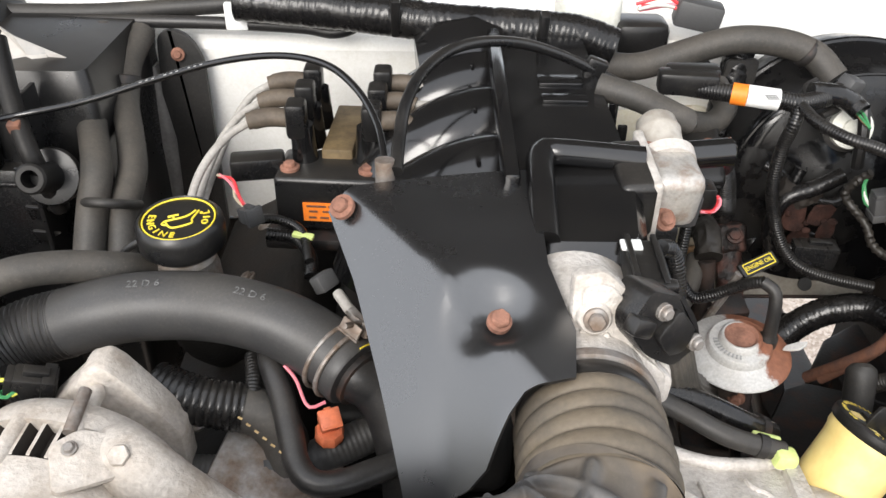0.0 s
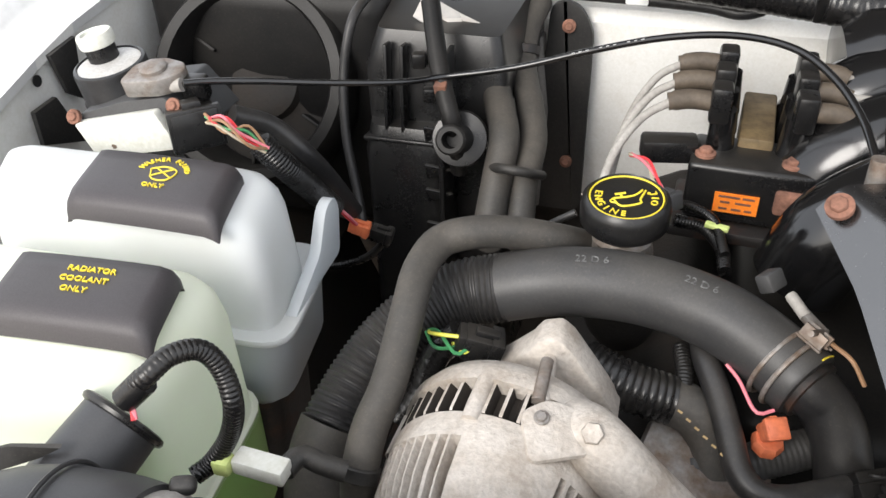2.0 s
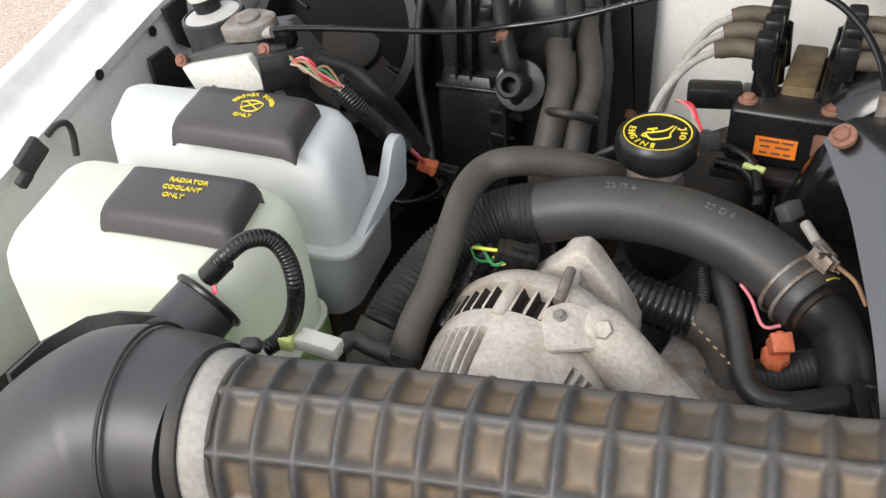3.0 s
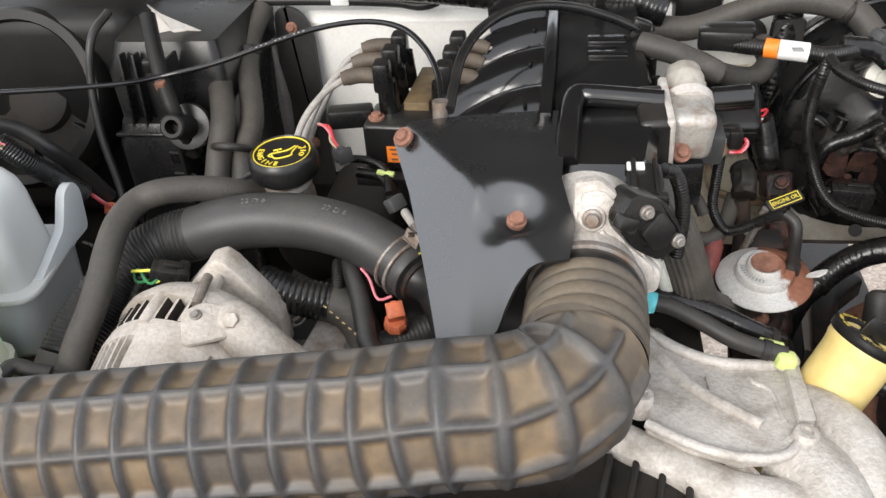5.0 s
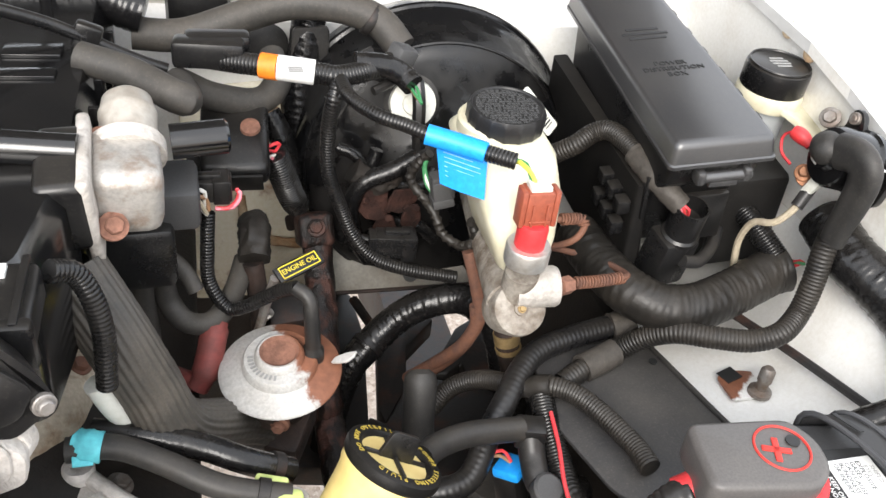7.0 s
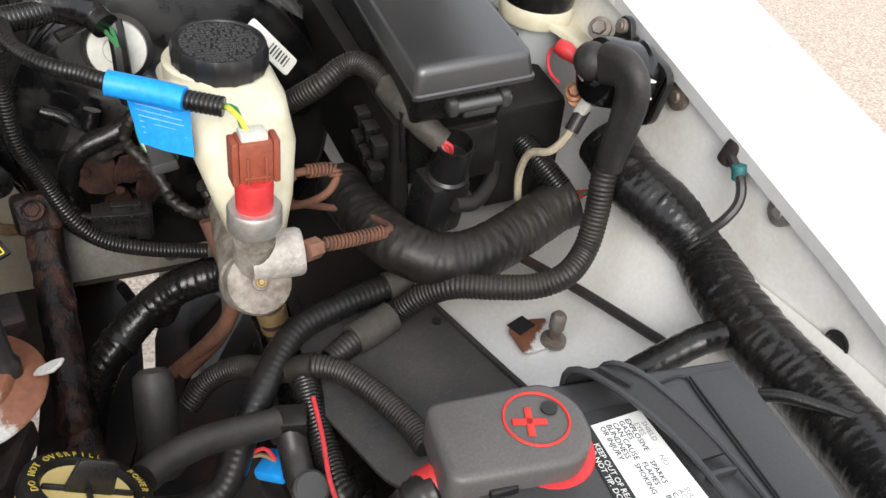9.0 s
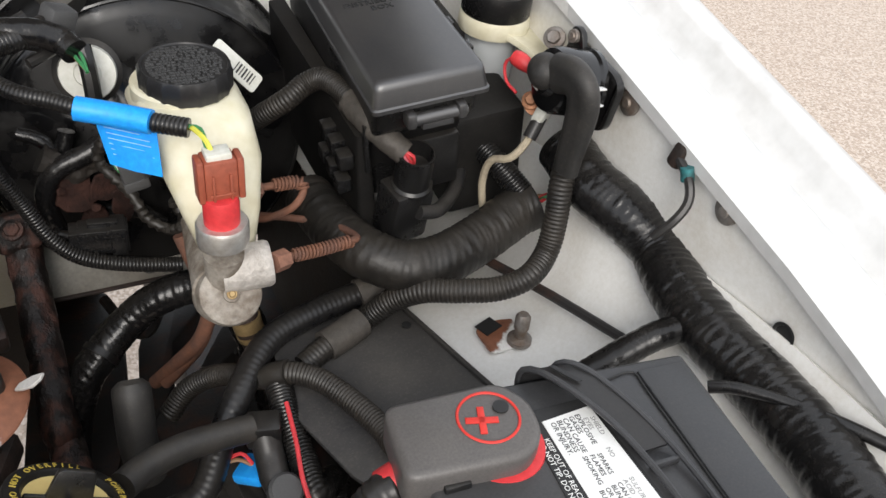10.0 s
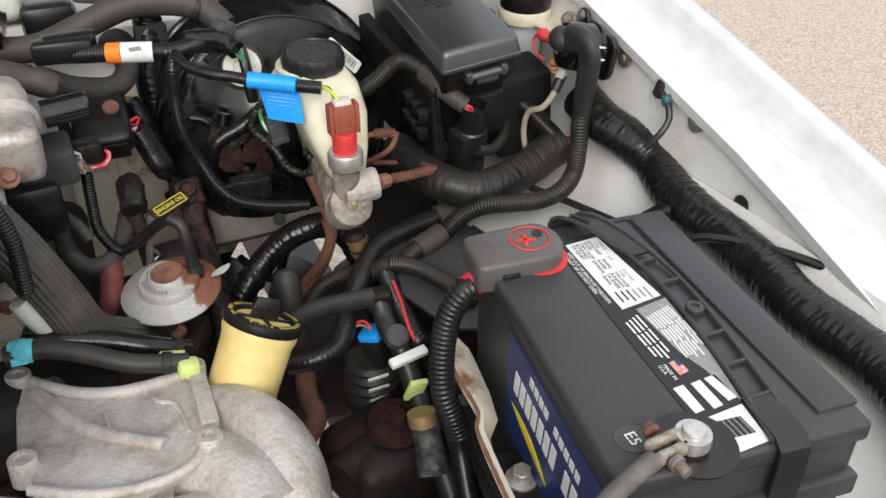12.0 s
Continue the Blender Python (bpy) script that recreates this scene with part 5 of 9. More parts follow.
part("collar", lathe([(0, -0.014), (0.0105, -0.014), (0.0112, -0.008), (0.0095, -0.004), (0, -0.004)], 8).moved(aim((-0.080, 0.436, 0.945), (0.1, -0.2, 1))), orange_plastic, sensor)
wires([(-0.082, 0.440, 0.965), (-0.093, 0.436, 0.965), (-0.106, 0.456, 0.970), (-0.114, 0.466, 0.975)], 0.001, [wire_pink], sensor, 0.0013, 4)
knock = thing("water_sensor", "pale-tipped coolant sensor beside the hose clamp", "sensor")
part("body", lathe([(0, -0.004), (0.0042, -0.004), (0.0042, 0.013), (0.0036, 0.015), (0, 0.015)], 16).moved(aim((-0.070, 0.496, 1.006), (-0.55, 0.75, 0.3))), lead_grey, knock, "pale tip")
part("plug", rbox(0.017, 0.013, 0.014, 0.002).moved(aim((-0.090, 0.524, 1.008), (-0.4, 0.3, 0.7))), grey_plastic, knock)
part("stem", rbox(0.007, 0.007, 0.022, 0.0015).moved(aim((-0.063, 0.487, 1.004), (-0.55, 0.75, 0.1))), dull_steel, knock)
wires([(-0.060, 0.484, 1.003), (-0.052, 0.474, 1.001), (-0.041, 0.463, 0.998), (-0.030, 0.455, 0.985)], 0.001, [wire_brown], knock, 0.0016, 8)

# ---- ignition coil pack ----
coil = thing("ignition_coil", "black ignition coil pack with an orange label", "ignition coil")
coil_m = basis((-0.100, 0.700, 0.985), (1, -0.06, 0), (0, 1, 0.0))
part("body", rbox(0.105, 0.06, 0.055, 0.005, 3).moved(coil_m), plastic, coil)
part("bracket", rbox(0.125, 0.085, 0.012, 0.003).moved(coil_m @ pose(0, 0.0, -0.036)), frame_black, coil, "dark steel bracket")
part("label", rbox(0.037, 0.0015, 0.019, 0).moved(coil_m @ pose(-0.008, -0.0312, -0.006)), orange_print, coil, "orange label with faded print")
for z, row in ((0.0005, ((-0.014, 0.018), (0.002, 0.010))), (-0.0050, ((-0.017, 0.008), (-0.002, 0.013))), (-0.0115, ((-0.018, 0.007), (-0.007, 0.008), (0.003, 0.006)))):
    for x, w in row:
        part("print_bar", rbox(w, 0.0006, 0.0020, 0).moved(coil_m @ pose(x, -0.0322, z)), rust_line, coil)
part("rust_block", rbox(0.024, 0.010, 0.022, 0.003).moved(coil_m @ pose(0.034, -0.0315, 0.002)), rust, coil, "rusted mounting lug")
part("core", rbox(0.030, 0.10, 0.05, 0.003).moved(coil_m @ pose(0.000, 0.060, 0.012)), core_brown, coil, "rust-stained laminated core")
for sx in (-0.040, 0.032):
    part("bolt", bolt(0.006, 0.006).moved(coil_m @ pose(sx, -0.012, 0.0285)), rust, coil)
part("side_plug", rbox(0.05, 0.024, 0.022, 0.004).moved(aim((-0.172, 0.701, 1.010), (0, 0, 1)) @ pose(0, 0, 0, 0, 0, 10)), plastic, coil, "black side plug")
for side, px in ((-1, -0.031), (1, 0.030)):
    for k in range(3):
        top = coil_m @ Vector((px, 0.010 + 0.042 * k, 0.062))
        foot = coil_m @ Vector((px * 0.95, 0.010 + 0.042 * k, 0.02))
        tower = part("tower", sweep([foot, foot.lerp(top, 0.5), top], lambda s, total, a: 0.0125 - 0.002 * s / total, 0.006, 16), plastic_gloss, coil)
        part("shroud", rbox(0.018, 0.024, 0.034, 0.004).moved(pose(*(top + Vector((side * 0.004, 0, 0.006))))), plastic, tower)
        lead = thing("spark_plug_lead", "grey spark plug lead with a brown rubber boot", "ignition lead", group="spark plug leads")
        b0 = top + Vector((side * 0.008, 0, 0.006))
        b1 = b0 + Vector((side * (0.022 if side < 0 else 0.018), -0.001, 0.001))
        b2 = b1 + Vector((side * (0.018 if side < 0 else 0.014), -0.003, -0.003))
        part("boot", sweep([b0, b1, b2], lambda s, total, a: 0.0088 if s < total * 0.86 else 0.0078, 0.003, 16), boot_rubber, lead, "brown rubber boot")
        if side < 0:
            e = [b2 + Vector((-0.02, -0.012, -0.012)), b2 + Vector((-0.040, -0.045, -0.035 - 0.004 * k)), b2 + Vector((-0.048, -0.085 - 0.03 * k, -0.075)), b2 + Vector((-0.05, -0.10 - 0.035 * k, -0.12))]
        else:
            e = [b2 + Vector((0.03, 0.0, 0.0)), b2 + Vector((0.06, -0.004, -0.004)), b2 + Vector((0.10, 0.01, -0.03)), b2 + Vector((0.13, 0.02, -0.07))]
        part("cable", sweep([b2 + Vector((-side * 0.004, 0, 0.001))] + e, 0.0039, 0.005, 10), lead_grey, lead, "grey cable")
coil_wire = thing("wire_loom", "small coil wires with a red lead and grey plug", "wiring")
connector("plug", (-0.166, 0.629, 1.000), (0.6, -0.6, 0.2), (0.014, 0.014, 0.018), grey_plastic, coil_wire, "grey plug")
wires([(-0.204, 0.681, 1.010), (-0.190, 0.668, 1.015), (-0.180, 0.645, 1.010), (-0.170, 0.636, 1.000)], 0.003, [wire_red, wire_pink, wire_tan], coil_wire, 0.0014, 9)
hose("sleeve", "", "", [(-0.165, 0.631, 0.995), (-0.146, 0.646, 0.985), (-0.126, 0.642, 0.975), (-0.116, 0.611, 0.965)], 0.0045, loom, "corrugated", parent=coil_wire)
part("tag", rbox(0.02, 0.006, 0.004, 0.001).moved(pose(*(-0.124, 0.636, 0.975), 10, 0, -15)), lime_clip, coil_wire, "pale green tag")

# ---- intake manifold ----
plenum = thing("intake_manifold", "glossy black plastic intake manifold with ribbed runners", "intake manifold")
part("plenum", loft([([(0.045, 0.90), (0.150, 0.88), (0.150, 0.545), (0.045, 0.555)], 0.018, 0.96), ([(0.045, 0.89), (0.150, 0.87), (0.150, 0.545), (0.045, 0.555)], 0.018, 1.055), ([(0.055, 0.88), (0.140, 0.86), (0.142, 0.55), (0.055, 0.56)], 0.018, 1.082)]), plastic_gloss, plenum)
part("flange", loft([([(0.050, 0.585), (0.150, 0.575), (0.135, 0.46), (0.060, 0.46)], 0.012, 0.985), ([(0.050, 0.585), (0.150, 0.575), (0.135, 0.46), (0.060, 0.46)], 0.012, 1.072), ([(0.058, 0.575), (0.142, 0.57), (0.128, 0.47), (0.066, 0.47)], 0.012, 1.083)]), plastic_gloss, plenum)
for k in range(3):
    y0 = 0.615 + 0.098 * k
    runner = part("runner", sweep([(0.085, y0 + 0.012, 1.022), (0.045, y0 + 0.010, 1.036), (0.0, y0, 1.028), (-0.040, y0 - 0.008, 1.0), (-0.060, y0 - 0.012, 0.955)], lambda s, total, a: 0.045 - 0.008 * s / total, 0.006, 28), plastic_gloss, plenum, "curved glossy runner")
    for j in range(3):
        part("rib", rbox(0.004, 0.050, 0.014, 0.002).moved(pose(0.052 - 0.026 * j, y0 + 0.005, 1.0735 - 0.003 * j - 0.003 * j * j, 0, -10 * j, 4)), plastic_gloss, runner)
part("embossing", rbox(0.040, 0.022, 0.004, 0.0015).moved(pose(0.105, 0.735, 1.083)), plastic_gloss, plenum)
part("embossing", rbox(0.040, 0.016, 0.004, 0.0015).moved(pose(0.105, 0.695, 1.083)), plastic_gloss, plenum)
for k in range(4):
    part("rib", rbox(0.008, 0.004, 0.05, 0.001).moved(pose(0.151, 0.66 + 0.045 * k, 1.05)), plastic_gloss, plenum)
part("side_frame", sweep([(0.066, 0.470, 1.082), (0.068, 0.52, 1.090), (0.072, 0.572, 1.092), (0.085, 0.578, 1.092), (0.15, 0.575, 1.088)], 0.0105, 0.006, 14), plastic_gloss, plenum)
part("rail", rbox(0.012, 0.30, 0.022, 0.004).moved(pose(0.048, 0.68, 1.088)), plastic_gloss, plenum)
part("bulge", lathe([(0, -0.05), (0.05, -0.045), (0.062, -0.02), (0.062, 0.02), (0.05, 0.045), (0, 0.05)], 32).moved(aim((0.02, 0.86, 1.035), (1, 0.1, 0.15))), plastic_gloss, plenum)
part("clip", rbox(0.02, 0.012, 0.022, 0.003).moved(pose(0.14, 0.757, 1.085, 0, 20, 0)), plastic, plenum)

lower_intake = thing("lower_intake", "oil-stained tan cast lower intake below the black manifold", "intake manifold")
part("casting", sweep([(0.085, 0.520, 0.895), (0.108, 0.555, 0.894), (0.122, 0.600, 0.890), (0.140, 0.655, 0.886), (0.152, 0.705, 0.880), (0.156, 0.760, 0.872)], lambda s, total, a: 0.024 * (1 + 0.10 * math.sin(s * 62) + 0.05 * noise.noise(Vector((s * 60, math.cos(a), math.sin(a))))), 0.004, 28), stained_cast, lower_intake)
for q in ((0.128, 0.585, 0.908), (0.150, 0.668, 0.902)):
    boss = part("boss", lathe([(0, -0.02), (0.013, -0.02), (0.0115, 0.002), (0.0105, 0.003), (0, 0.003)], 24).moved(aim(q, (0.35, -0.25, 1))), stained_cast, lower_intake)
    part("bolt", bolt(0.0058, 0.006, 1.3).moved(aim(Vector(q) + Vector((0.001, -0.001, 0.003)), (0.35, -0.25, 1))), rust_line, boss, "rusty bolt")

# ---- throttle valve ----
throttle = thing("throttle_valve", "grey cast alloy throttle housing with bolts", "throttle")
th_m = basis((0.095, 0.402, 1.070), (1, 0.04, 0), (0, 0.16, 0.98))
flange_plan = [(-0.022, 0.038), (-0.004, 0.041), (0.008, 0.030), (0.016, 0.022), (0.012, 0.012), (0.022, -0.004), (0.034, -0.024), (0.044, -0.034), (0.042, -0.050), (0.024, -0.056), (-0.022, -0.050)]
part("flange", prism(rounded(flange_plan, 0.004, 3), 0.012, 0.003).moved(th_m), cast_alloy, throttle, "cast alloy flange")
part("face", prism(rounded(inset(flange_plan, 0.008), 0.005, 3), 0.004, 0.002).moved(th_m @ pose(0, 0, 0.011)), cast_alloy, throttle)
part("bore", lathe([(0.034, -0.045), (0.0385, -0.045), (0.0395, -0.012), (0.043, -0.004), (0.046, 0.004), (0.046, 0.05), (0.034, 0.05)], 56).moved(aim((0.084, 0.410, 1.036), (0, 1, 0.03))), cast_alloy, throttle)
part("rib", rbox(0.006, 0.030, 0.006, 0.002).moved(th_m @ pose(0.006, -0.010, 0.014, 0, 0, 38)), cast_alloy, throttle)
for q in ((0.0865, 0.388, 1.085), (0.130, 0.396, 1.035)):
    part("boss", lathe([(0, -0.010), (0.0115, -0.010), (0.0100, 0.001), (0.009, 0.002), (0, 0.002)], 28).moved(aim(q, (0.02, -0.97, 0.30))), cast_alloy, throttle)
    part("bolt", bolt(0.0056, 0.006, 1.3).moved(aim(Vector(q) + Vector((0, -0.003, 0.001)), (0.02, -0.97, 0.30))), dull_steel, throttle)
tps = thing("throttle_sensor", "black throttle position sensor with a black plug", "sensor")
tps_m = basis((0.1345, 0.3915, 1.078), (0.621, 0.2205, -0.752), (0.6265, 0.436, 0.646))
tps_plan = [(-0.036, 0.004), (-0.012, 0.015), (0.010, 0.011), (0.022, 0.006), (0.027, 0.001), (0.021, -0.019), (-0.004, -0.025), (-0.024, -0.023), (-0.033, -0.015)]
part("body", prism(rounded(tps_plan, 0.005, 3), 0.024, 0.004, 3).moved(tps_m @ pose(0, 0, -0.022)), plastic, tps)
part("raised_face", prism(rounded([(-0.012, 0.008), (0.010, 0.006), (0.014, -0.008), (0.006, -0.017), (-0.012, -0.014)], 0.004, 3), 0.007, 0.002).moved(tps_m), plastic, tps)
part("shoulder", rbox(0.016, 0.012, 0.012, 0.003).moved(tps_m @ pose(-0.026, -0.015, 0.002, 0, 0, 20)), plastic, tps)
for a, b in ((-0.0187, 0.0003), (0.0207, 0.0006)):
    part("screw", bolt(0.0042, 0.005, 1.3).moved(tps_m @ pose(a, b, 0.003)), dull_steel, tps)
tps_plug = part("plug", rbox(0.027, 0.024, 0.052, 0.005, 3).moved(basis((0.1285, 0.447, 1.072), (1, 0, 0), (0, -0.06, 1)) @ pose(0, 0, 0)), plastic, tps, "black plug")
for k in range(2):
    part("rib", rbox(0.004, 0.004, 0.050, 0.001).moved(basis((0.119 + 0.017 * k, 0.447, 1.0855), (1, 0, 0), (0, -0.06, 1))), plastic, tps_plug)
part("skirt", rbox(0.031, 0.028, 0.010, 0.003).moved(basis((0.1285, 0.425, 1.071), (1, 0, 0), (0, -0.06, 1))), plastic, tps_plug)
part("latch", rbox(0.014, 0.003, 0.010, 0.001).moved(basis((0.121, 0.463, 1.0855), (1, 0, 0), (0, -0.06, 1))), white_print, tps_plug, "white plug clip")
hose("sleeve", "", "", [(0.144, 0.474, 1.076), (0.154, 0.482, 1.068), (0.161, 0.482, 1.050), (0.164, 0.480, 1.025), (0.162, 0.478, 0.99)], 0.0064, loom, "corrugated", parent=tps)

# ---- heat shield ----
shield = thing("throttle_shield", "folded satin black metal cover with a pressed dimple", "shield")

def shield_sheet():
    """Two facets that meet at a crease, with a round dimple across it."""
    n = 44
    dome = Vector((0.028, 0.392))
    outline = [Vector(p) for p in [(-0.063, 0.506), (-0.079, 0.498), (-0.058, 0.443), (-0.048, 0.411), (-0.038, 0.379), (-0.030, 0.353), (-0.022, 0.327), (-0.003, 0.320), (0.014, 0.315), (0.023, 0.316), (0.028, 0.323), (0.035, 0.332), (0.043, 0.338), (0.056, 0.339), (0.071, 0.345), (0.075, 0.380), (0.064, 0.435), (0.066, 0.562), (0.0, 0.533)]]
    crease_a, crease_b = Vector((-0.061, 0.499)), Vector((-0.004, 0.418))
    way = (crease_b - crease_a).normalized()
    side = Vector((-way.y, way.x))
    bm = bmesh.new()
    vs = [bm.verts.new((p.x, p.y, 0)) for p in outline]
    bm.faces.new(vs)
    for k in range(n):
        c = -0.08 + 0.165 * k / (n - 1)
        bmesh.ops.bisect_plane(bm, geom=bm.verts[:] + bm.edges[:] + bm.faces[:], plane_co=(c, 0, 0), plane_no=(1, 0, 0))
        c = 0.318 + 0.23 * k / (n - 1)
        bmesh.ops.bisect_plane(bm, geom=bm.verts[:] + bm.edges[:] + bm.faces[:], plane_co=(0, c, 0), plane_no=(0, 1, 0))
    for shift in (-0.0050, -0.0036, -0.0024, -0.0012, 0.0, 0.0012, 0.0024, 0.0036, 0.0050):
        bmesh.ops.bisect_plane(bm, geom=bm.verts[:] + bm.edges[:] + bm.faces[:], plane_co=(*(crease_a + side * shift), 0), plane_no=(*side, 0))
    for v in bm.verts:
        p = Vector(v.co[:2])
        off = (p - crease_a).dot(side)
        z = 1.098 - 0.10 * p.x - 0.11 * max(0.0, 0.43 - p.y) - 0.06 * max(0.0, p.y - 0.50)
        z -= 0.5 * p.x ** 2
        soft = 0.005
        if off < -soft:
            z += off * 1.05 - 1.2 * off * off
        elif off < soft:
            z -= 1.05 * (soft - off) ** 2 / (4 * soft)
        z -= 4.0 * max(0.0, 0.39 - p.y) ** 2 * min(1.0, max(0.0, (0.03 - p.x) / 0.03))
        d = (p - dome).length
        if d < 0.034:
            z -= 0.0165 * (0.5 + 0.5 * math.cos(math.pi * max(0.0, d - 0.007) / 0.027))
        v.co.z = z
    bmesh.ops.recalc_face_normals(bm, faces=bm.faces[:])
    bmesh.ops.solidify(bm, geom=bm.faces[:], thickness=0.0022)
    return from_bm(bm)


part("sheet", shield_sheet(), shield_paint, shield, sharp=40)
part("bolt", bolt(0.0058, 0.005, 1.5).moved(aim((-0.068, 0.487, 1.097), (-0.35, -0.5, 0.8))), rust, shield, "rusty screw")
part("bolt", bolt(0.0062, 0.006, 1.2).moved(aim((0.032, 0.391, 1.079), (0.15, -0.35, 1.0))), rust, shield, "rusty screw")

# ---- air duct ----
duct = thing("intake_duct", "dusty black rubber air duct with square ribs", "air duct")
duct_path = [(-0.383, 0.197, 1.000), (-0.348, 0.204, 1.001), (-0.274, 0.216, 1.004), (-0.193, 0.226, 1.009), (-0.116, 0.233, 1.016), (-0.049, 0.236, 1.024), (-0.003, 0.238, 1.033), (0.032, 0.242, 1.035), (0.058, 0.253, 1.035), (0.074, 0.272, 1.035), (0.081, 0.295, 1.035)]
RING_AT = (0.012, 0.200, 0.336, 0.363, 0.387, 0.417, 0.442, 0.467, 0.4925)
RING_NO = (0.0, 7.77, 13.0, 14.0, 15.0, 16.0, 17.0, 18.0, 18.9)


def ramp_between(value, at, to):
    """A broken line through the pairs of at and to."""
    for a0, a1, b0, b1 in zip(at, at[1:], to, to[1:]):
        if value <= a1:
            return b0 + (b1 - b0) * (value - a0) / (a1 - a0)
    return to[-1]


def nearest(value):
    return abs((value + 0.5) % 1.0 - 0.5)


def duct_phase(s, a):
    """How many longitudinal ribs from the side; the ribs drift inwards round the elbow."""
    return (a + 0.15) / (math.pi / 4) - 0.40 * min(1.0, max(0.0, (s - 0.420) / 0.055))


def duct_rib(s, total, a):
    """Height, 0 to 1, of the raised net, which stops short of the bellows."""
    across = nearest(duct_phase(s, a)) * (math.pi / 4) * 0.044
    ringed = nearest(ramp_between(s, RING_AT, RING_NO)) * 0.0245
    end = min(1.0, max(0.0, (total - 0.007 - s) / 0.005))
    return math.exp(-(min(ringed, across) / 0.0040) ** 2.6) * end


def duct_core(s, total):
    return 0.0430 - 0.0006 * min(1.0, max(0.0, s / total - 0.6) / 0.25) + 0.0022 * max(0.0, 1 - (total - s) / 0.012)


def duct_radius(s, total, a):
    hollow = math.sin(math.pi * nearest(ramp_between(s, RING_AT, RING_NO))) * math.sin(math.pi * nearest(duct_phase(s, a)))
    return duct_core(s, total) - 0.0011 * hollow + 0.0058 * duct_rib(s, total, a) + 0.0007 * noise.noise(Vector((s * 40, math.cos(a) * 2, math.sin(a) * 2)))


tube = sweep(duct_path, duct_radius, 0.0016, 150, caps=False)
pts_d, total_d = spline(duct_path, 0.0016)
ribbed = part("ribbed_tube", tube, duct_skin, duct, "square-ribbed rubber tube caked with brown dust", sharp=60)
caked = ribbed.data.attributes.new("mud", "FLOAT", "POINT")
caked.data.foreach_set("value", [max(0.0, 1 - 1.5 * duct_rib(total_d * (k // 150) / (len(pts_d) - 1), total_d, 2 * math.pi * (k % 150) / 150)) for k in range(len(tube.v))])
bell_path = [(0.0805, 0.290, 1.035), (0.0825, 0.311, 1.035), (0.0832, 0.332, 1.034), (0.0838, 0.353, 1.033)]
bell = sweep(bell_path, lambda s, total, a: 0.0396 + 0.0044 * math.sqrt(abs(math.sin(math.pi * (s / total * 4.5 + 0.5)))), 0.0010, 64, caps=False)
part("bellows", bell, ring_rubber, duct, "brownish rubber bellows")
band_m = aim((0.0838, 0.352, 1.033), (0.02, 1, -0.05))
band = part("cuff", lathe([(0.0390, 0.0), (0.0412, 0.001), (0.0418, 0.004), (0.0418, 0.011), (0.0405, 0.013), (0.0390, 0.013)], 56).moved(band_m), plastic, duct, "smooth black cuff")
part("clamp", lathe([(0.0405, 0.012), (0.0438, 0.013), (0.0442, 0.016), (0.0438, 0.019), (0.0405, 0.020)], 56).moved(band_m), dull_steel, duct, "rusty steel clamp band")
part("tab", rbox(0.024, 0.004, 0.010, 0.0015).moved(band_m @ pose(0.010, -0.0425, 0.009, 0, 0, 12)), ring_rubber, band, "dusty rubber tab")

# ---- air cleaner ----
box = thing("air_cleaner", "black plastic air cleaner housing with an upright inlet neck", "air cleaner")
d0, d1 = Vector(duct_path[0]), Vector(duct_path[1])
back = (d0 - d1).normalized()
part("outlet", lathe([(0.036, -0.006), (0.0485, -0.006), (0.0515, -0.002), (0.0520, 0.010), (0.036, 0.011)], 56).moved(aim(d0, back)), lead_grey, box, "pale plastic outlet collar")
part("band", lathe([(0.046, 0.008), (0.0545, 0.009), (0.0555, 0.012), (0.0555, 0.017), (0.053, 0.019), (0.046, 0.019)], 56).moved(aim(d0, back)), rubber, box)
part("housing", sweep([d0 + back * 0.014, d0 + back * 0.04 + Vector((0, 0.004, 0.0)), d0 + back * 0.075 + Vector((0, 0.002, -0.006)), d0 + back * 0.110 + Vector((0, -0.016, -0.030)), d0 + back * 0.130 + Vector((0, -0.036, -0.070)), d0 + back * 0.135 + Vector((0, -0.05, -0.14))],
                      lambda s, total, a: 0.0555 + 0.010 * min(1, s / 0.06) ** 1.5, 0.005, 56), airbox_plastic, box)
part("seam", ring(0.0640, 0.0014, 56, 6).moved(aim(d0 + back * 0.055 + Vector((0, 0.003, -0.002)), back)), airbox_plastic, box)
part("lump", rbox(0.014, 0.010, 0.010, 0.004, 3).moved(pose(-0.389, 0.239, 1.034, 20, 0, 20)), rubber, box)
n_at, n_top = Vector((-0.476, 0.255, 0.995)), Vector((-0.464, 0.290, 1.010))
part("neck", sweep([n_at - (n_top - n_at) * 0.5, n_at, n_at.lerp(n_top, 0.5), n_top], lambda s, total, a: 0.027 - 0.002 * s / total, 0.006, 32), airbox_plastic, box, "black inlet neck")
part("neck_lip", ring(0.0255, 0.003, 32, 8).moved(aim(n_top, n_top - n_at)), plastic, box)
flap = [[(-0.526, 0.171, 1.030), (-0.525, 0.169, 1.020)], [(-0.527, 0.203, 1.030), (-0.524, 0.199, 1.020)], [(-0.517, 0.231, 1.030), (-0.511, 0.224, 1.020)], [(-0.499, 0.241, 1.030), (-0.497, 0.235, 1.020)], [(-0.470, 0.247, 1.030), (-0.485, 0.245, 1.020)]]
whole("rubber_flap", thick(strip(flap), 0.004), rubber, "torn black rubber sealing strip by the air cleaner", "seal")
maf = thing("sensor_loom", "shiny taped loom arching to the air cleaner plug", "wiring")
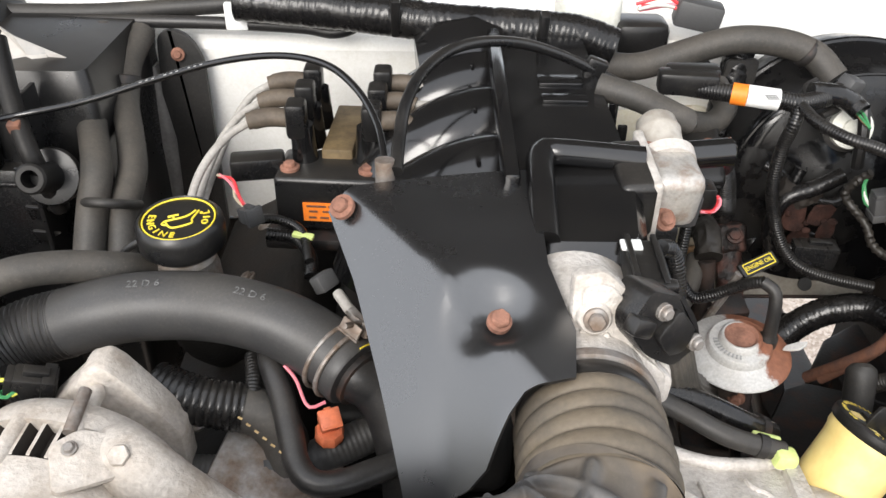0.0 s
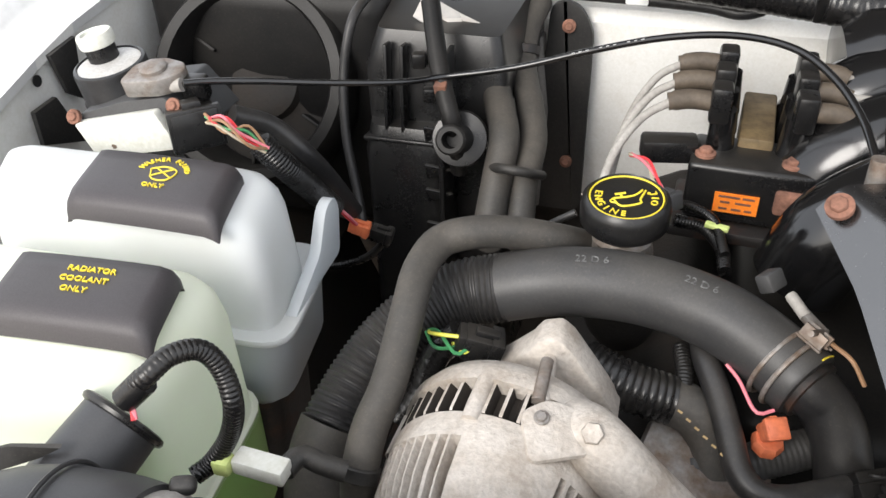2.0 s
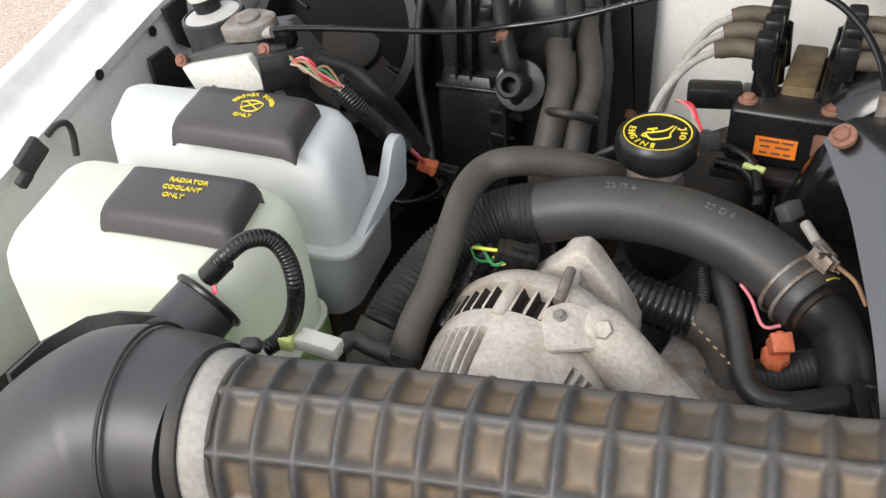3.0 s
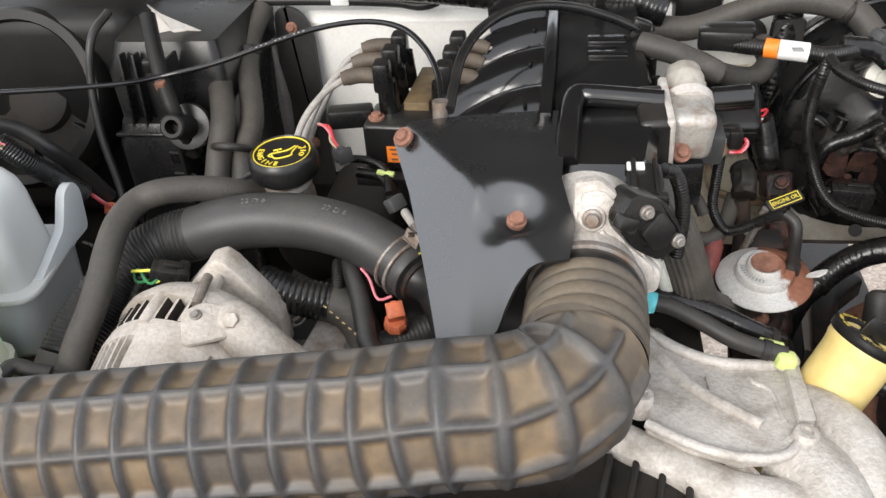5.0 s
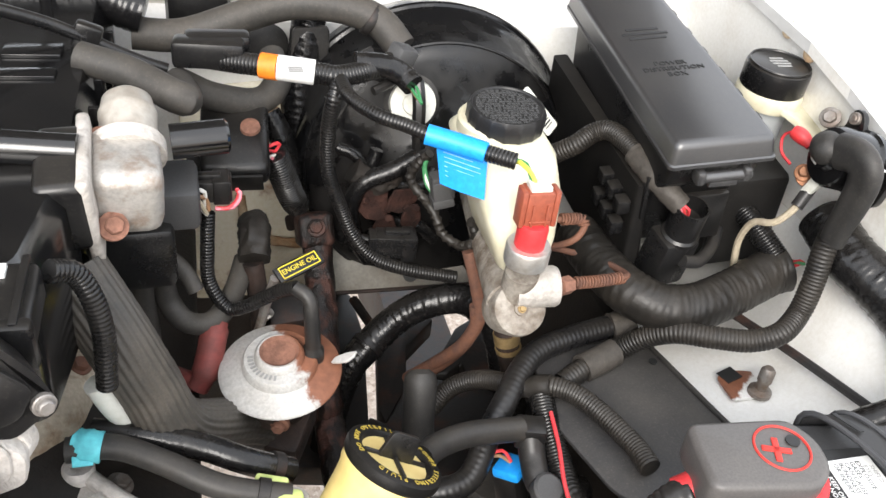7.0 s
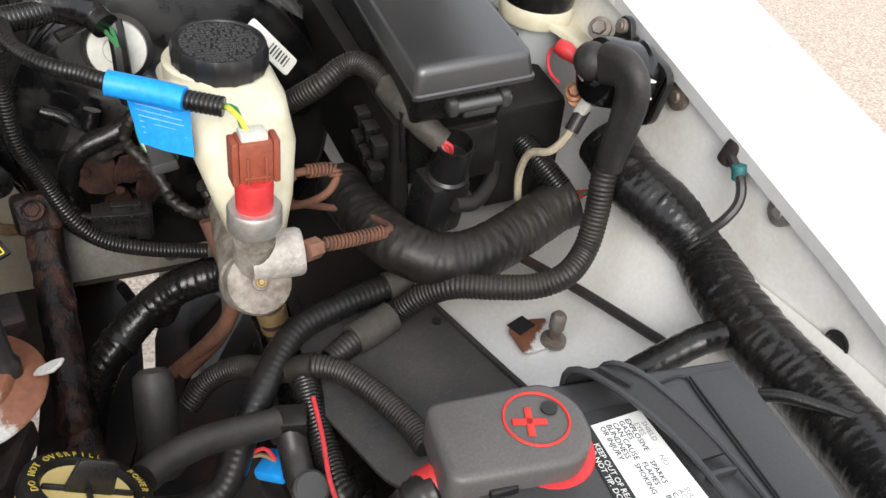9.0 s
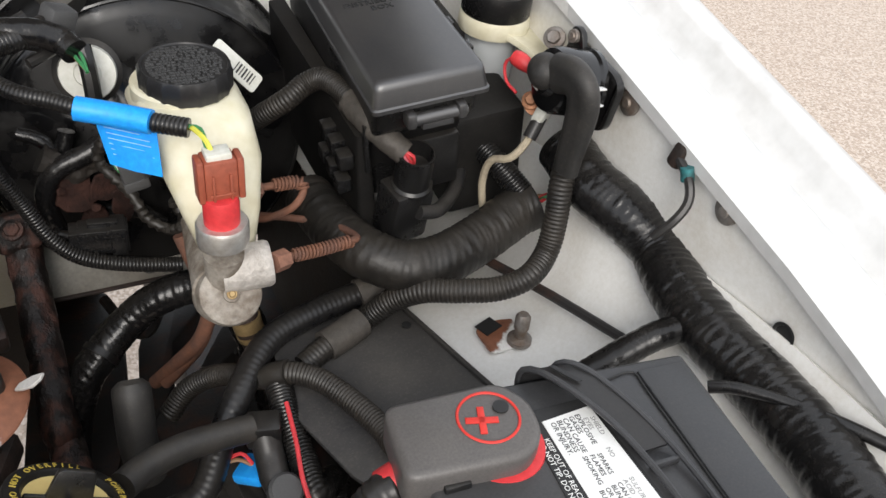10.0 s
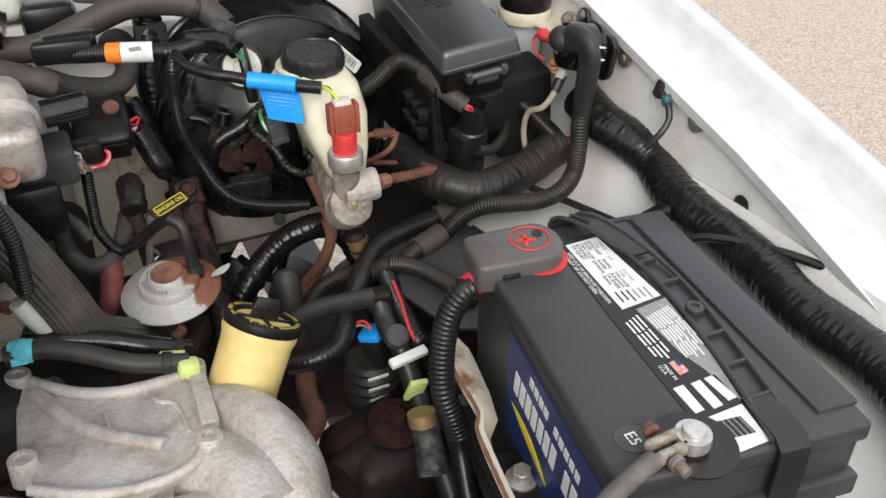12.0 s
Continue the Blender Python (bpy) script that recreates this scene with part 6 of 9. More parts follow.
hose("sleeve", "", "", [(-0.434, 0.268, 1.060), (-0.419, 0.271, 1.075), (-0.411, 0.283, 1.080), (-0.401, 0.295, 1.075), (-0.392, 0.297, 1.060), (-0.386, 0.291, 1.040), (-0.396, 0.294, 1.010), (-0.408, 0.289, 0.990), (-0.416, 0.280, 0.985)], 0.0062, tape, "corrugated", parent=maf, pitch=0.0028)
part("plug_tail", sweep([(-0.434, 0.266, 1.058), (-0.422, 0.271, 1.070)], 0.0078, 0.004, 12), tape, maf)
wires([(-0.432, 0.266, 1.060), (-0.429, 0.265, 1.055), (-0.427, 0.260, 1.050)], 0.002, [wire_red, wire_pink], maf, 0.0014, 2)
clips = thing("loom_clip", "off-white plastic clip beside the air duct", "clip")
part("clip", rbox(0.034, 0.014, 0.012, 0.002).moved(pose(*(-0.378, 0.293, 0.990), 0, 0, -4)), ivory_plastic, clips)
part("tab", rbox(0.012, 0.012, 0.012, 0.003).moved(pose(*(-0.401, 0.289, 0.990))), lime_clip, clips)
part("strap", sweep([(-0.366, 0.297, 0.985), (-0.361, 0.310, 0.985), (-0.348, 0.311, 0.980), (-0.334, 0.313, 0.975)], 0.007, 0.005, 10), rubber, clips)

# ---- driver side: apron and splash shield ----
apron_rows = []
for i in range(12):
    y = -0.1 + 1.05 * i / 11
    w = wall_x(y) - 0.001
    apron_rows.append([(0.594, y, 0.8495), (0.635, y, 0.854), (0.66, y, 0.858), (0.70, y, 0.866), (0.725, y, 0.885), (w - 0.012, y, 0.93), (w - 0.002, y, 0.96)])
whole("apron", thick(strip(apron_rows), 0.002), bay_paint, "dirty white painted inner wheel arch panel", "inner panel", kind="structure")
whole("arch_liner", thick(strip([[(0.56, -0.1 + 1.05 * i / 11, 0.45), (0.57, -0.1 + 1.05 * i / 11, 0.78), (0.59, -0.1 + 1.05 * i / 11, 0.838), (0.616, -0.1 + 1.05 * i / 11, 0.8485)] for i in range(12)]), 0.002), grime_shade, "wheel arch liner below the apron, coloured dark for shade", "inner panel", kind="structure")
whole("apron_passenger", thick(strip([[(-0.50, r[0][1], 0.45), (-0.60, r[0][1], 0.70), (-0.74, r[0][1], 0.74), (-0.80, r[0][1], 0.80)] for r in apron_rows]), 0.002), grime_shade, "inner wheel arch panel, coloured dark for shade", "inner panel", kind="structure")
splash = thing("splash_shield", "dusty black plastic splash shield with small holes", "splash shield")
part("sheet", prism(rounded([(0.475, 0.535), (0.485, 0.605), (0.575, 0.655), (0.597, 0.605), (0.635, 0.45), (0.56, 0.42), (0.50, 0.45)], 0.015), 0.004, 0.001).moved(pose(0, 0, 0.8575)), splash_plastic, splash)
for q in ((0.590, 0.582, 0.863), (0.535, 0.482, 0.863)):
    part("hole", lathe([(0, 0), (0.0038, 0), (0.0038, 0.0012), (0, 0.0012)], 14).moved(pose(*q)), black_print, splash)
part("edge", sweep([(0.597, 0.60, 0.8625), (0.614, 0.53, 0.8625), (0.633, 0.455, 0.8625)], 0.0025, 0.01, 8), rubber, splash)
stud = thing("apron_stud", "grey stud on a rust-stained pad", "stud")
part("pad", prism(rounded([(-0.022, -0.016), (0.022, -0.016), (0.024, 0.012), (0.0, 0.018), (-0.022, 0.014)], 0.006), 0.003, 0.001).moved(pose(0.662, 0.545, 0.860)), pad_paint, stud)
part("hole", rbox(0.018, 0.014, 0.001, 0).moved(pose(0.652, 0.557, 0.8635, 0, 0, 20)), black_print, stud)
part("stud", lathe([(0, 0), (0.010, 0), (0.010, 0.004), (0.005, 0.006), (0.005, 0.014), (0.0062, 0.015), (0.0062, 0.026), (0.004, 0.029), (0, 0.029)], 16).moved(pose(0.667, 0.533, 0.863)), dull_steel, stud)


def wing_fitting(name, y, dz, kind_of):
    """A bolt or a hole in the inner wing wall."""
    x = wall_x(y) - 0.003
    m = aim((x, y, lip_z(y) + dz), (-1, 0, 0.05))
    if kind_of == "bolt":
        return whole(name, bolt(0.005, 0.004, 2.0).moved(m), dull_steel, "painted bolt in the inner wing", "bolt", group="wing bolts")
    return whole(name, lathe([(0, 0), (0.0085, 0), (0.0095, 0.0012), (0.0075, 0.0016), (0.0068, 0.0006), (0, 0.0006)], 20).moved(m), black_print, "round hole in the inner wing", "hole", group="wing holes")


wing_fitting("wing_bolt", 0.570, -0.023, "bolt")
wing_fitting("wing_bolt", 0.46, -0.016, "bolt")
wing_fitting("wing_hole", 0.388, -0.047, "hole")
wing_fitting("wing_hole", 0.268, -0.042, "hole")

for q in ((0.745, 0.750, 1.103), (0.745, 0.712, 1.096)):
    whole("wing_plug", lathe([(0, 0), (0.008, 0), (0.0085, 0.002), (0.006, 0.003), (0, 0.0035)], 20).moved(aim(q, (-1, -0.1, 0.1))), rusted_paint, "rust-stained plug in the inner wing", "plug", group="wing plugs")

for q in ((0.788, 0.588, 1.076), (0.799, 0.476, 1.039), (0.807, 0.353, 0.999)):
    whole("wing_tab", prism([(-0.012, -0.004), (0.012, -0.004), (0.003, 0.008)], 0.003, 0.0008).moved(basis(q, (0.08, -0.94, -0.33), (0.5, 0.0, 0.85))), pad_paint, "small bent tab at the edge of the wing", "tab", group="wing tabs")

# ---- power distribution box ----
pdb = thing("fuse_box", "black power distribution box with a latched lid", "fuse box")
pdb_m = basis((0.607, 0.694, 1.0675), (0.998, -0.057, 0.117), (0.057, 0.998, 0.114))


def lid_plan(d):
    return [(-0.041 - d, 0.17), (0.041 + d, 0.17), (0.041 + d, -0.098 - d), (-0.041 - d, -0.098 - d)]


top = part("lid", loft([(lid_plan(0.0030), 0.005, -0.003), (lid_plan(0.0030), 0.005, 0.0), (lid_plan(0.0018), 0.005, 0.001), (lid_plan(0.0), 0.006, 0.013), (lid_plan(-0.001), 0.006, 0.0165), (lid_plan(-0.0035), 0.006, 0.0185)]).moved(pdb_m), lid_satin, pdb, "dusty black lid with pressed letters")
for k, text in enumerate(("POWER", "DISTRIBUTION", "BOX")):
    part("letters", words(text, 0.0082, 0.0006).moved(pdb_m @ pose(-0.001, 0.0162 - 0.0088 * k, 0.0187)), black_print, top)
for k, w in enumerate((0.030, 0.042, 0.034)):
    part("print_bar", rbox(w, 0.0030, 0.0006, 0).moved(pdb_m @ pose(-0.004, 0.076 - 0.0080 * k, 0.0189)), black_print, top)
for k in range(6):
    part("tooth", rbox(0.004, 0.011, 0.012, 0.001).moved(pdb_m @ pose(0.044, -0.06 + 0.035 * k, 0.006)), plastic, top)
part("body", loft([([(-0.034, 0.14), (0.036, 0.14), (0.034, -0.048), (-0.030, -0.048)], 0.006, -0.12), ([(-0.038, 0.15), (0.040, 0.15), (0.040, -0.064), (-0.035, -0.064)], 0.006, -0.052), ([(-0.038, 0.15), (0.040, 0.15), (0.040, -0.086), (-0.036, -0.086)], 0.006, -0.028), ([(-0.038, 0.15), (0.040, 0.15), (0.040, -0.090), (-0.036, -0.090)], 0.006, -0.003)]).moved(pdb_m), plastic, pdb)
part("step", rbox(0.046, 0.016, 0.05, 0.003).moved(pdb_m @ pose(0.014, -0.060, -0.085)), plastic, pdb)
latch = part("latch", sweep([(-0.018, -0.099, -0.014), (0.0, -0.099, -0.014), (0.026, -0.099, -0.014)], 0.0048, 0.004, 16).moved(pdb_m), lid_satin, pdb, "round latch bar")
for sx in (-0.016, 0.022):
    part("hook", rbox(0.008, 0.013, 0.013, 0.003).moved(pdb_m @ pose(sx, -0.098, -0.013)), lid_satin, latch)
part("tongue", rbox(0.024, 0.004, 0.006, 0.001).moved(pdb_m @ pose(0.004, -0.100, -0.020)), lid_satin, latch)
part("wedge", prism([(-0.02, 0), (0.02, 0), (0.0, 0.03)], 0.012, 0.002).moved(pdb_m @ pose(-0.044, -0.03, -0.10, 90, 0, 90)), plastic, pdb)
for k in range(4):
    part("fin", rbox(0.004, 0.010, 0.045, 0.001).moved(pdb_m @ pose(-0.038, -0.06 + 0.018 * k, -0.06)), plastic, pdb)
carrier = thing("fuse_box_carrier", "black plastic carrier and plugs under the fuse box", "bracket")
part("side_wall", loft([([(-0.062, 0.16), (-0.040, 0.16), (-0.032, -0.070), (-0.050, -0.070)], 0.005, -0.16), ([(-0.055, 0.16), (-0.040, 0.16), (-0.034, -0.060), (-0.044, -0.060)], 0.004, -0.050)]).moved(pdb_m), plastic_dull, carrier)
part("dark_block", rbox(0.07, 0.20, 0.10, 0.006).moved(pdb_m @ pose(0.070, 0.05, -0.115)), plastic_dull, carrier)
for k in range(3):
    for j in range(2):
        part("socket", rbox(0.012, 0.014, 0.014, 0.002).moved(pdb_m @ pose(-0.052 - 0.003 * j, -0.050 + 0.020 * k, -0.075 - 0.022 * j)), plastic, carrier)
hose("loom", "black corrugated loom", "", [(0.660, 0.735, 1.00), (0.672, 0.690, 0.985), (0.690, 0.650, 0.965), (0.705, 0.615, 0.945)], 0.011, loom, "corrugated", parent=carrier)
pdb_loom = thing("wire_loom", "dusty corrugated loom ending in a round black plug", "wiring")
hose("sleeve", "", "", [(0.507, 0.738, 0.975), (0.519, 0.723, 0.992), (0.536, 0.713, 1.008), (0.553, 0.716, 1.018), (0.565, 0.708, 1.024), (0.573, 0.679, 1.023), (0.576, 0.649, 1.019)], 0.0092, loom_dusty, "corrugated", parent=pdb_loom)
part("tape_wrap", sweep([(0.574, 0.671, 1.022), (0.577, 0.648, 1.018), (0.585, 0.632, 1.010), (0.597, 0.621, 1.000)], lambda s, total, a: taped(0.0112 - 0.002 * s / total, 0.007, 0.06)(s, total, a), 0.0014, 20), tape_brown, pdb_loom, "worn grey-brown cloth tape")
part("plug", lathe([(0.006, -0.045), (0.014, -0.045), (0.0145, -0.02), (0.0165, -0.018), (0.0165, -0.014), (0.0145, -0.012), (0.0145, 0.018), (0.013, 0.018), (0.012, 0.004), (0, 0.003)], 24).moved(aim((0.605, 0.620, 0.985), (-0.05, -0.25, 1))), plastic, pdb_loom, "round black plug")
wires([(0.597, 0.619, 1.002), (0.600, 0.617, 0.997), (0.605, 0.620, 0.985)], 0.004, [wire_red, wire_red, wire_pink, wire_brown], pdb_loom, 0.0015, 3)
part("tail", sweep([(0.608, 0.612, 0.950), (0.628, 0.617, 0.945), (0.653, 0.639, 0.945), (0.667, 0.658, 0.950)], 0.006, 0.005, 10), hose_black, pdb_loom)
part("housing", rbox(0.035, 0.03, 0.05, 0.004).moved(pose(*(0.602, 0.629, 0.945), 10, 0, 10)), plastic, pdb_loom)

# ---- clutch fluid bottle and starter relay on the wing ----
clutch = thing("clutch_reservoir", "milky clutch fluid bottle with black cap on a wing bracket", "reservoir")
cl_m = aim((0.718, 0.716, 1.060), (0.0, -0.06, 1))
part("cap", lathe([(0, 0.026), (0.0245, 0.026), (0.0285, 0.0235), (0.0292, 0.020), (0.0292, 0.004), (0.028, 0.002), (0, 0.002)], 48).moved(cl_m), plastic, clutch, "black screw cap")
part("cap_rim", ring(0.0265, 0.0012, 40, 6).moved(cl_m @ pose(0, 0, 0.0258)), plastic, clutch)
for k in range(4):
    part("print_bar", rbox(0.020 - 0.004 * abs(k - 1.5), 0.0022, 0.0006, 0).moved(cl_m @ pose(0, 0.008 - 0.005 * k, 0.0262)), grey_print, clutch)
part("collar", lathe([(0, -0.012), (0.0295, -0.012), (0.0305, -0.008), (0.030, 0.0), (0.028, 0.003), (0, 0.003)], 40).moved(cl_m), mc_plastic, clutch, "cream plastic collar")
part("bottle", lathe([(0, -0.062), (0.018, -0.062), (0.0215, -0.056), (0.0225, -0.018), (0.0235, -0.010), (0, -0.010)], 36).moved(cl_m), washer_wet, clutch, "milky grey bottle")
part("bracket", prism(rounded([(-0.012, 0.020), (-0.016, -0.018), (0.006, -0.040), (0.020, -0.078), (0.036, -0.080), (0.046, -0.060), (0.040, 0.020)], 0.009), 0.005, 0.0015).moved(cl_m @ pose(0.0, 0.0, -0.006, 8, 16, 0)), mc_plastic, clutch, "cream plastic bracket")
part("bolt", bolt(0.006, 0.005).moved(aim((0.738, 0.654, 1.062), (-0.75, -0.5, 0.6))), dull_steel, clutch)
relay = thing("starter_relay", "black starter relay on the wing with copper studs", "relay")
plate_m = Matrix(((0, 0, -1, 0.737), (1, 0, 0, 0), (0, 1, 0, 0), (0, 0, 0, 1)))
part("base", prism(rounded([(0.634, 1.064), (0.628, 1.073), (0.592, 1.072), (0.568, 1.068), (0.562, 1.060), (0.570, 1.024), (0.580, 1.018), (0.624, 1.034)], 0.006, 3), 0.006, 0.001).moved(Matrix.Translation((0.004, 0, 0)) @ plate_m), plastic, relay)
part("ear", prism(rounded([(0.606, 1.068), (0.630, 1.068), (0.625, 1.086), (0.613, 1.086)], 0.006, 3), 0.005, 0.001).moved(plate_m), plastic, relay)
part("ear_bolt", bolt(0.0035, 0.003).moved(aim((0.730, 0.619, 1.079), (-1, -0.1, 0.2))), dull_steel, relay)
rel_m = aim((0.732, 0.596, 1.050), (-1, 0.06, 0.22))
part("body", lathe([(0, 0), (0.027, 0), (0.027, 0.004), (0.025, 0.006), (0.025, 0.030), (0.023, 0.034), (0.013, 0.035), (0.011, 0.040), (0, 0.041)], 40).moved(rel_m), plastic_gloss, relay)
for k in range(3):
    part("print_bar", rbox(0.008, 0.0008, 0.002, 0).moved(rel_m @ pose(-0.0175, -0.0178, 0.012 + 0.005 * k, 0, 0, 45)), grey_print, relay)
for dz in (0.0, -0.013):
    part("terminal", rbox(0.010, 0.005, 0.0016, 0.0004).moved(pose(0.722, 0.566, 1.062 + dz, 0, 15, 20)), white_print, relay)
part("stud", bolt(0.0048, 0.007, 1.5).moved(aim((0.700, 0.618, 1.030), (-0.5, -0.6, 0.6))), copper, relay, "corroded copper stud and nut")
part("stud_ring", lathe([(0, -0.005), (0.0095, -0.005), (0.0095, -0.0025), (0, -0.0025)], 20).moved(aim((0.702, 0.614, 1.030), (-0.5, -0.6, 0.6))), copper, relay, "copper ring terminal")
part("stud_pad", rbox(0.016, 0.010, 0.022, 0.003).moved(pose(*(0.707, 0.608, 1.025), 20, 0, 25)), ivory_plastic, relay)
part("red_cap", sweep([(0.690, 0.635, 1.060), (0.693, 0.629, 1.059), (0.698, 0.619, 1.055)], lambda s, total, a: 0.0045 + 0.002 * math.sin(math.pi * min(1, s / total + 0.15)), 0.002, 12), red_plastic, relay, "red rubber cap")
wires([(0.690, 0.635, 1.060), (0.688, 0.642, 1.052), (0.688, 0.637, 1.040), (0.690, 0.625, 1.035)], 0.0006, [wire_red], relay, 0.0013, 7)
boot = thing("battery_cable", "thick black cable with a moulded rubber boot and ribbed loom", "cable")
part("boot", sweep([(0.698, 0.586, 1.068), (0.699, 0.572, 1.072), (0.700, 0.560, 1.069), (0.702, 0.557, 1.056), (0.703, 0.559, 1.035), (0.703, 0.562, 1.014), (0.703, 0.563, 0.998)], lambda s, total, a: (0.0150 - 0.0045 * s / total) * (1 - 0.42 * abs(math.sin(a)) ** 2), 0.003, 20, up=Vector((1, 0, 0))), rubber, boot, "black rubber boot")
part("boot_dome", lathe([(0, -0.010), (0.0125, -0.010), (0.0135, 0.0), (0.0120, 0.007), (0.007, 0.011), (0, 0.012)], 24).moved(aim((0.694, 0.597, 1.065), (-0.75, -0.35, 0.7))), rubber, boot)
part("boot_ring", ring(0.0132, 0.0010, 24, 6).moved(aim((0.694, 0.597, 1.065), (-0.75, -0.35, 0.7)) @ pose(0, 0, -0.009)), lead_grey, boot)
hose("sleeve", "ribbed loom", "", [(0.715, 0.579, 1.000), (0.707, 0.570, 0.980), (0.703, 0.563, 0.955), (0.695, 0.556, 0.930), (0.673, 0.544, 0.920), (0.649, 0.547, 0.912), (0.621, 0.557, 0.910), (0.596, 0.572, 0.905), (0.578, 0.586, 0.890), (0.561, 0.593, 0.872), (0.545, 0.587, 0.870), (0.519, 0.576, 0.868), (0.499, 0.568, 0.862)], 0.0098, loom_dusty, "corrugated", parent=boot, pitch=0.0033, seg=18)
part("tape_wrap", sweep([(0.553, 0.589, 0.872), (0.537, 0.583, 0.870), (0.519, 0.577, 0.868)], taped(0.0125), 0.0022, 16), tape_brown, boot, "worn grey tape")
tan = thing("tan_wire", "beige single wire curving down to the apron", "wire")
part("wire", sweep([(0.703, 0.607, 1.020), (0.694, 0.607, 1.000), (0.685, 0.612, 0.985), (0.678, 0.628, 0.975), (0.678, 0.637, 0.950), (0.681, 0.635, 0.920)], 0.0032, 0.005, 8), wire_tan, tan)
part("sleeve", sweep([(0.708, 0.610, 1.025), (0.702, 0.608, 1.015), (0.695, 0.605, 1.005)], 0.0055, 0.004, 10), hose_black, tan)

# ---- main harness along the wing ----
main_loom = thing("main_harness", "thick black taped wiring harness along the inner wing", "wiring harness")
hose("trunk", "", "", [(0.736, 0.614, 0.985), (0.737, 0.575, 0.975), (0.750, 0.540, 0.965), (0.763, 0.509, 0.950), (0.752, 0.466, 0.943), (0.747, 0.421, 0.940), (0.748, 0.374, 0.937), (0.743, 0.318, 0.937), (0.735, 0.270, 0.935), (0.741, 0.184, 0.930), (0.717, 0.100, 0.928), (0.695, 0.023, 0.925)], 0.0225, tape, "tape", parent=main_loom, seg=22)
hose("branch", "", "", [(0.734, 0.436, 0.940), (0.716, 0.445, 0.928), (0.689, 0.448, 0.915), (0.662, 0.451, 0.900)], 0.0105, tape, "tape", parent=main_loom)
hose("thin_branch", "", "", [(0.705, 0.380, 0.945), (0.717, 0.368, 0.951), (0.738, 0.342, 0.954), (0.756, 0.312, 0.956), (0.773, 0.282, 0.955)], 0.0042, tape, "plain", parent=main_loom)
cross_loom = thing("cross_harness", "thick taped harness from the fuse box to the wing", "wiring harness")
hose("trunk", "", "", [(0.544, 0.691, 0.930), (0.552, 0.647, 0.925), (0.566, 0.612, 0.920), (0.591, 0.594, 0.915), (0.624, 0.592, 0.915), (0.664, 0.603, 0.920), (0.698, 0.611, 0.930), (0.715, 0.610, 0.935)], 0.0205, tape_dusty, "tape", parent=cross_loom, seg=22)
wires([(0.713, 0.611, 0.935), (0.719, 0.610, 0.940), (0.725, 0.604, 0.945)], 0.006, [wire_red, wire_green, wire_yellow, wire_red, wire_brown, wire_green], cross_loom, 0.0016, 6)
strut = thing("brace_rod", "thin black rod across the apron", "rod")
part("rod", sweep([(0.663, 0.615, 0.895), (0.696, 0.545, 0.895), (0.728, 0.464, 0.895)], 0.004, 0.01, 8), frame_black, strut)
lamp_wire = thing("wing_wire", "short black wire clipped to the inner wing", "wire")
part("clip", rbox(0.010, 0.012, 0.020, 0.004).moved(pose(*(0.757, 0.509, 1.033), 10, 10, 0)), rust_dark, lamp_wire)
part("wire", sweep([(0.755, 0.506, 1.032), (0.753, 0.490, 1.024), (0.750, 0.482, 1.012), (0.740, 0.480, 1.000), (0.730, 0.486, 0.984)], 0.0035, 0.004, 8), hose_black, lamp_wire)
part("ring", lathe([(0.0035, -0.005), (0.0048, -0.005), (0.0048, 0.005), (0.0035, 0.005)], 12).moved(aim((0.754, 0.494, 1.027), (0.1, -0.3, -1))), teal_clip, lamp_wire, "dirty teal plug")

# ---- brake booster and master cylinder ----
booster = thing("brake_booster", "round glossy black brake booster on the bulkhead", "brake booster")
bo_m = aim((0.447, 0.885, 0.916), (0.0, -1, 0.06))
part("shell", lathe([(0.0, -0.05), (0.12, -0.05), (0.148, -0.035), (0.152, -0.012), (0.152, 0.010), (0.147, 0.018), (0.143, 0.030), (0.139, 0.048), (0.135, 0.058), (0.129, 0.064), (0.120, 0.067), (0.09, 0.074), (0.055, 0.081), (0.05, 0.085), (0, 0.086)], 80).moved(bo_m), booster_paint, booster)
part("rim", ring(0.1525, 0.0040, 72, 8).moved(bo_m @ pose(0, 0, 0.004)), booster_paint, booster, "rolled seam of the shell")
part("step", ring(0.1335, 0.0024, 72, 8).moved(bo_m @ pose(0, 0, 0.0590)), booster_paint, booster, "pressed step of the shell")
valve = part("check_valve", lathe([(0, 0), (0.020, 0), (0.021, 0.004), (0.020, 0.010), (0.010, 0.012), (0.009, 0.014), (0, 0.014)], 28).moved(aim((0.398, 0.765, 1.025), (-0.1, -1, 0.35))), ivory_plastic, booster, "round off-white valve")
part("grommet", lathe([(0, -0.006), (0.024, -0.006), (0.025, 0.0), (0.021, 0.003), (0, 0.003)], 28).moved(aim((0.398, 0.766, 1.025), (-0.1, -1, 0.35))), rubber, valve)
part("lever", sweep([(0.396, 0.745, 1.055), (0.397, 0.735, 1.037), (0.397, 0.730, 1.014), (0.399, 0.730, 1.000)], 0.006, 0.005, 8), plastic, booster)
master = thing("master_cylinder", "cast brake master cylinder with cream reservoir and black cap", "brake cylinder")
body_a, port = Vector((0.470, 0.76, 0.945)), Vector((0.449, 0.588, 0.938))
part("body", sweep([body_a, body_a.lerp(port, 0.4), port], lambda s, total, a: 0.021, 0.008, 24), cylinder_cast, master)
front_m = aim((0.451, 0.576, 0.941), (0.02, -0.72, 0.55))
part("port", lathe([(0, -0.03), (0.0215, -0.03), (0.0225, -0.004), (0.021, 0.001), (0.019, 0.002), (0.006, 0.002), (0.0055, 0.004), (0, 0.0045)], 32).moved(front_m), cylinder_cast, master)
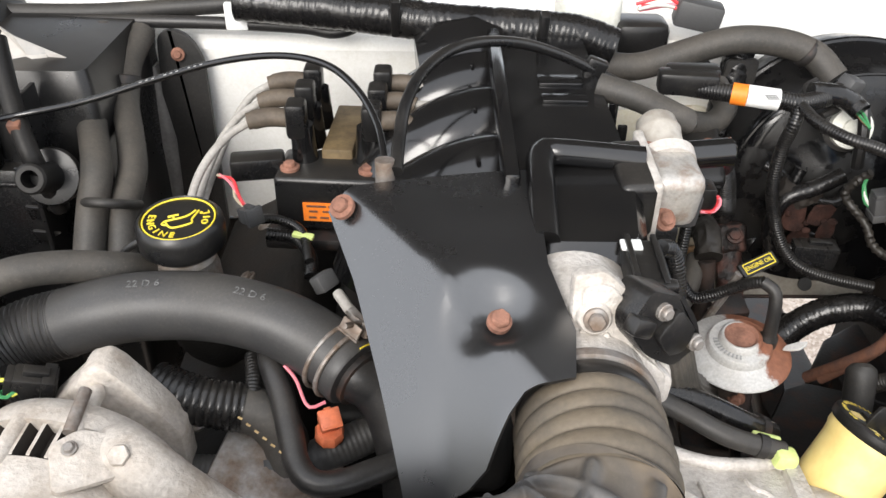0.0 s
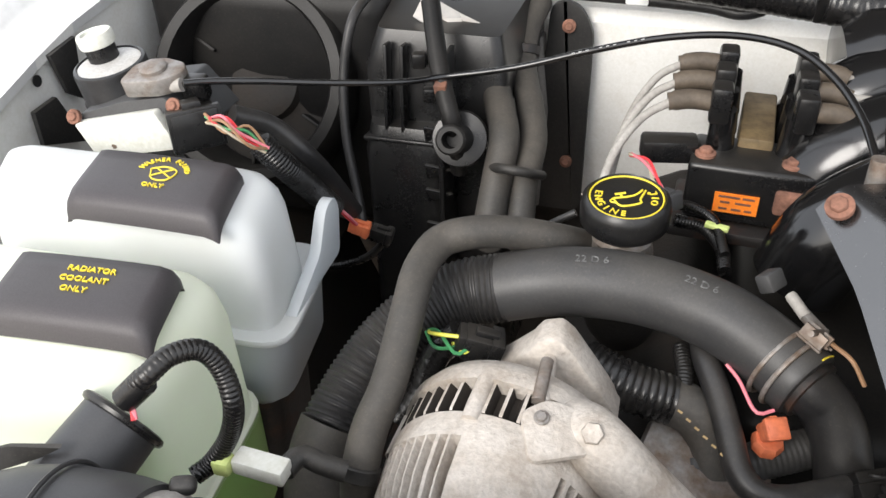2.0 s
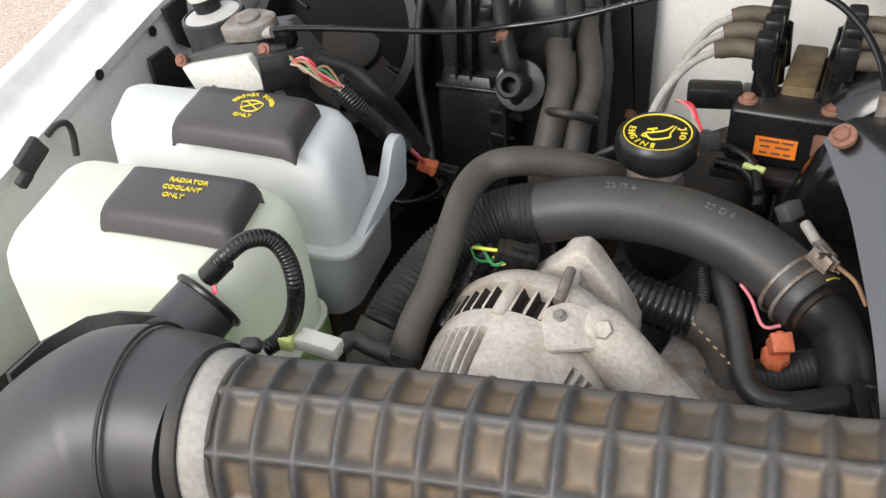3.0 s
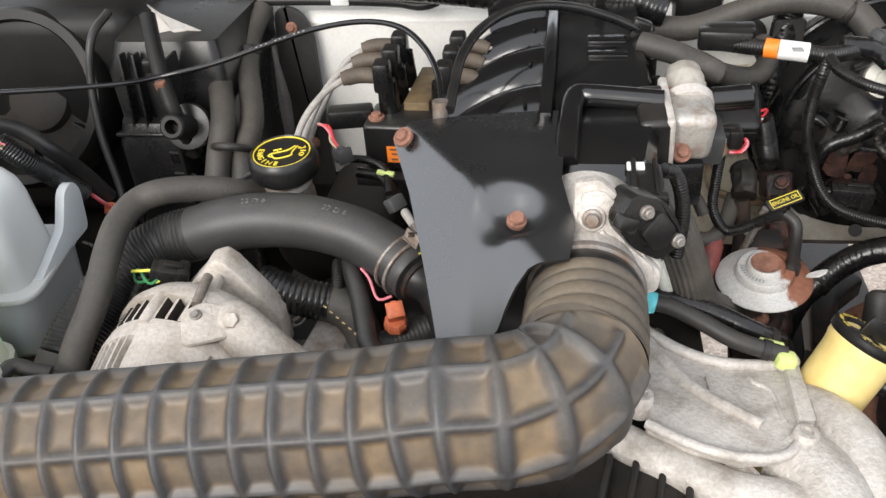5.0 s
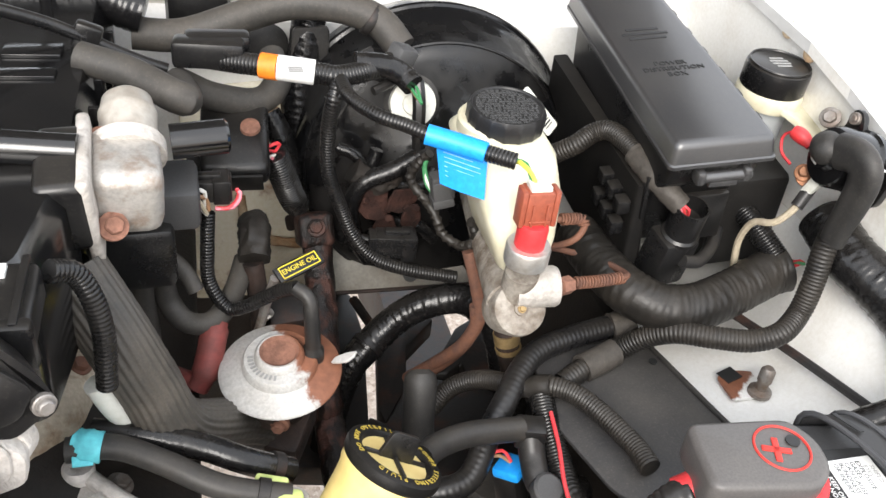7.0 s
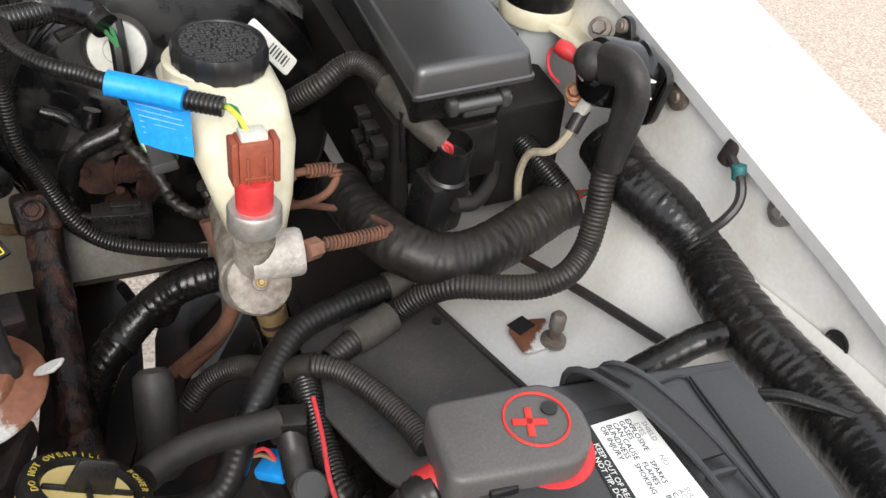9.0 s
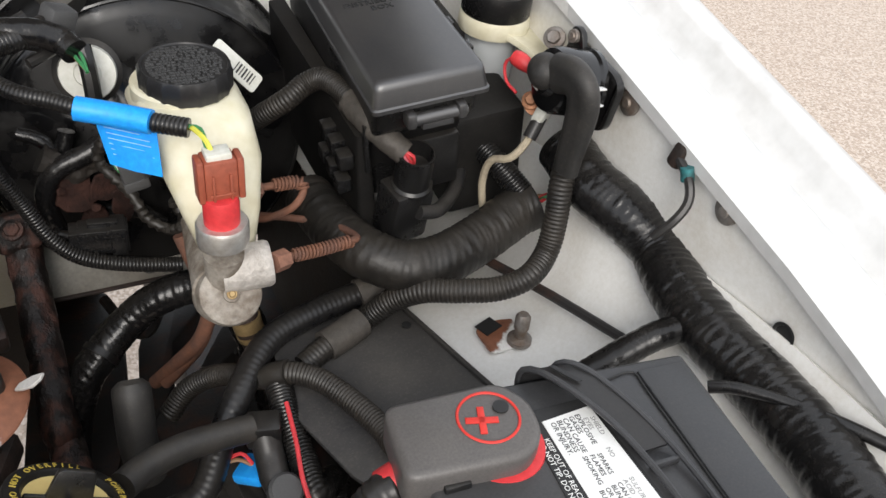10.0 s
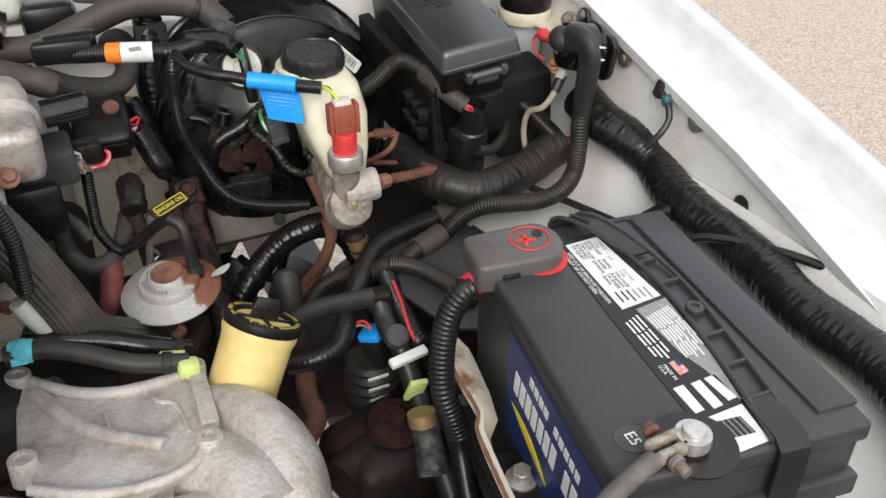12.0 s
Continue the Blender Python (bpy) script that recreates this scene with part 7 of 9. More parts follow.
part("port_screw", bolt(0.0028, 0.003, 1.3).moved(front_m @ pose(0, 0, 0.003)), brass, master, "brass screw")
part("side_port", lathe([(0, -0.025), (0.016, -0.025), (0.0165, 0.006), (0.015, 0.009), (0, 0.009)], 24).moved(aim((0.473, 0.585, 0.954), (1, -0.1, 0.05))), cast_alloy, master)
part("switch_boss", lathe([(0, -0.03), (0.013, -0.03), (0.0135, 0.0), (0, 0.0)], 24).moved(aim((0.450, 0.583, 0.972), (0, -0.2, 1))), cylinder_cast, master)
sw_m = aim((0.4505, 0.583, 0.982), (0, -0.06, 1))
part("collar", lathe([(0.012, 0.0), (0.0168, 0.0), (0.0172, 0.002), (0.0172, 0.014), (0.0160, 0.016), (0.0115, 0.016)], 36, lambda a, z: 1 + 0.015 * (1 if math.sin(40 * a) > 0 else 0)).moved(sw_m), bright_metal, master, "knurled silver collar")
part("switch", lathe([(0, 0.008), (0.0115, 0.008), (0.0118, 0.032), (0.0105, 0.036), (0, 0.036)], 28).moved(sw_m), red_plastic, master, "red switch body")
sp = Vector((0.4515, 0.586, 1.0275))
plug_b = part("switch_plug", rbox(0.021, 0.018, 0.034, 0.0020).moved(aim(sp, (0, 0.0, 1))), brown_plastic, master, "brown plug")
for sx in (-0.0125, 0.0125):
    part("latch", rbox(0.0045, 0.014, 0.030, 0.0015).moved(pose(sp.x + sx, sp.y - 0.002, sp.z + 0.003)), brown_plastic, plug_b)
for sx in (-0.0055, 0.0055):
    part("rib", rbox(0.0016, 0.003, 0.024, 0.0005).moved(pose(sp.x + sx, sp.y - 0.0095, sp.z - 0.004)), brown_plastic, plug_b)
part("rib", rbox(0.016, 0.003, 0.0016, 0.0005).moved(pose(sp.x, sp.y - 0.0095, sp.z - 0.006)), brown_plastic, plug_b)
part("top", rbox(0.016, 0.013, 0.006, 0.001).moved(pose(sp.x, sp.y, sp.z + 0.018)), ivory_plastic, plug_b)
part("reservoir", loft([([(0.444, 0.684), (0.474, 0.684), (0.473, 0.600), (0.444, 0.600)], 0.012, 0.956), ([(0.437, 0.692), (0.479, 0.692), (0.478, 0.594), (0.438, 0.594)], 0.016, 0.962), ([(0.430, 0.702), (0.486, 0.702), (0.484, 0.596), (0.431, 0.596)], 0.022, 0.985), ([(0.421, 0.718), (0.494, 0.718), (0.492, 0.612), (0.423, 0.612)], 0.028, 1.012), ([(0.414, 0.726), (0.494, 0.726), (0.491, 0.632), (0.417, 0.632)], 0.030, 1.034), ([(0.420, 0.720), (0.486, 0.720), (0.485, 0.642), (0.421, 0.642)], 0.030, 1.043)], 7), mc_plastic, master, "cream plastic reservoir", sharp=60)
part("filler", lathe([(0, -0.004), (0.0345, -0.004), (0.0345, 0.010), (0.0325, 0.012), (0, 0.012)], 40).moved(aim((0.4520, 0.687, 1.038), (0.0, -0.05, 1))), mc_plastic, master)
cap_m = aim((0.4545, 0.682, 1.0475), (0.0, -0.08, 1)) @ Matrix.Diagonal((0.87, 0.87, 1, 1))
mcap = part("cap", lathe([(0, -0.001), (0.0355, -0.001), (0.0362, 0.001), (0.0362, 0.012), (0.0345, 0.0162), (0.0332, 0.0160), (0.0325, 0.0147), (0, 0.0147)], 112, lambda a, z: 1 + (0.022 if math.sin(16 * a) > 0.72 else 0.0) * (1 if z < 0.013 else 0)).moved(cap_m), strap_plastic, master, "black ribbed cap")
emboss = rbox(0.004, 0.0016, 0.0006, 0).moved(pose(0, 0, 0.0151))
rc = random.Random(12)
for k in range(15):
    half = 0.94 * math.sqrt(max(0.0, 0.0315**2 - (0.0040 * (k - 7)) ** 2))
    x = -half
    while x < half - 0.002:
        w = min(0.0012 + 0.0030 * rc.random(), half - x)
        emboss.add(rbox(w, 0.0022, 0.0007, 0), pose(x + w / 2, 0.0040 * (k - 7) + 0.0003 * rc.uniform(-1, 1), 0.0150))
        x += w + (0.0006 if rc.random() < 0.75 else 0.0022)
part("print", emboss.moved(cap_m), cap_print, mcap, "raised print too small to read")
tag_pm = aim((0.499, 0.724, 1.035), (0.4, -0.8, 0.8), 25)
tagp = part("tag", prism(rounded([(-0.008, -0.022), (0.010, -0.022), (0.010, 0.022), (-0.008, 0.022)], 0.003), 0.001, 0).moved(tag_pm), ivory_plastic, master, "paper tag with unreadable print")
for k in range(7):
    part("print_bar", rbox(0.010, 0.0008 + 0.0006 * (k % 2), 0.0003, 0).moved(tag_pm @ pose(0.001, -0.016 + 0.0026 * k, 0.0012)), black_print, tagp)
# rusty brake pipes
for name, label, pts in (
    ("brake_pipe", "rusty coiled brake pipe", [(0.488, 0.583, 0.955), (0.499, 0.588, 0.953), (0.519, 0.592, 0.950), (0.546, 0.597, 0.948), (0.553, 0.606, 0.945), (0.545, 0.641, 0.935), (0.525, 0.662, 0.930), (0.500, 0.683, 0.925)]),
    ("brake_pipe", "rusty coiled brake pipe", [(0.485, 0.638, 0.980), (0.502, 0.642, 0.978), (0.522, 0.645, 0.975), (0.525, 0.641, 0.970), (0.515, 0.636, 0.960), (0.500, 0.649, 0.945), (0.491, 0.658, 0.940)])):
    bp = thing(name, label, "brake pipe", group="brake pipes")
    part("pipe", sweep(pts, 0.0030, 0.004, 10), rust_line, bp)
    part("coil", winding(pts[1:4], 0.0042, 0.0030, 0.0011), rust_line, bp, "rusty coil guard")
    part("nut", lathe([(0, -0.006), (0.0075, -0.006), (0.0075, 0.006), (0, 0.006)], 6).moved(aim(pts[0], Vector(pts[1]) - Vector(pts[0]))), rust, bp)
bp = thing("brake_pipe", "pair of rusty brake pipes dropping to the chassis", "brake pipe", group="brake pipes")
part("pipe", sweep([(0.437, 0.670, 0.930), (0.445, 0.660, 0.900), (0.450, 0.653, 0.870), (0.442, 0.661, 0.830), (0.424, 0.681, 0.790), (0.405, 0.704, 0.750)], 0.0065, 0.005, 10), rust_line, bp)
part("pipe", sweep([(0.445, 0.656, 0.880), (0.448, 0.655, 0.850), (0.439, 0.669, 0.810), (0.412, 0.689, 0.760)], 0.005, 0.005, 10), rust_line, bp)
level = thing("pipe_union", "yellow and green painted pipe union below the cylinder", "pipe")
part("pipe", sweep([(0.475, 0.65, 0.86), (0.478, 0.645, 0.842), (0.49, 0.64, 0.80)], 0.011, 0.006, 14), rust_dark, level)
part("band", lathe([(0.0115, -0.007), (0.0125, -0.007), (0.0120, 0.004), (0.0115, 0.004)], 18).moved(aim((0.4775, 0.646, 0.846), (0.2, -0.2, -1))), brass, level, "orange paint band")
part("band", lathe([(0.0115, -0.003), (0.0125, -0.003), (0.0118, 0.002), (0.0115, 0.002)], 18).moved(aim((0.480, 0.644, 0.835), (0.2, -0.2, -1))), brass, level)
pedal = thing("rusty_bracket", "flaking rusty bracket below the booster", "bracket")
rng = random.Random(5)
def flaky(sx, sy, n=9):
    """A ragged rusted plate."""
    return prism([(sx * (1 + rng.uniform(-0.25, 0.2)) * math.cos(t), sy * (1 + rng.uniform(-0.3, 0.2)) * math.sin(t)) for t in [2 * math.pi * (i + 0.5) / n for i in range(n)]], 0.003, 0.0006, 1)


for (dx, dz), sx, sy, tilt in (((-0.012, 0.012), 0.016, 0.020, 72), ((0.014, 0.018), 0.020, 0.013, 84), ((-0.002, -0.018), 0.012, 0.022, 78), ((0.022, -0.004), 0.012, 0.016, 95)):
    part("plate", flaky(sx, sy).moved(pose(0.385 + dx, 0.775 - 0.3 * abs(dx), 0.905 + dz, tilt, rng.uniform(-20, 20), rng.uniform(-25, 25))), rust_mid, pedal)
for k in range(6):
    part("flake", flaky(0.005, 0.004, 6).moved(pose(0.385 + rng.uniform(-0.025, 0.03), 0.765 + rng.uniform(-0.006, 0.004), 0.905 + rng.uniform(-0.03, 0.03), rng.uniform(50, 110), rng.uniform(-40, 40), rng.uniform(-40, 40))), rust_mid, pedal)

oily = thing("booster_wiring", "oil-soaked black wiring hanging in front of the booster", "wiring")
for pts, r in (([(0.413, 0.775, 0.966), (0.389, 0.772, 0.953), (0.360, 0.772, 0.939), (0.350, 0.772, 0.914), (0.357, 0.772, 0.877), (0.372, 0.775, 0.850)], 0.0085),
               ([(0.376, 0.792, 0.964), (0.369, 0.788, 0.940), (0.374, 0.784, 0.915), (0.393, 0.784, 0.888), (0.421, 0.784, 0.881), (0.440, 0.790, 0.860)], 0.0068),
               ([(0.340, 0.800, 0.963), (0.356, 0.794, 0.957), (0.383, 0.788, 0.932), (0.418, 0.786, 0.925), (0.435, 0.800, 0.935)], 0.0058)):
    hose("branch", "", "", pts, r, tape, "tape", parent=oily, seg=14)
part("clot", sweep([(0.352, 0.782, 0.948), (0.372, 0.780, 0.936), (0.396, 0.784, 0.944)], lambda s, total, a: 0.012 * (1 + 0.35 * noise.noise(Vector((s * 110, 2 * math.cos(a), 2 * math.sin(a))))), 0.002, 24), grime_shade, oily, "clot of oily dirt")

# ---- harness with coloured tags ----
tag_loom = thing("tagged_harness", "black corrugated harness with orange-white band and blue tag", "wiring harness")
hose("trunk", "", "", [(0.222, 0.756, 1.070), (0.246, 0.747, 1.070), (0.268, 0.740, 1.070), (0.309, 0.731, 1.068), (0.328, 0.730, 1.066), (0.358, 0.744, 1.066), (0.385, 0.767, 1.066)], 0.0088, loom, "corrugated", parent=tag_loom, seg=16)
part("connector", rbox(0.055, 0.022, 0.022, 0.004).moved(basis((0.228, 0.754, 1.075), (1, -0.1, 0), (0, 1, 0))), plastic, tag_loom, "black connector")
part("connector", rbox(0.05, 0.020, 0.018, 0.004).moved(basis((0.235, 0.766, 1.078), (1, 0.0, 0), (0, 1, 0))), plastic, tag_loom)
part("orange_band", sweep([(0.267, 0.741, 1.070), (0.280, 0.736, 1.070)], 0.0102, 0.004, 18), orange_print, tag_loom, "orange paper band")
part("white_band", sweep([(0.279, 0.737, 1.070), (0.308, 0.732, 1.068)], 0.0101, 0.004, 18), white_print, tag_loom, "white paper band with unreadable print")
for k in range(3):
    part("print_bar", rbox(0.011, 0.0015, 0.0006, 0).moved(aim(Vector((0.290, 0.704, 1.083)) + Vector((0, 0.004 - 0.004 * k, 0)), (0.0, -0.5, 1))), grey_print, tag_loom)
hose("drop", "", "", [(0.327, 0.726, 1.066), (0.321, 0.716, 1.050), (0.319, 0.723, 1.020), (0.321, 0.726, 0.980), (0.334, 0.732, 0.940), (0.347, 0.726, 0.910), (0.366, 0.720, 0.890), (0.398, 0.713, 0.880), (0.441, 0.704, 0.875)], 0.0064, loom, "corrugated", parent=tag_loom)
hose("tag_lead", "", "", [(0.327, 0.728, 1.066), (0.331, 0.696, 1.064), (0.347, 0.669, 1.062), (0.367, 0.655, 1.060), (0.382, 0.644, 1.058), (0.420, 0.622, 1.054), (0.441, 0.612, 1.052)], 0.0056, loom, "corrugated", parent=tag_loom)
flag = part("blue_sleeve", sweep([(0.379, 0.641, 1.060), (0.400, 0.632, 1.057), (0.420, 0.620, 1.055)], 0.0078, 0.004, 18), blue_tape, tag_loom, "blue paper sleeve")
part("blue_flag", thick(strip([[(0.389, 0.647, 1.052), (0.394, 0.640, 1.018)], [(0.405, 0.635, 1.051), (0.407, 0.626, 1.018)], [(0.423, 0.624, 1.050), (0.422, 0.614, 1.018)]]), 0.0008), blue_tape, flag, "blue paper flag with pale print")
fa, fb, fc = Vector((0.391, 0.643, 1.046)), Vector((0.420, 0.620, 1.045)), Vector((0.394, 0.639, 1.024))
for k in range(6):
    a = fa.lerp(fc, (k + 0.6) / 6) + Vector((0.001, -0.0014, 0.0014))
    b = a + (fb - fa) * (0.85 if k % 3 else 0.7)
    part("print_bar", sweep([a + (b - a) * 0.06, b], 0.0004, 0.01, 4), pale_blue, flag)
wires([(0.441, 0.612, 1.052), (0.445, 0.605, 1.052), (0.447, 0.592, 1.050), (0.449, 0.580, 1.040)], 0.002, [wire_yellow, wire_green], tag_loom, 0.0018, 2)
hose("end_sleeve", "", "", [(0.421, 0.621, 1.054), (0.441, 0.611, 1.052)], 0.0066, loom, "corrugated", parent=tag_loom)
knot = thing("harness_joint", "taped harness joint with a grey clip on the booster", "wiring")
hose("wrap", "", "", [(0.342, 0.745, 1.070), (0.366, 0.745, 1.068), (0.383, 0.744, 1.060), (0.390, 0.735, 1.055)], 0.010, tape, "tape", parent=knot)
part("clip", rbox(0.022, 0.018, 0.02, 0.004).moved(pose(*(0.384, 0.760, 1.070), 10, 20, 30)), grey_plastic, knot, "grey clip")
part("loop", sweep([(0.364, 0.785, 1.065), (0.353, 0.780, 1.060), (0.353, 0.765, 1.055), (0.370, 0.761, 1.050), (0.378, 0.756, 1.050), (0.359, 0.746, 1.045)], 0.004, 0.004, 8), hose_black, knot)
wires([(0.388, 0.745, 1.055), (0.393, 0.736, 1.050), (0.394, 0.722, 1.045)], 0.003, [wire_green, wire_brown, wire_green], knot, 0.0014, 4)
brake_wire = thing("level_sensor_wire", "twisted dark wire with green leads and a grey plug", "wire")
part("wire", sweep([(0.404, 0.710, 1.004), (0.394, 0.720, 0.986), (0.393, 0.720, 0.971), (0.409, 0.700, 0.954), (0.417, 0.690, 0.936), (0.434, 0.680, 0.928), (0.441, 0.670, 0.943), (0.434, 0.670, 0.962)], lambda s, total, a: 0.0042 + 0.001 * math.sin(s * 900 + a), 0.003, 10), loom_dusty, brake_wire)
wires([(0.403, 0.710, 1.003), (0.400, 0.710, 0.992), (0.402, 0.700, 0.978), (0.407, 0.690, 0.976)], 0.002, [wire_green, wire_green, wire_white], brake_wire, 0.0014, 6)
connector("plug", (0.411, 0.690, 0.979), (0.2, 0, -1), (0.016, 0.016, 0.026), grey_plastic, brake_wire)
switch = thing("black_plug", "black plug on a thin loom under the booster", "plug")
connector("plug", (0.386, 0.729, 0.900), (1, -0.1, -0.05), (0.020, 0.022, 0.038), plastic, switch)
hose("sleeve", "", "", [(0.370, 0.733, 0.900), (0.354, 0.740, 0.900), (0.350, 0.742, 0.905)], 0.005, loom, parent=switch)

# ---- idle valve, relay box and hoses beside the manifold ----
iac = thing("idle_valve", "grey metal idle air valve on a black base", "valve")
part("base", rbox(0.030, 0.062, 0.050, 0.006, 3).moved(basis((0.142, 0.570, 1.066), (1, 0.05, 0.05), (0, 1, 0.15))), plastic, iac, "black base block")
part("flange", rbox(0.008, 0.072, 0.062, 0.003, 3).moved(basis((0.154, 0.577, 1.062), (1, 0.05, 0.05), (0, 1, 0.15))), cast_alloy, iac)
part("body", rbox(0.042, 0.054, 0.048, 0.010, 3).moved(basis((0.174, 0.583, 1.062), (1, 0.1, -0.05), (0, 1, 0.15))), iac_metal, iac, "grey cast body")
part("dome", lathe([(0, -0.03), (0.0180, -0.03), (0.0180, 0.010), (0.0185, 0.012), (0.0185, 0.015), (0.0175, 0.017), (0.0160, 0.026), (0.010, 0.032), (0, 0.033)], 32).moved(aim((0.175, 0.621, 1.075), (-0.05, 1, 0.45))), cap_grey, iac, "pale domed cap")
part("band", lathe([(0.0195, -0.005), (0.0235, -0.005), (0.0235, 0.005), (0.0195, 0.005)], 32).moved(aim((0.175, 0.602, 1.072), (-0.05, 1, 0.45))), cast_alloy, iac)
part("plug", lathe([(0, 0), (0.012, 0), (0.012, 0.036), (0.010, 0.038), (0, 0.038)], 20).moved(aim((0.200, 0.627, 1.065), (1, 0.1, 0.05))), plastic_gloss, iac, "black round plug")
part("bolt", bolt(0.006, 0.006).moved(aim((0.160, 0.602, 1.080), (0.3, -0.6, 0.6))), rust, iac)
part("bolt", bolt(0.006, 0.006).moved(aim((0.167, 0.551, 1.050), (0.3, -0.6, 0.6))), rust, iac)
evr = thing("vacuum_regulator", "square black vacuum regulator with a rusty rivet", "solenoid")
ev_m = basis((0.246, 0.752, 1.000), (0.97, 0.05, 0.10), (-0.10, 0.90, 0.42))
part("body", rbox(0.056, 0.088, 0.026, 0.008, 3).moved(ev_m @ pose(0, 0.004, -0.002, 0, 0, -8)), plastic, evr)
part("rivet", lathe([(0, 0), (0.0085, 0), (0.0080, 0.003), (0.004, 0.0045), (0, 0.0048)], 20).moved(ev_m @ pose(0.013, 0.000, 0.0112)), rust, evr)
part("rib", rbox(0.048, 0.003, 0.020, 0.001).moved(ev_m @ pose(-0.008, -0.0415, -0.004, 0, 0, -8)), plastic_dull, evr)
for k in range(3):
    part("terminal", rbox(0.012, 0.022, 0.010, 0.002).moved(ev_m @ pose(-0.036, -0.028 + 0.020 * k, -0.006 - 0.006 * k)), plastic_dull, evr)
wires([(0.268, 0.744, 0.990), (0.274, 0.748, 0.986), (0.280, 0.753, 0.978)], 0.010, [wire_red, wire_pink, wire_brown, wire_white, wire_red, wire_pink], evr, 0.0015, 5)
hose("sleeve", "", "", [(0.277, 0.751, 0.985), (0.284, 0.755, 0.965), (0.293, 0.766, 0.935), (0.300, 0.780, 0.915)], 0.0125, loom, "corrugated", parent=evr, seg=18)
dpfe = thing("pressure_sensor", "grey pressure sensor with red and white wires", "sensor")
part("body", rbox(0.048, 0.040, 0.035, 0.005).moved(basis((0.192, 0.632, 1.020), (1, 0.05, 0), (0, 1, 0.2))), grey_plastic, dpfe)
part("clip", rbox(0.012, 0.030, 0.03, 0.003).moved(basis((0.206, 0.631, 1.020), (1, 0.05, 0), (0, 1, 0.2))), ivory_plastic, dpfe, "white plug clip")
wires([(0.208, 0.634, 1.020), (0.215, 0.635, 1.015), (0.220, 0.641, 1.000)], 0.005, [wire_white, wire_tan, wire_white, wire_brown], dpfe, 0.0016, 5)
wires([(0.226, 0.644, 1.000), (0.238, 0.646, 1.000), (0.244, 0.652, 1.005), (0.242, 0.654, 1.010)], 0.002, [wire_red, wire_pink], dpfe, 0.0016, 6)
connector("plug", (0.220, 0.655, 1.012), (1, 0, 0), (0.018, 0.017, 0.038), plastic, dpfe, "black plug")
part("block", rbox(0.055, 0.06, 0.05, 0.006).moved(pose(*(0.169, 0.631, 0.985), 0, 0, 5)), plastic, dpfe, "black valve block")
hose("tube", "", "", [(0.221, 0.655, 0.990), (0.219, 0.650, 0.960), (0.219, 0.645, 0.933), (0.231, 0.635, 0.914), (0.245, 0.628, 0.919), (0.259, 0.622, 0.931), (0.272, 0.613, 0.945), (0.282, 0.606, 0.952)], 0.0056, loom, "corrugated", parent=dpfe)
vac = thing("vacuum_hose", "dark rubber vacuum hoses behind the throttle", "hose")
hose("hose", "", "", [(0.172, 0.643, 0.940), (0.170, 0.644, 0.910), (0.170, 0.637, 0.880)], 0.0105, hose_grey, parent=vac)
hose("hose", "", "", [(0.185, 0.640, 0.950), (0.188, 0.641, 0.920), (0.201, 0.631, 0.905), (0.221, 0.631, 0.905), (0.238, 0.660, 0.910), (0.248, 0.689, 0.920)], 0.0088, hose_grey, parent=vac)
hose("hose", "", "", [(0.188, 0.652, 0.955), (0.201, 0.645, 0.945), (0.209, 0.638, 0.930)], 0.0065, hose_grey, parent=vac)
part("red_boot", sweep([(0.2235, 0.632, 0.903), (0.220, 0.624, 0.895), (0.217, 0.616, 0.885), (0.212, 0.606, 0.872), (0.206, 0.602, 0.862)], lambda s, total, a: 0.0108 if 0.006 < s < total - 0.012 else 0.0088, 0.003, 16), red_boot, vac, "faded red rubber boot")
hose("red_tube", "faded red tube", "", [(0.210, 0.604, 0.866), (0.200, 0.610, 0.862), (0.188, 0.622, 0.858)], 0.0085, red_boot, parent=vac)
pcv_valve = thing("taped_pipe", "rusty pipe end wrapped in ragged black foam tape", "pipe")
part("wrap", sweep([(0.257, 0.712, 0.942), (0.257, 0.700, 0.941), (0.256, 0.688, 0.938), (0.255, 0.674, 0.930)], lambda s, total, a: 0.0130 * (1 + 0.16 * noise.noise(Vector((s * 90, 2 * math.cos(a), 2 * math.sin(a)))) + 0.10 * noise.noise(Vector((s * 300, 5 * math.cos(a), 5 * math.sin(a))))), 0.002, 30), tape_dusty, pcv_valve, "ragged black foam wrap")
part("pipe", sweep([(0.254, 0.676, 0.926), (0.256, 0.673, 0.910), (0.258, 0.672, 0.885), (0.260, 0.675, 0.850)], 0.0085, 0.005, 14), rust_dark, pcv_valve, "rusty pipe")
part("clip", sweep([(0.258, 0.664, 0.893), (0.264, 0.663, 0.887), (0.268, 0.664, 0.880), (0.262, 0.662, 0.876)], 0.0022, 0.002, 8), bright_metal, pcv_valve, "bent bright clip")
part("block", rbox(0.040, 0.030, 0.020, 0.004).moved(pose(0.284, 0.678, 0.866, 15, 0, 8)), frame_black, pcv_valve, "dark rusty bracket")
tag = thing("dipstick", "oil dipstick with a yellow lettered handle", "dipstick")
tag_m = basis((0.287, 0.638, 0.948), (0.86, 0.47, 0.1), (-0.4, 0.75, 0.5)) @ Matrix.Scale(0.86, 4)
part("handle", rbox(0.048, 0.016, 0.005, 0.0015).moved(tag_m), plastic, tag)
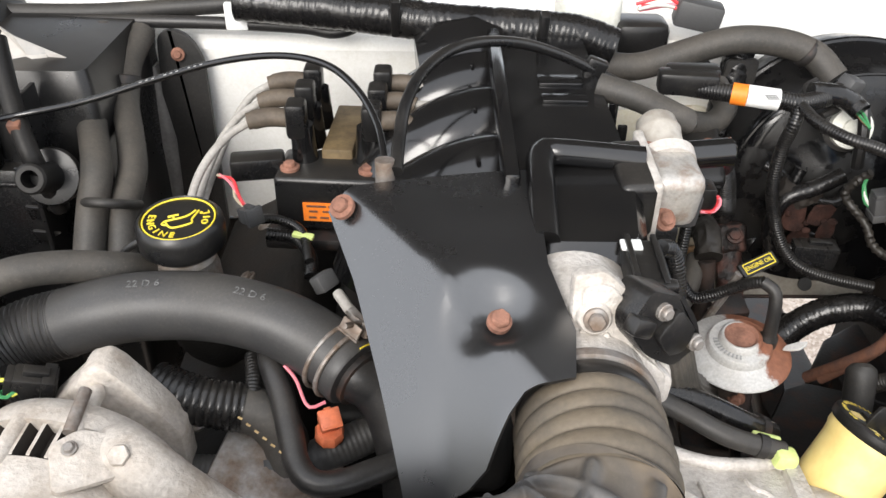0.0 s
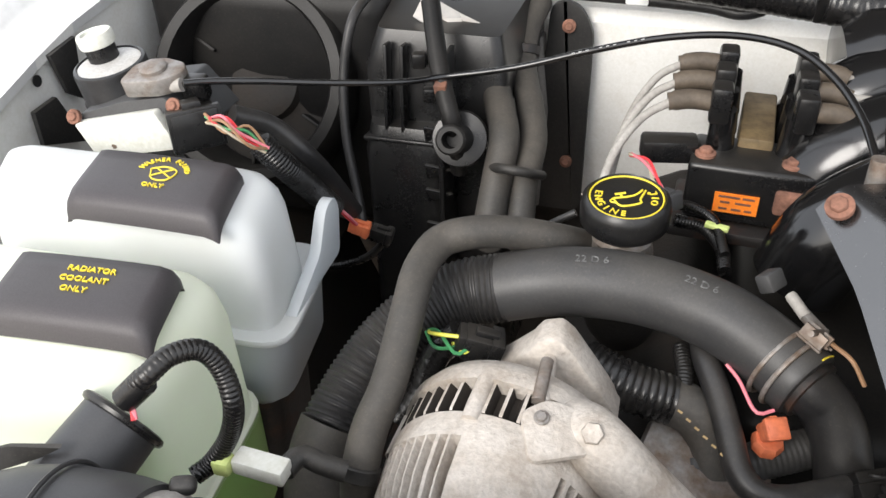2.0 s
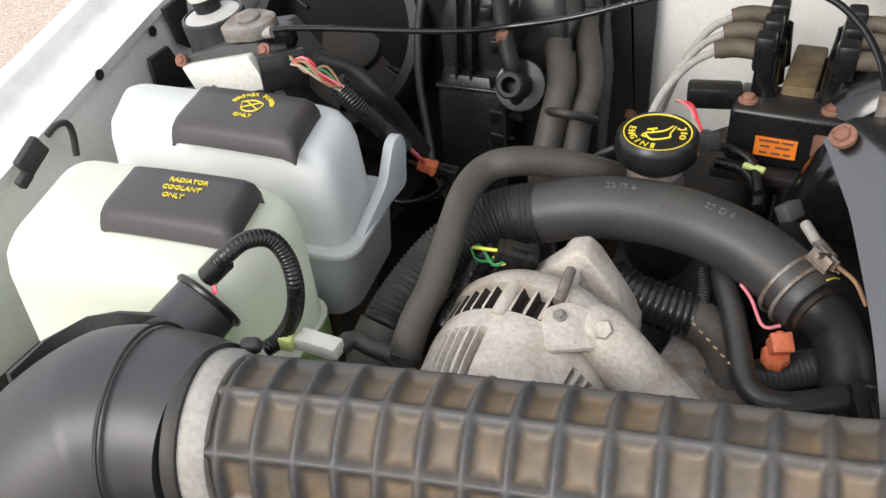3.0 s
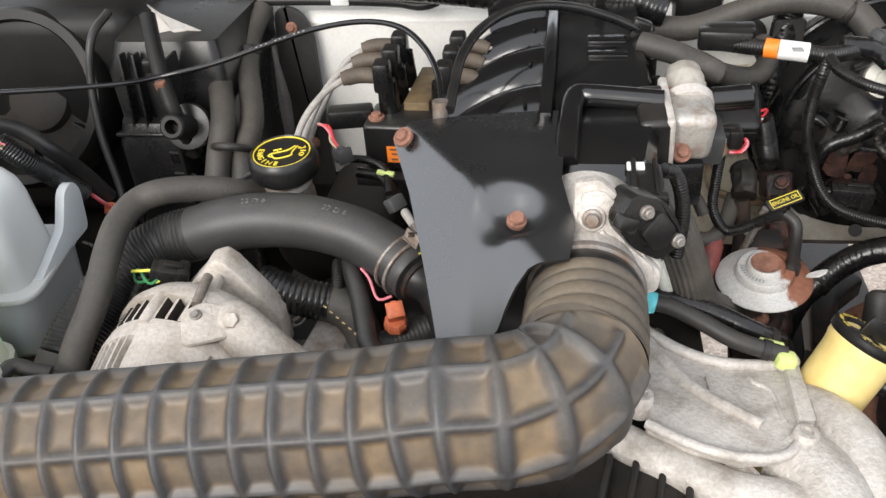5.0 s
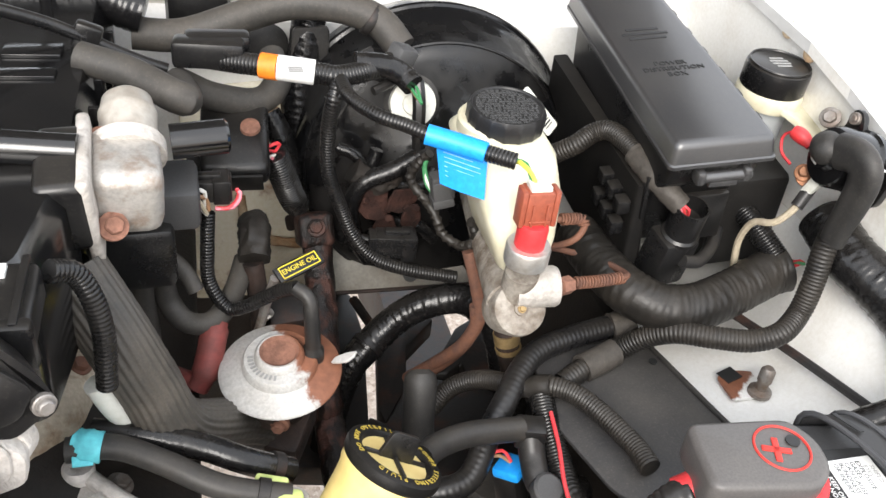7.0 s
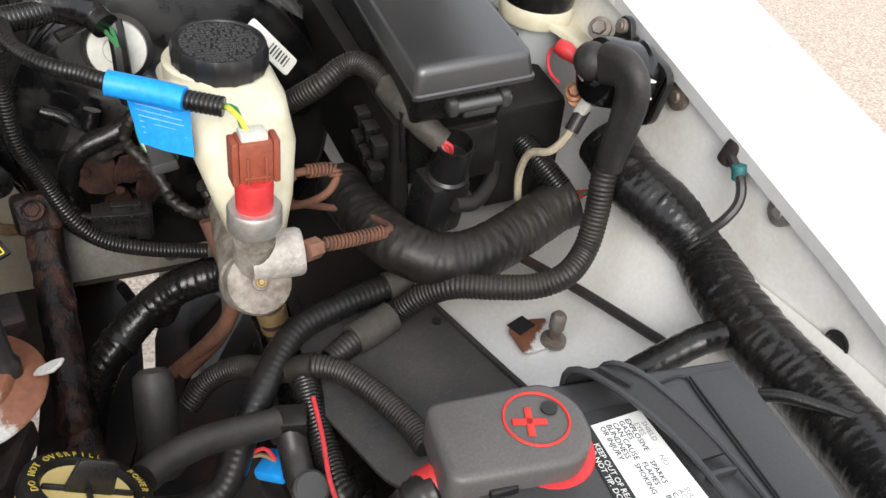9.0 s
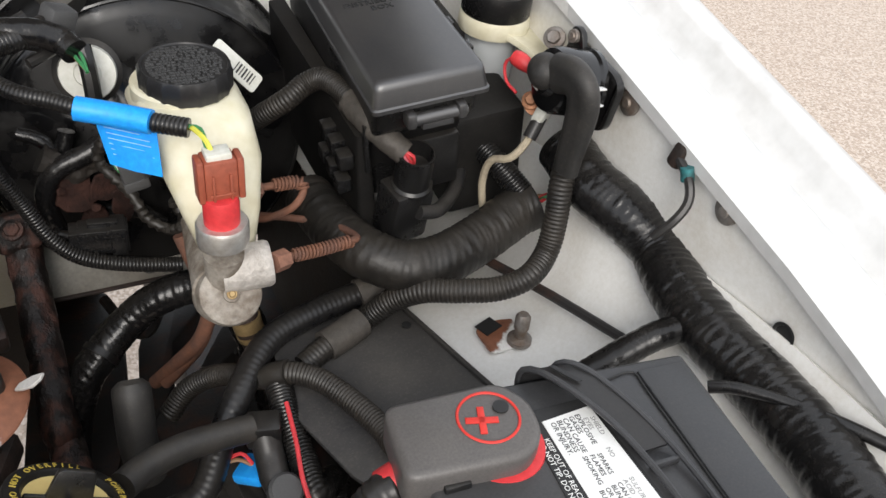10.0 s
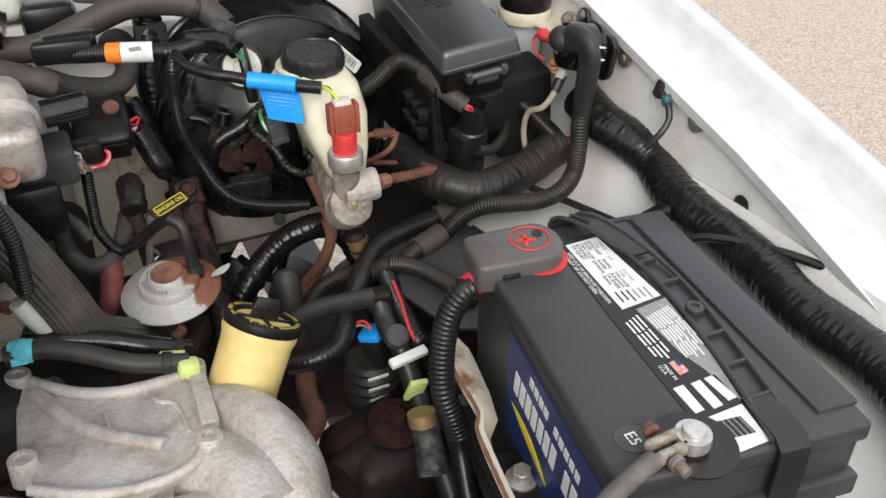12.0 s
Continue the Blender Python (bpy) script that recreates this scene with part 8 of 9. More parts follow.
part("border", sweep([(-0.0195, -0.0055, 0), (0.0195, -0.0055, 0)], 0.0006, 0.004, 6).add(sweep([(-0.0195, 0.0055, 0), (0.0195, 0.0055, 0)], 0.0006, 0.004, 6)).add(sweep([(-0.0195, -0.0055, 0), (-0.0195, 0.0055, 0)], 0.0006, 0.004, 6)).add(sweep([(0.0195, -0.0055, 0), (0.0195, 0.0055, 0)], 0.0006, 0.004, 6)).moved(tag_m @ pose(0.0, 0.0, 0.0028)), yellow_print, tag, "yellow border line")
part("letters", words("ENGINE OIL", 0.0068, 0.0003).moved(tag_m @ pose(0.0, 0.0, 0.0027)), yellow_print, tag, "raised yellow letters")
part("rod", sweep([(0.268, 0.628, 0.945), (0.262, 0.632, 0.92), (0.255, 0.65, 0.87)], 0.004, 0.006, 8), dull_steel, tag)

# ---- exhaust gas valve ----
egr = thing("egr_valve", "round grey exhaust gas valve with flaking rust", "valve")
egr_m = aim((0.269, 0.593, 0.882), (-0.06, -0.13, 1)) @ Matrix.Diagonal((0.94, 0.94, 0.85, 1))
dia = part("diaphragm", lathe([(0, 0.022), (0.013, 0.022), (0.0150, 0.0265), (0.0175, 0.027), (0.0195, 0.025), (0.0205, 0.0195), (0.0285, 0.0185), (0.0300, 0.0165), (0.031, 0.009), (0.034, 0.007), (0.0475, 0.003), (0.0495, 0.001), (0.0495, -0.001), (0.0485, -0.003), (0.040, -0.006), (0.035, -0.016), (0.02, -0.02), (0, -0.02)], 64).moved(egr_m), egr_metal, egr, "grey pressed housing with flaking rust")
part("rust_patch", lathe([(0, 0.0224), (0.0125, 0.0224), (0.0150, 0.0269), (0.0160, 0.0275), (0.014, 0.0240), (0.0, 0.0230)], 32).moved(egr_m), rust, dia, "rusty cup")
part("seam", ring(0.0490, 0.0014, 56, 6).moved(egr_m), egr_metal, dia)
part("yoke", rbox(0.030, 0.012, 0.028, 0.003).moved(egr_m @ pose(-0.004, -0.030, -0.026)), rust_dark, egr)
for sx in (-0.018, 0.010):
    part("yoke_bolt", bolt(0.0055, 0.008, 1.5).moved(egr_m @ pose(sx, -0.034, -0.028, 80, 0, 0)), rust, egr)
for k, a in enumerate(range(200, 290, 9)):
    part("print_bar", rbox(0.0018, 0.0045, 0.0006, 0).moved(egr_m @ pose(0.0235 * math.cos(radians(a)), 0.0235 * math.sin(radians(a)), 0.0207, 0, 0, a + 90)), grey_print, dia)
part("nipple", sweep([(0.294, 0.596, 0.882), (0.2935, 0.593, 0.905), (0.292, 0.593, 0.930), (0.290, 0.598, 0.947), (0.281, 0.606, 0.952)], lambda s, total, a: (0.0088 if s < 0.020 else 0.0064) - 0.0008 * s / total, 0.003, 16), hose_dark, egr, "grey rubber elbow")
part("flake", flaky(0.012, 0.005, 7).moved(egr_m @ pose(0.050, 0.018, 0.010, 0, -28, 20)), egr_base, dia, "lifted flake of metal")
part("stem", lathe([(0, -0.07), (0.018, -0.07), (0.020, -0.05), (0.016, -0.03), (0.022, -0.018), (0, -0.018)], 20).moved(egr_m), rust_dark, egr)
part("flange", rbox(0.05, 0.06, 0.03, 0.006).moved(egr_m @ pose(0, -0.01, -0.075)), rust_dark, egr)
part("bolt", bolt(0.008, 0.012, 1.4).moved(aim((0.251, 0.583, 0.830), (-0.5, -0.8, 0.3))), rust, egr)
braid = thing("braided_pipe", "black braided heat sleeve running down beside the throttle", "pipe")
part("sleeve", sweep([(0.141, 0.548, 1.020), (0.161, 0.528, 0.990), (0.177, 0.523, 0.950), (0.195, 0.527, 0.900), (0.236, 0.579, 0.840), (0.27, 0.60, 0.80)], lambda s, total, a: 0.0210 * (1 + 0.024 * math.sin(26 * a + 6 * s) + 0.006 * math.sin(13 * a - 700 * s)), 0.0022, 156), braid_grey, braid)
tubew = thing("white_tube", "dirty white tube below the braided sleeve", "pipe")
part("tube", sweep([(0.150, 0.514, 0.960), (0.162, 0.515, 0.930), (0.182, 0.523, 0.900), (0.172, 0.578, 0.860), (0.199, 0.577, 0.830)], 0.0085, 0.006, 12), ivory_plastic, tubew)

# ---- power steering ----
ps = thing("power_steering_reservoir", "yellowed power steering fluid bottle with black lettered cap", "reservoir")
ps_axis = Vector((0.53, 0.28, 1)).normalized()
ps_top = Vector((0.329, 0.461, 0.918))
ps_m = aim(ps_top, ps_axis)
part("bottle", lathe([(0, -0.150), (0.026, -0.150), (0.029, -0.140), (0.0305, -0.020), (0.0312, -0.014), (0.0325, -0.010), (0.0325, 0.0), (0.031, 0.002), (0, 0.002)], 44).moved(ps_m), ps_plastic, ps)
ps_cap = part("cap", lathe([(0, 0.001), (0.0232, 0.001), (0.0247, 0.0045), (0.0257, 0.0055), (0.0324, 0.0052), (0.0340, 0.004), (0.0344, 0.001), (0.0340, -0.003), (0.0330, -0.004), (0, -0.004)], 56).moved(ps_m), plastic_dull, ps, "black cap with yellow letters")
grip_m = ps_m @ pose(0, 0, 0, 0, 0, 62)
part("grip", prism(rounded([(-0.013, 0.0), (0.013, 0.0), (0.010, 0.020), (-0.010, 0.020)], 0.003, 3), 0.0035, 0.001).moved(grip_m @ pose(0, 0.002, 0.001, 90, 0, 0)), plastic, ps_cap, "upright grip")
for turn in (0, 90):
    part("spoke", rbox(0.047, 0.0028, 0.004, 0.001).moved(grip_m @ pose(0, 0, 0.0025, 0, 0, turn)), plastic, ps_cap)
part("letters", arc_words("POWER STEERING FLUID", 0.0052, 0.0288, 195, 8.6, 0.0003).moved(ps_m @ pose(0, 0, 0.0056)), ochre_print, ps_cap)
part("letters", arc_words("DO NOT OVERFILL", 0.0052, 0.0288, 15, 8.6, 0.0003).moved(ps_m @ pose(0, 0, 0.0056)), ochre_print, ps_cap)
stub = thing("hose_stub", "upright black rubber hose behind the steering bottle", "hose")
part("hose", sweep([(0.378, 0.581, 0.880), (0.377, 0.572, 0.870), (0.375, 0.559, 0.840), (0.377, 0.553, 0.810)], lambda s, total, a: 0.0135 * min(1, 0.6 + s / 0.012), 0.004, 18), rubber, stub)
elbow = thing("return_hose", "grey-black hose with a square elbow fitting", "hose")
hose("hose", "", "", [(0.358, 0.488, 0.885), (0.374, 0.502, 0.880), (0.399, 0.513, 0.875), (0.425, 0.518, 0.870), (0.446, 0.521, 0.866)], 0.0098, hose_dark, parent=elbow)
part("fitting", rbox(0.024, 0.020, 0.020, 0.003).moved(pose(*(0.454, 0.520, 0.862), 0, 0, -15)), plastic, elbow, "square black elbow")
hose("hose", "", "", [(0.454, 0.518, 0.860), (0.454, 0.506, 0.848), (0.453, 0.489, 0.842), (0.458, 0.481, 0.835), (0.461, 0.447, 0.800), (0.459, 0.398, 0.770), (0.459, 0.359, 0.740)], 0.0105, hose_black, parent=elbow)
part("cap", lathe([(0, -0.004), (0.0115, -0.004), (0.012, 0.0), (0.012, 0.006), (0.010, 0.008), (0, 0.008)], 24).moved(aim((0.455, 0.477, 0.845), (0.1, -0.5, 1))), grey_plastic, elbow, "grey round cap")
part("tie", rbox(0.04, 0.010, 0.008, 0.002).moved(pose(0.458, 0.455, 0.836, 20, 0, 10)), white_print, elbow, "white cable tie")
ps_hose = thing("pressure_hose", "black corrugated sleeve bending past the steering bottle", "hose")
hose("hose", "", "", [(0.583, 0.622, 0.875), (0.548, 0.619, 0.872), (0.518, 0.611, 0.872), (0.487, 0.599, 0.872), (0.466, 0.582, 0.868), (0.446, 0.557, 0.860), (0.429, 0.539, 0.845), (0.408, 0.513, 0.825), (0.382, 0.508, 0.820), (0.356, 0.517, 0.815)], 0.0105, loom_worn, "faint", parent=ps_hose, seg=16, pitch=0.0048)
part("tape_wrap", sweep([(0.582, 0.620, 0.877), (0.562, 0.619, 0.874)], taped(0.0130), 0.0022, 16), tape_brown, ps_hose, "worn grey tape")
loop = thing("wire_loom", "dusty corrugated loom with a taped end over the splash shield", "wiring")
part("tape_wrap", sweep([(0.470, 0.565, 0.8625), (0.476, 0.561, 0.868), (0.484, 0.556, 0.8725)], taped(0.0102), 0.0014, 18), tape_dusty, loop, "black tape wrapping")
hose("sleeve", "", "", [(0.403, 0.614, 0.800), (0.422, 0.618, 0.820), (0.445, 0.603, 0.840), (0.466, 0.570, 0.860), (0.483, 0.557, 0.872), (0.500, 0.542, 0.874), (0.514, 0.518, 0.873), (0.526, 0.486, 0.872), (0.529, 0.464, 0.872)], 0.0088, loom_dusty, "corrugated", parent=loop)
loom_red = thing("wire_loom", "split corrugated loom showing a red wire", "wiring")
hose("sleeve", "", "", [(0.476, 0.555, 0.862), (0.474, 0.529, 0.855), (0.475, 0.501, 0.845), (0.477, 0.474, 0.835), (0.499, 0.500, 0.810), (0.496, 0.479, 0.790)], 0.0105, loom, "corrugated", parent=loom_red)
part("wire", sweep([(0.474, 0.531, 0.870), (0.471, 0.501, 0.864), (0.467, 0.475, 0.856), (0.467, 0.460, 0.850)], 0.0017, 0.006, 8), wire_red, loom_red, "red wire")
blue = thing("blue_connector", "small black plug with a blue lock", "plug")
part("plug", rbox(0.022, 0.022, 0.045, 0.004).moved(aim((0.449, 0.523, 0.800), (-0.2, 0.2, 1))), plastic, blue)
part("lock", rbox(0.024, 0.024, 0.010, 0.003).moved(aim((0.446, 0.522, 0.820), (-0.2, 0.2, 1))), blue_tape, blue, "blue lock")
wires([(0.445, 0.522, 0.825), (0.437, 0.528, 0.830), (0.428, 0.529, 0.830)], 0.003, [wire_red, wire_brown], blue, 0.0015, 5)

# ---- front bracket and hoses ----
cast = thing("accessory_bracket", "rough cast alloy accessory bracket with bolt ears", "bracket")
cast_m = basis((0.200, 0.410, 0.898), (1, 0.0, -0.06), (0.0, 1, -0.08))
top_edge = [(-0.066, 0.094), (-0.029, 0.058), (0.006, 0.043), (0.045, 0.044), (0.070, 0.052)]
low_edge = [(0.064, -0.034), (0.043, -0.066), (0.008, -0.074), (-0.029, -0.065), (-0.063, -0.045)]
plate_poly = top_edge + low_edge + [(-0.060, -0.026), (-0.071, -0.006), (-0.071, 0.060)]
part("plate", prism(plate_poly, 0.012, 0.003).moved(cast_m @ pose(0, 0, -0.016)), cast_alloy, cast)
part("rim", sweep([(x, y, -0.002) for x, y in top_edge], lambda s, total, a: 0.0055, 0.006, 12).moved(cast_m), cast_alloy, cast)
part("rim", sweep([(x, y, -0.003) for x, y in low_edge], lambda s, total, a: 0.0045, 0.006, 12).moved(cast_m), cast_alloy, cast)
part("wall", prism(rounded([(0.062, 0.052), (0.074, 0.052), (0.072, -0.030), (0.058, -0.030), (0.060, 0.010)], 0.003, 3), 0.014, 0.002).moved(cast_m @ pose(0, 0, -0.010)), cast_alloy, cast, "raised outer wall")
part("rib", rbox(0.003, 0.034, 0.004, 0.001).moved(cast_m @ pose(-0.006, 0.006, -0.003, 0, 0, 4)), cast_alloy, cast)
part("rib", sweep([(0.030, 0.028, -0.004), (0.034, 0.020, -0.004), (0.044, 0.014, -0.004), (0.047, 0.0, -0.004), (0.049, -0.026, -0.004)], 0.0022, 0.004, 8).moved(cast_m), cast_alloy, cast)
part("rib", sweep([(-0.055, 0.070, -0.004), (-0.036, 0.030, -0.004), (-0.014, 0.000, -0.004), (0.030, -0.034, -0.004)], 0.006, 0.006, 10).moved(cast_m), cast_alloy, cast)
for qx, qy in ((-0.066, -0.018), (0.061, -0.046), (-0.067, 0.092), (0.066, 0.049)):
    part("ear", lathe([(0.0045, -0.016), (0.0105, -0.016), (0.0102, 0.004), (0.0092, 0.0055), (0.0052, 0.0055), (0.0045, 0.003)], 28).moved(cast_m @ pose(qx, qy, 0)), cast_alloy, cast)
    part("ear_hole", lathe([(0, -0.004), (0.0047, -0.004), (0.0047, -0.002), (0, -0.002)], 16).moved(cast_m @ pose(qx, qy, 0)), grime_shade, cast)
part("skirt", sweep([(0.262, 0.432, 0.862), (0.284, 0.412, 0.868), (0.300, 0.382, 0.868), (0.308, 0.348, 0.862), (0.306, 0.310, 0.850), (0.295, 0.27, 0.83)], lambda s, total, a: 0.024 + 0.008 * math.sin(math.pi * min(1, s / total)), 0.008, 28), cast_alloy, cast)
part("shoulder", sweep([(0.255, 0.365, 0.862), (0.272, 0.340, 0.864), (0.280, 0.305, 0.858)], 0.036, 0.008, 28), cast_alloy, cast)
part("lower_arm", sweep([(0.108, 0.372, 0.880), (0.150, 0.348, 0.876), (0.204, 0.322, 0.872), (0.255, 0.318, 0.865), (0.300, 0.330, 0.850)], lambda s, total, a: 0.015 + 0.010 * s / total, 0.008, 24), cast_alloy, cast)
part("pump", lathe([(0, -0.05), (0.052, -0.05), (0.058, -0.04), (0.058, 0.02), (0.045, 0.03), (0, 0.03)], 36).moved(aim((0.265, 0.285, 0.80), (0.1, -1, 0.2))), cast_alloy, cast)
compressor = thing("compressor_body", "dark grimy accessory pump below the bracket", "pump")
part("body", lathe([(0, -0.08), (0.07, -0.08), (0.075, -0.06), (0.075, 0.06), (0.06, 0.075), (0, 0.078)], 36).moved(aim((0.14, 0.34, 0.80), (0.15, -1, 0.1))), grime_shade, compressor)
for k in range(5):
    part("fin", rbox(0.006, 0.10, 0.03, 0.003).moved(pose(0.10 + 0.022 * k, 0.30, 0.868, 0, 0, -10)), grime_shade, compressor)
for name, pts, r, mat in (("coolant_hose", [(0.130, 0.493, 0.925), (0.158, 0.492, 0.925), (0.187, 0.481, 0.918), (0.221, 0.465, 0.908), (0.263, 0.459, 0.898)], 0.0082, hose_dark),
                          ("coolant_hose", [(0.143, 0.511, 0.920), (0.174, 0.505, 0.918), (0.210, 0.498, 0.910), (0.240, 0.489, 0.900), (0.267, 0.491, 0.885)], 0.0092, tape)):
    h = thing(name, "black hose lying behind the cast bracket", "hose", group="bracket hoses")
    hose("hose", "", "", pts, r, mat, parent=h)
    end_way = Vector(pts[-1]) - Vector(pts[-2])
    part("clamp", lathe([(r, -0.004), (r + 0.0012, -0.0035), (r + 0.0012, 0.0035), (r, 0.004)], 24).moved(aim(Vector(pts[-2]).lerp(Vector(pts[-1]), 0.6), end_way)), frame_black, h, "dark hose clamp")
mark = thing("paint_marker", "cyan and yellow tape round the bracket hoses", "tape")
part("cyan_tape", sweep([(0.137, 0.496, 0.926), (0.144, 0.493, 0.927), (0.151, 0.492, 0.926)], taped(0.0098, 0.006, 0.08), 0.0016, 18), cyan_tape, mark)
part("tail", rbox(0.012, 0.010, 0.002, 0.0005).moved(pose(*(0.140, 0.485, 0.925), 20, 10, 10)), cyan_tape, mark)
lime = thing("hose_clip", "lime green plastic hose clip", "clip")
part("clip", rbox(0.018, 0.016, 0.014, 0.004).moved(pose(*(0.262, 0.453, 0.898), 0, 10, 0)), lime_clip, lime)
part("arm", rbox(0.022, 0.008, 0.006, 0.002).moved(pose(*(0.252, 0.469, 0.902), 0, 0, -20)), lime_clip, lime)

# ---- battery ----
bat = thing("battery", "black car battery with white warning labels and blue side label", "battery")
bm_ = basis((0.490, 0.407, 0.986), (0.99, -0.139, 0.0), (0.139, 0.99, 0.0)) @ Matrix.Diagonal((0.90, 0.93, 0.90, 1))
part("case", rbox(0.185, 0.284, 0.165, 0.005, 3).moved(bm_ @ pose(0.1070, -0.145, -0.090)), battery_plastic, bat)
part("top", rbox(0.194, 0.290, 0.018, 0.004, 3).moved(bm_ @ pose(0.1060, -0.145, -0.009)), battery_plastic, bat)
part("plateau", rbox(0.034, 0.262, 0.005, 0.0015).moved(bm_ @ pose(0.1835, -0.141, 0.0005, 0, 0, 1.5)), battery_plastic, bat, "raised vent cover")
part("groove", sweep([tuple(bm_ @ Vector(p)) for p in ((0.140, -0.012, 0.0006), (0.1612, -0.0095, 0.0006), (0.1625, -0.03, 0.0006), (0.1665, -0.14, 0.0006), (0.1700, -0.262, 0.0006))], 0.0008, 0.004, 6), black_print, bat)
label = part("top_label", prism([(0.078, -0.025), (0.122, -0.022), (0.1355, -0.125), (0.134, -0.190), (0.127, -0.252), (0.084, -0.256), (0.080, -0.150)], 0.0006, 0).moved(bm_ @ pose(0, 0, 0.0003)), black_print, bat, "printed top label")
fields = ((white_print, [(0.087, -0.034), (0.1205, -0.029), (0.1325, -0.123), (0.0935, -0.131)]),
          (grey_print, [(0.104, -0.134), (0.1345, -0.127), (0.133, -0.195), (0.1265, -0.248), (0.119, -0.212), (0.111, -0.190)]),
          (white_print, [(0.0862, -0.2228), (0.0950, -0.2215), (0.0965, -0.2475), (0.0885, -0.2490)]),
          (white_print, [(0.1010, -0.2220), (0.1094, -0.2205), (0.1115, -0.2470), (0.1035, -0.2485)]),
          (white_print, [(0.1130, -0.2200), (0.1226, -0.2185), (0.1251, -0.2430), (0.1175, -0.2445)]))
for mat, corners in fields:
    part("printed_field", prism(corners, 0.0004, 0).moved(bm_ @ pose(0, 0, 0.0009)), mat, label)
bar_f = part("barcode_field", prism([(0.0850, -0.2560), (0.1245, -0.2500), (0.1228, -0.2845), (0.0885, -0.2890)], 0.0004, 0).moved(bm_ @ pose(0, 0, 0.0009)), white_print, label)
for k in range(14):
    part("print_bar", rbox(0.0005 + 0.0005 * ((k * 7) % 3), 0.016, 0.0003, 0).moved(bm_ @ pose(0.0985 + 0.0014 * k, -0.268, 0.0015, 0, 0, 6)), black_print, bar_f)
part("flag_red", prism([(0.0968, -0.1985), (0.1052, -0.1956), (0.1064, -0.2100), (0.0980, -0.2126)], 0.0004, 0).moved(bm_ @ pose(0, 0, 0.0013)), stripe_print, label, "small striped emblem")
part("flag_blue", prism([(0.1012, -0.1971), (0.1052, -0.1956), (0.1058, -0.2026), (0.1018, -0.2040)], 0.0003, 0).moved(bm_ @ pose(0, 0, 0.0018)), blue_print, label)


def label_words(text, size, x, y, mat, turn=-87.5):
    """One line of print that runs along the label, from its start."""
    part("letters", words(text, size, 0.0001, "LEFT").moved(bm_ @ pose(x, y, 0.0014, 0, 0, turn)), mat, label)


for k, text in enumerate(("EXPLOSIVE", "GASES", "CAN CAUSE", "BLINDNESS", "OR INJURY.")):
    label_words(text, 0.0047, 0.1095 - 0.0042 * k, -0.0335 - 0.0006 * k, black_print)
for k, text in enumerate(("SHIELD", "EYES")):
    label_words(text, 0.0044, 0.1180 - 0.0045 * k, -0.037, grey_print)
for k, text in enumerate(("SPARKS", "FLAMES", "SMOKING")):
    label_words(text, 0.0044, 0.1095 - 0.0046 * k, -0.0625, black_print)
label_words("NO", 0.0044, 0.1165, -0.060, grey_print)
for k, text in enumerate(("SULFURIC", "ACID", "CAN CAUSE", "BLINDNESS", "OR SEVERE", "BURNS.")):
    label_words(text, 0.0042, 0.1195 - 0.0041 * k, -0.0815 - 0.0008 * k, grey_print if k < 2 else black_print)
label_words("KEEP OUT OF REACH OF CHILDREN.", 0.0046, 0.0842, -0.046, white_print)
label_words("DO NOT TIP. DO NOT OPEN.", 0.0046, 0.0800, -0.046, white_print)
label_words("MADE IN", 0.0042, 0.0925, -0.199, white_print)
label_words("U.S.A.", 0.0042, 0.0885, -0.199, white_print)
rb = random.Random(4)
for k in range(6):
    w = 0.012 + 0.008 * rb.random()
    part("print_bar", rbox(w, 0.0016, 0.0003, 0).moved(bm_ @ pose(0.0985 + 0.0052 * k, -0.109 - w * 0.5, 0.0014, 0, 0, -87)), black_print if k < 3 else grey_print, label)
for k in range(9):
    start = -0.137 - 0.001 * k
    for piece in range(3):
        w = 0.013 + 0.006 * rb.random()
        part("print_bar", rbox(w, 0.0014, 0.0003, 0).moved(bm_ @ pose(0.1310 - 0.0028 * k + 0.0022 * piece, start - w * 0.5, 0.0014, 0, 0, -84 - 3 * piece)), white_print, label)
        start -= w + 0.0018
for k in range(4):
    start = -0.141 - 0.002 * k
    for piece in range(3):
        w = 0.010 + 0.007 * rb.random()
        part("print_bar", rbox(w, 0.0016, 0.0003, 0).moved(bm_ @ pose(0.1010 - 0.0040 * k + 0.0010 * piece, start - w * 0.5, 0.0014, 0, 0, -86)), white_print, label)
        start -= w + 0.0020
side = part("side_label", rbox(0.0010, 0.196, 0.112, 0).moved(bm_ @ pose(0.0140, -0.187, -0.090)), blue_print, bat, "dark blue label with pale lettering bars")
for k in range(10):
    if k != 4:
        part("letter_bar", rbox(0.0006, 0.0072, 0.0095, 0).moved(bm_ @ pose(0.0132, -0.142 - 0.0098 * k, -0.049 - 0.0012 * k, 8, 0, 0)), white_print, side)
for k in range(13):
    if k != 7:
        part("letter_bar", rbox(0.0006, 0.0092, 0.024, 0).moved(bm_ @ pose(0.0132, -0.112 - 0.0128 * k, -0.076 - 0.0012 * k, 8, 0, 0)), white_print, side)
part("yellow_swoosh", sweep([(0.0014, -0.05, -0.105), (0.0014, -0.09, -0.112), (0.0014, -0.13, -0.125)], lambda s, total, a: 0.006 * math.sin(math.pi * min(1, max(0, s / total))) + 0.0006, 0.006, 6).moved(Matrix.Identity(4)).moved(bm_ @ Matrix.Diagonal((0.15, 1, 1, 1)) @ pose(0.0870, -0.052, 0)), yellow_print, side)
st = part("sticker", lathe([(0, 0), (0.0125, 0), (0.0125, 0.0005), (0, 0.0005)], 28).moved(bm_ @ pose(0.036, -0.257, 0.0002)), cap_print, bat, "round dark date sticker")
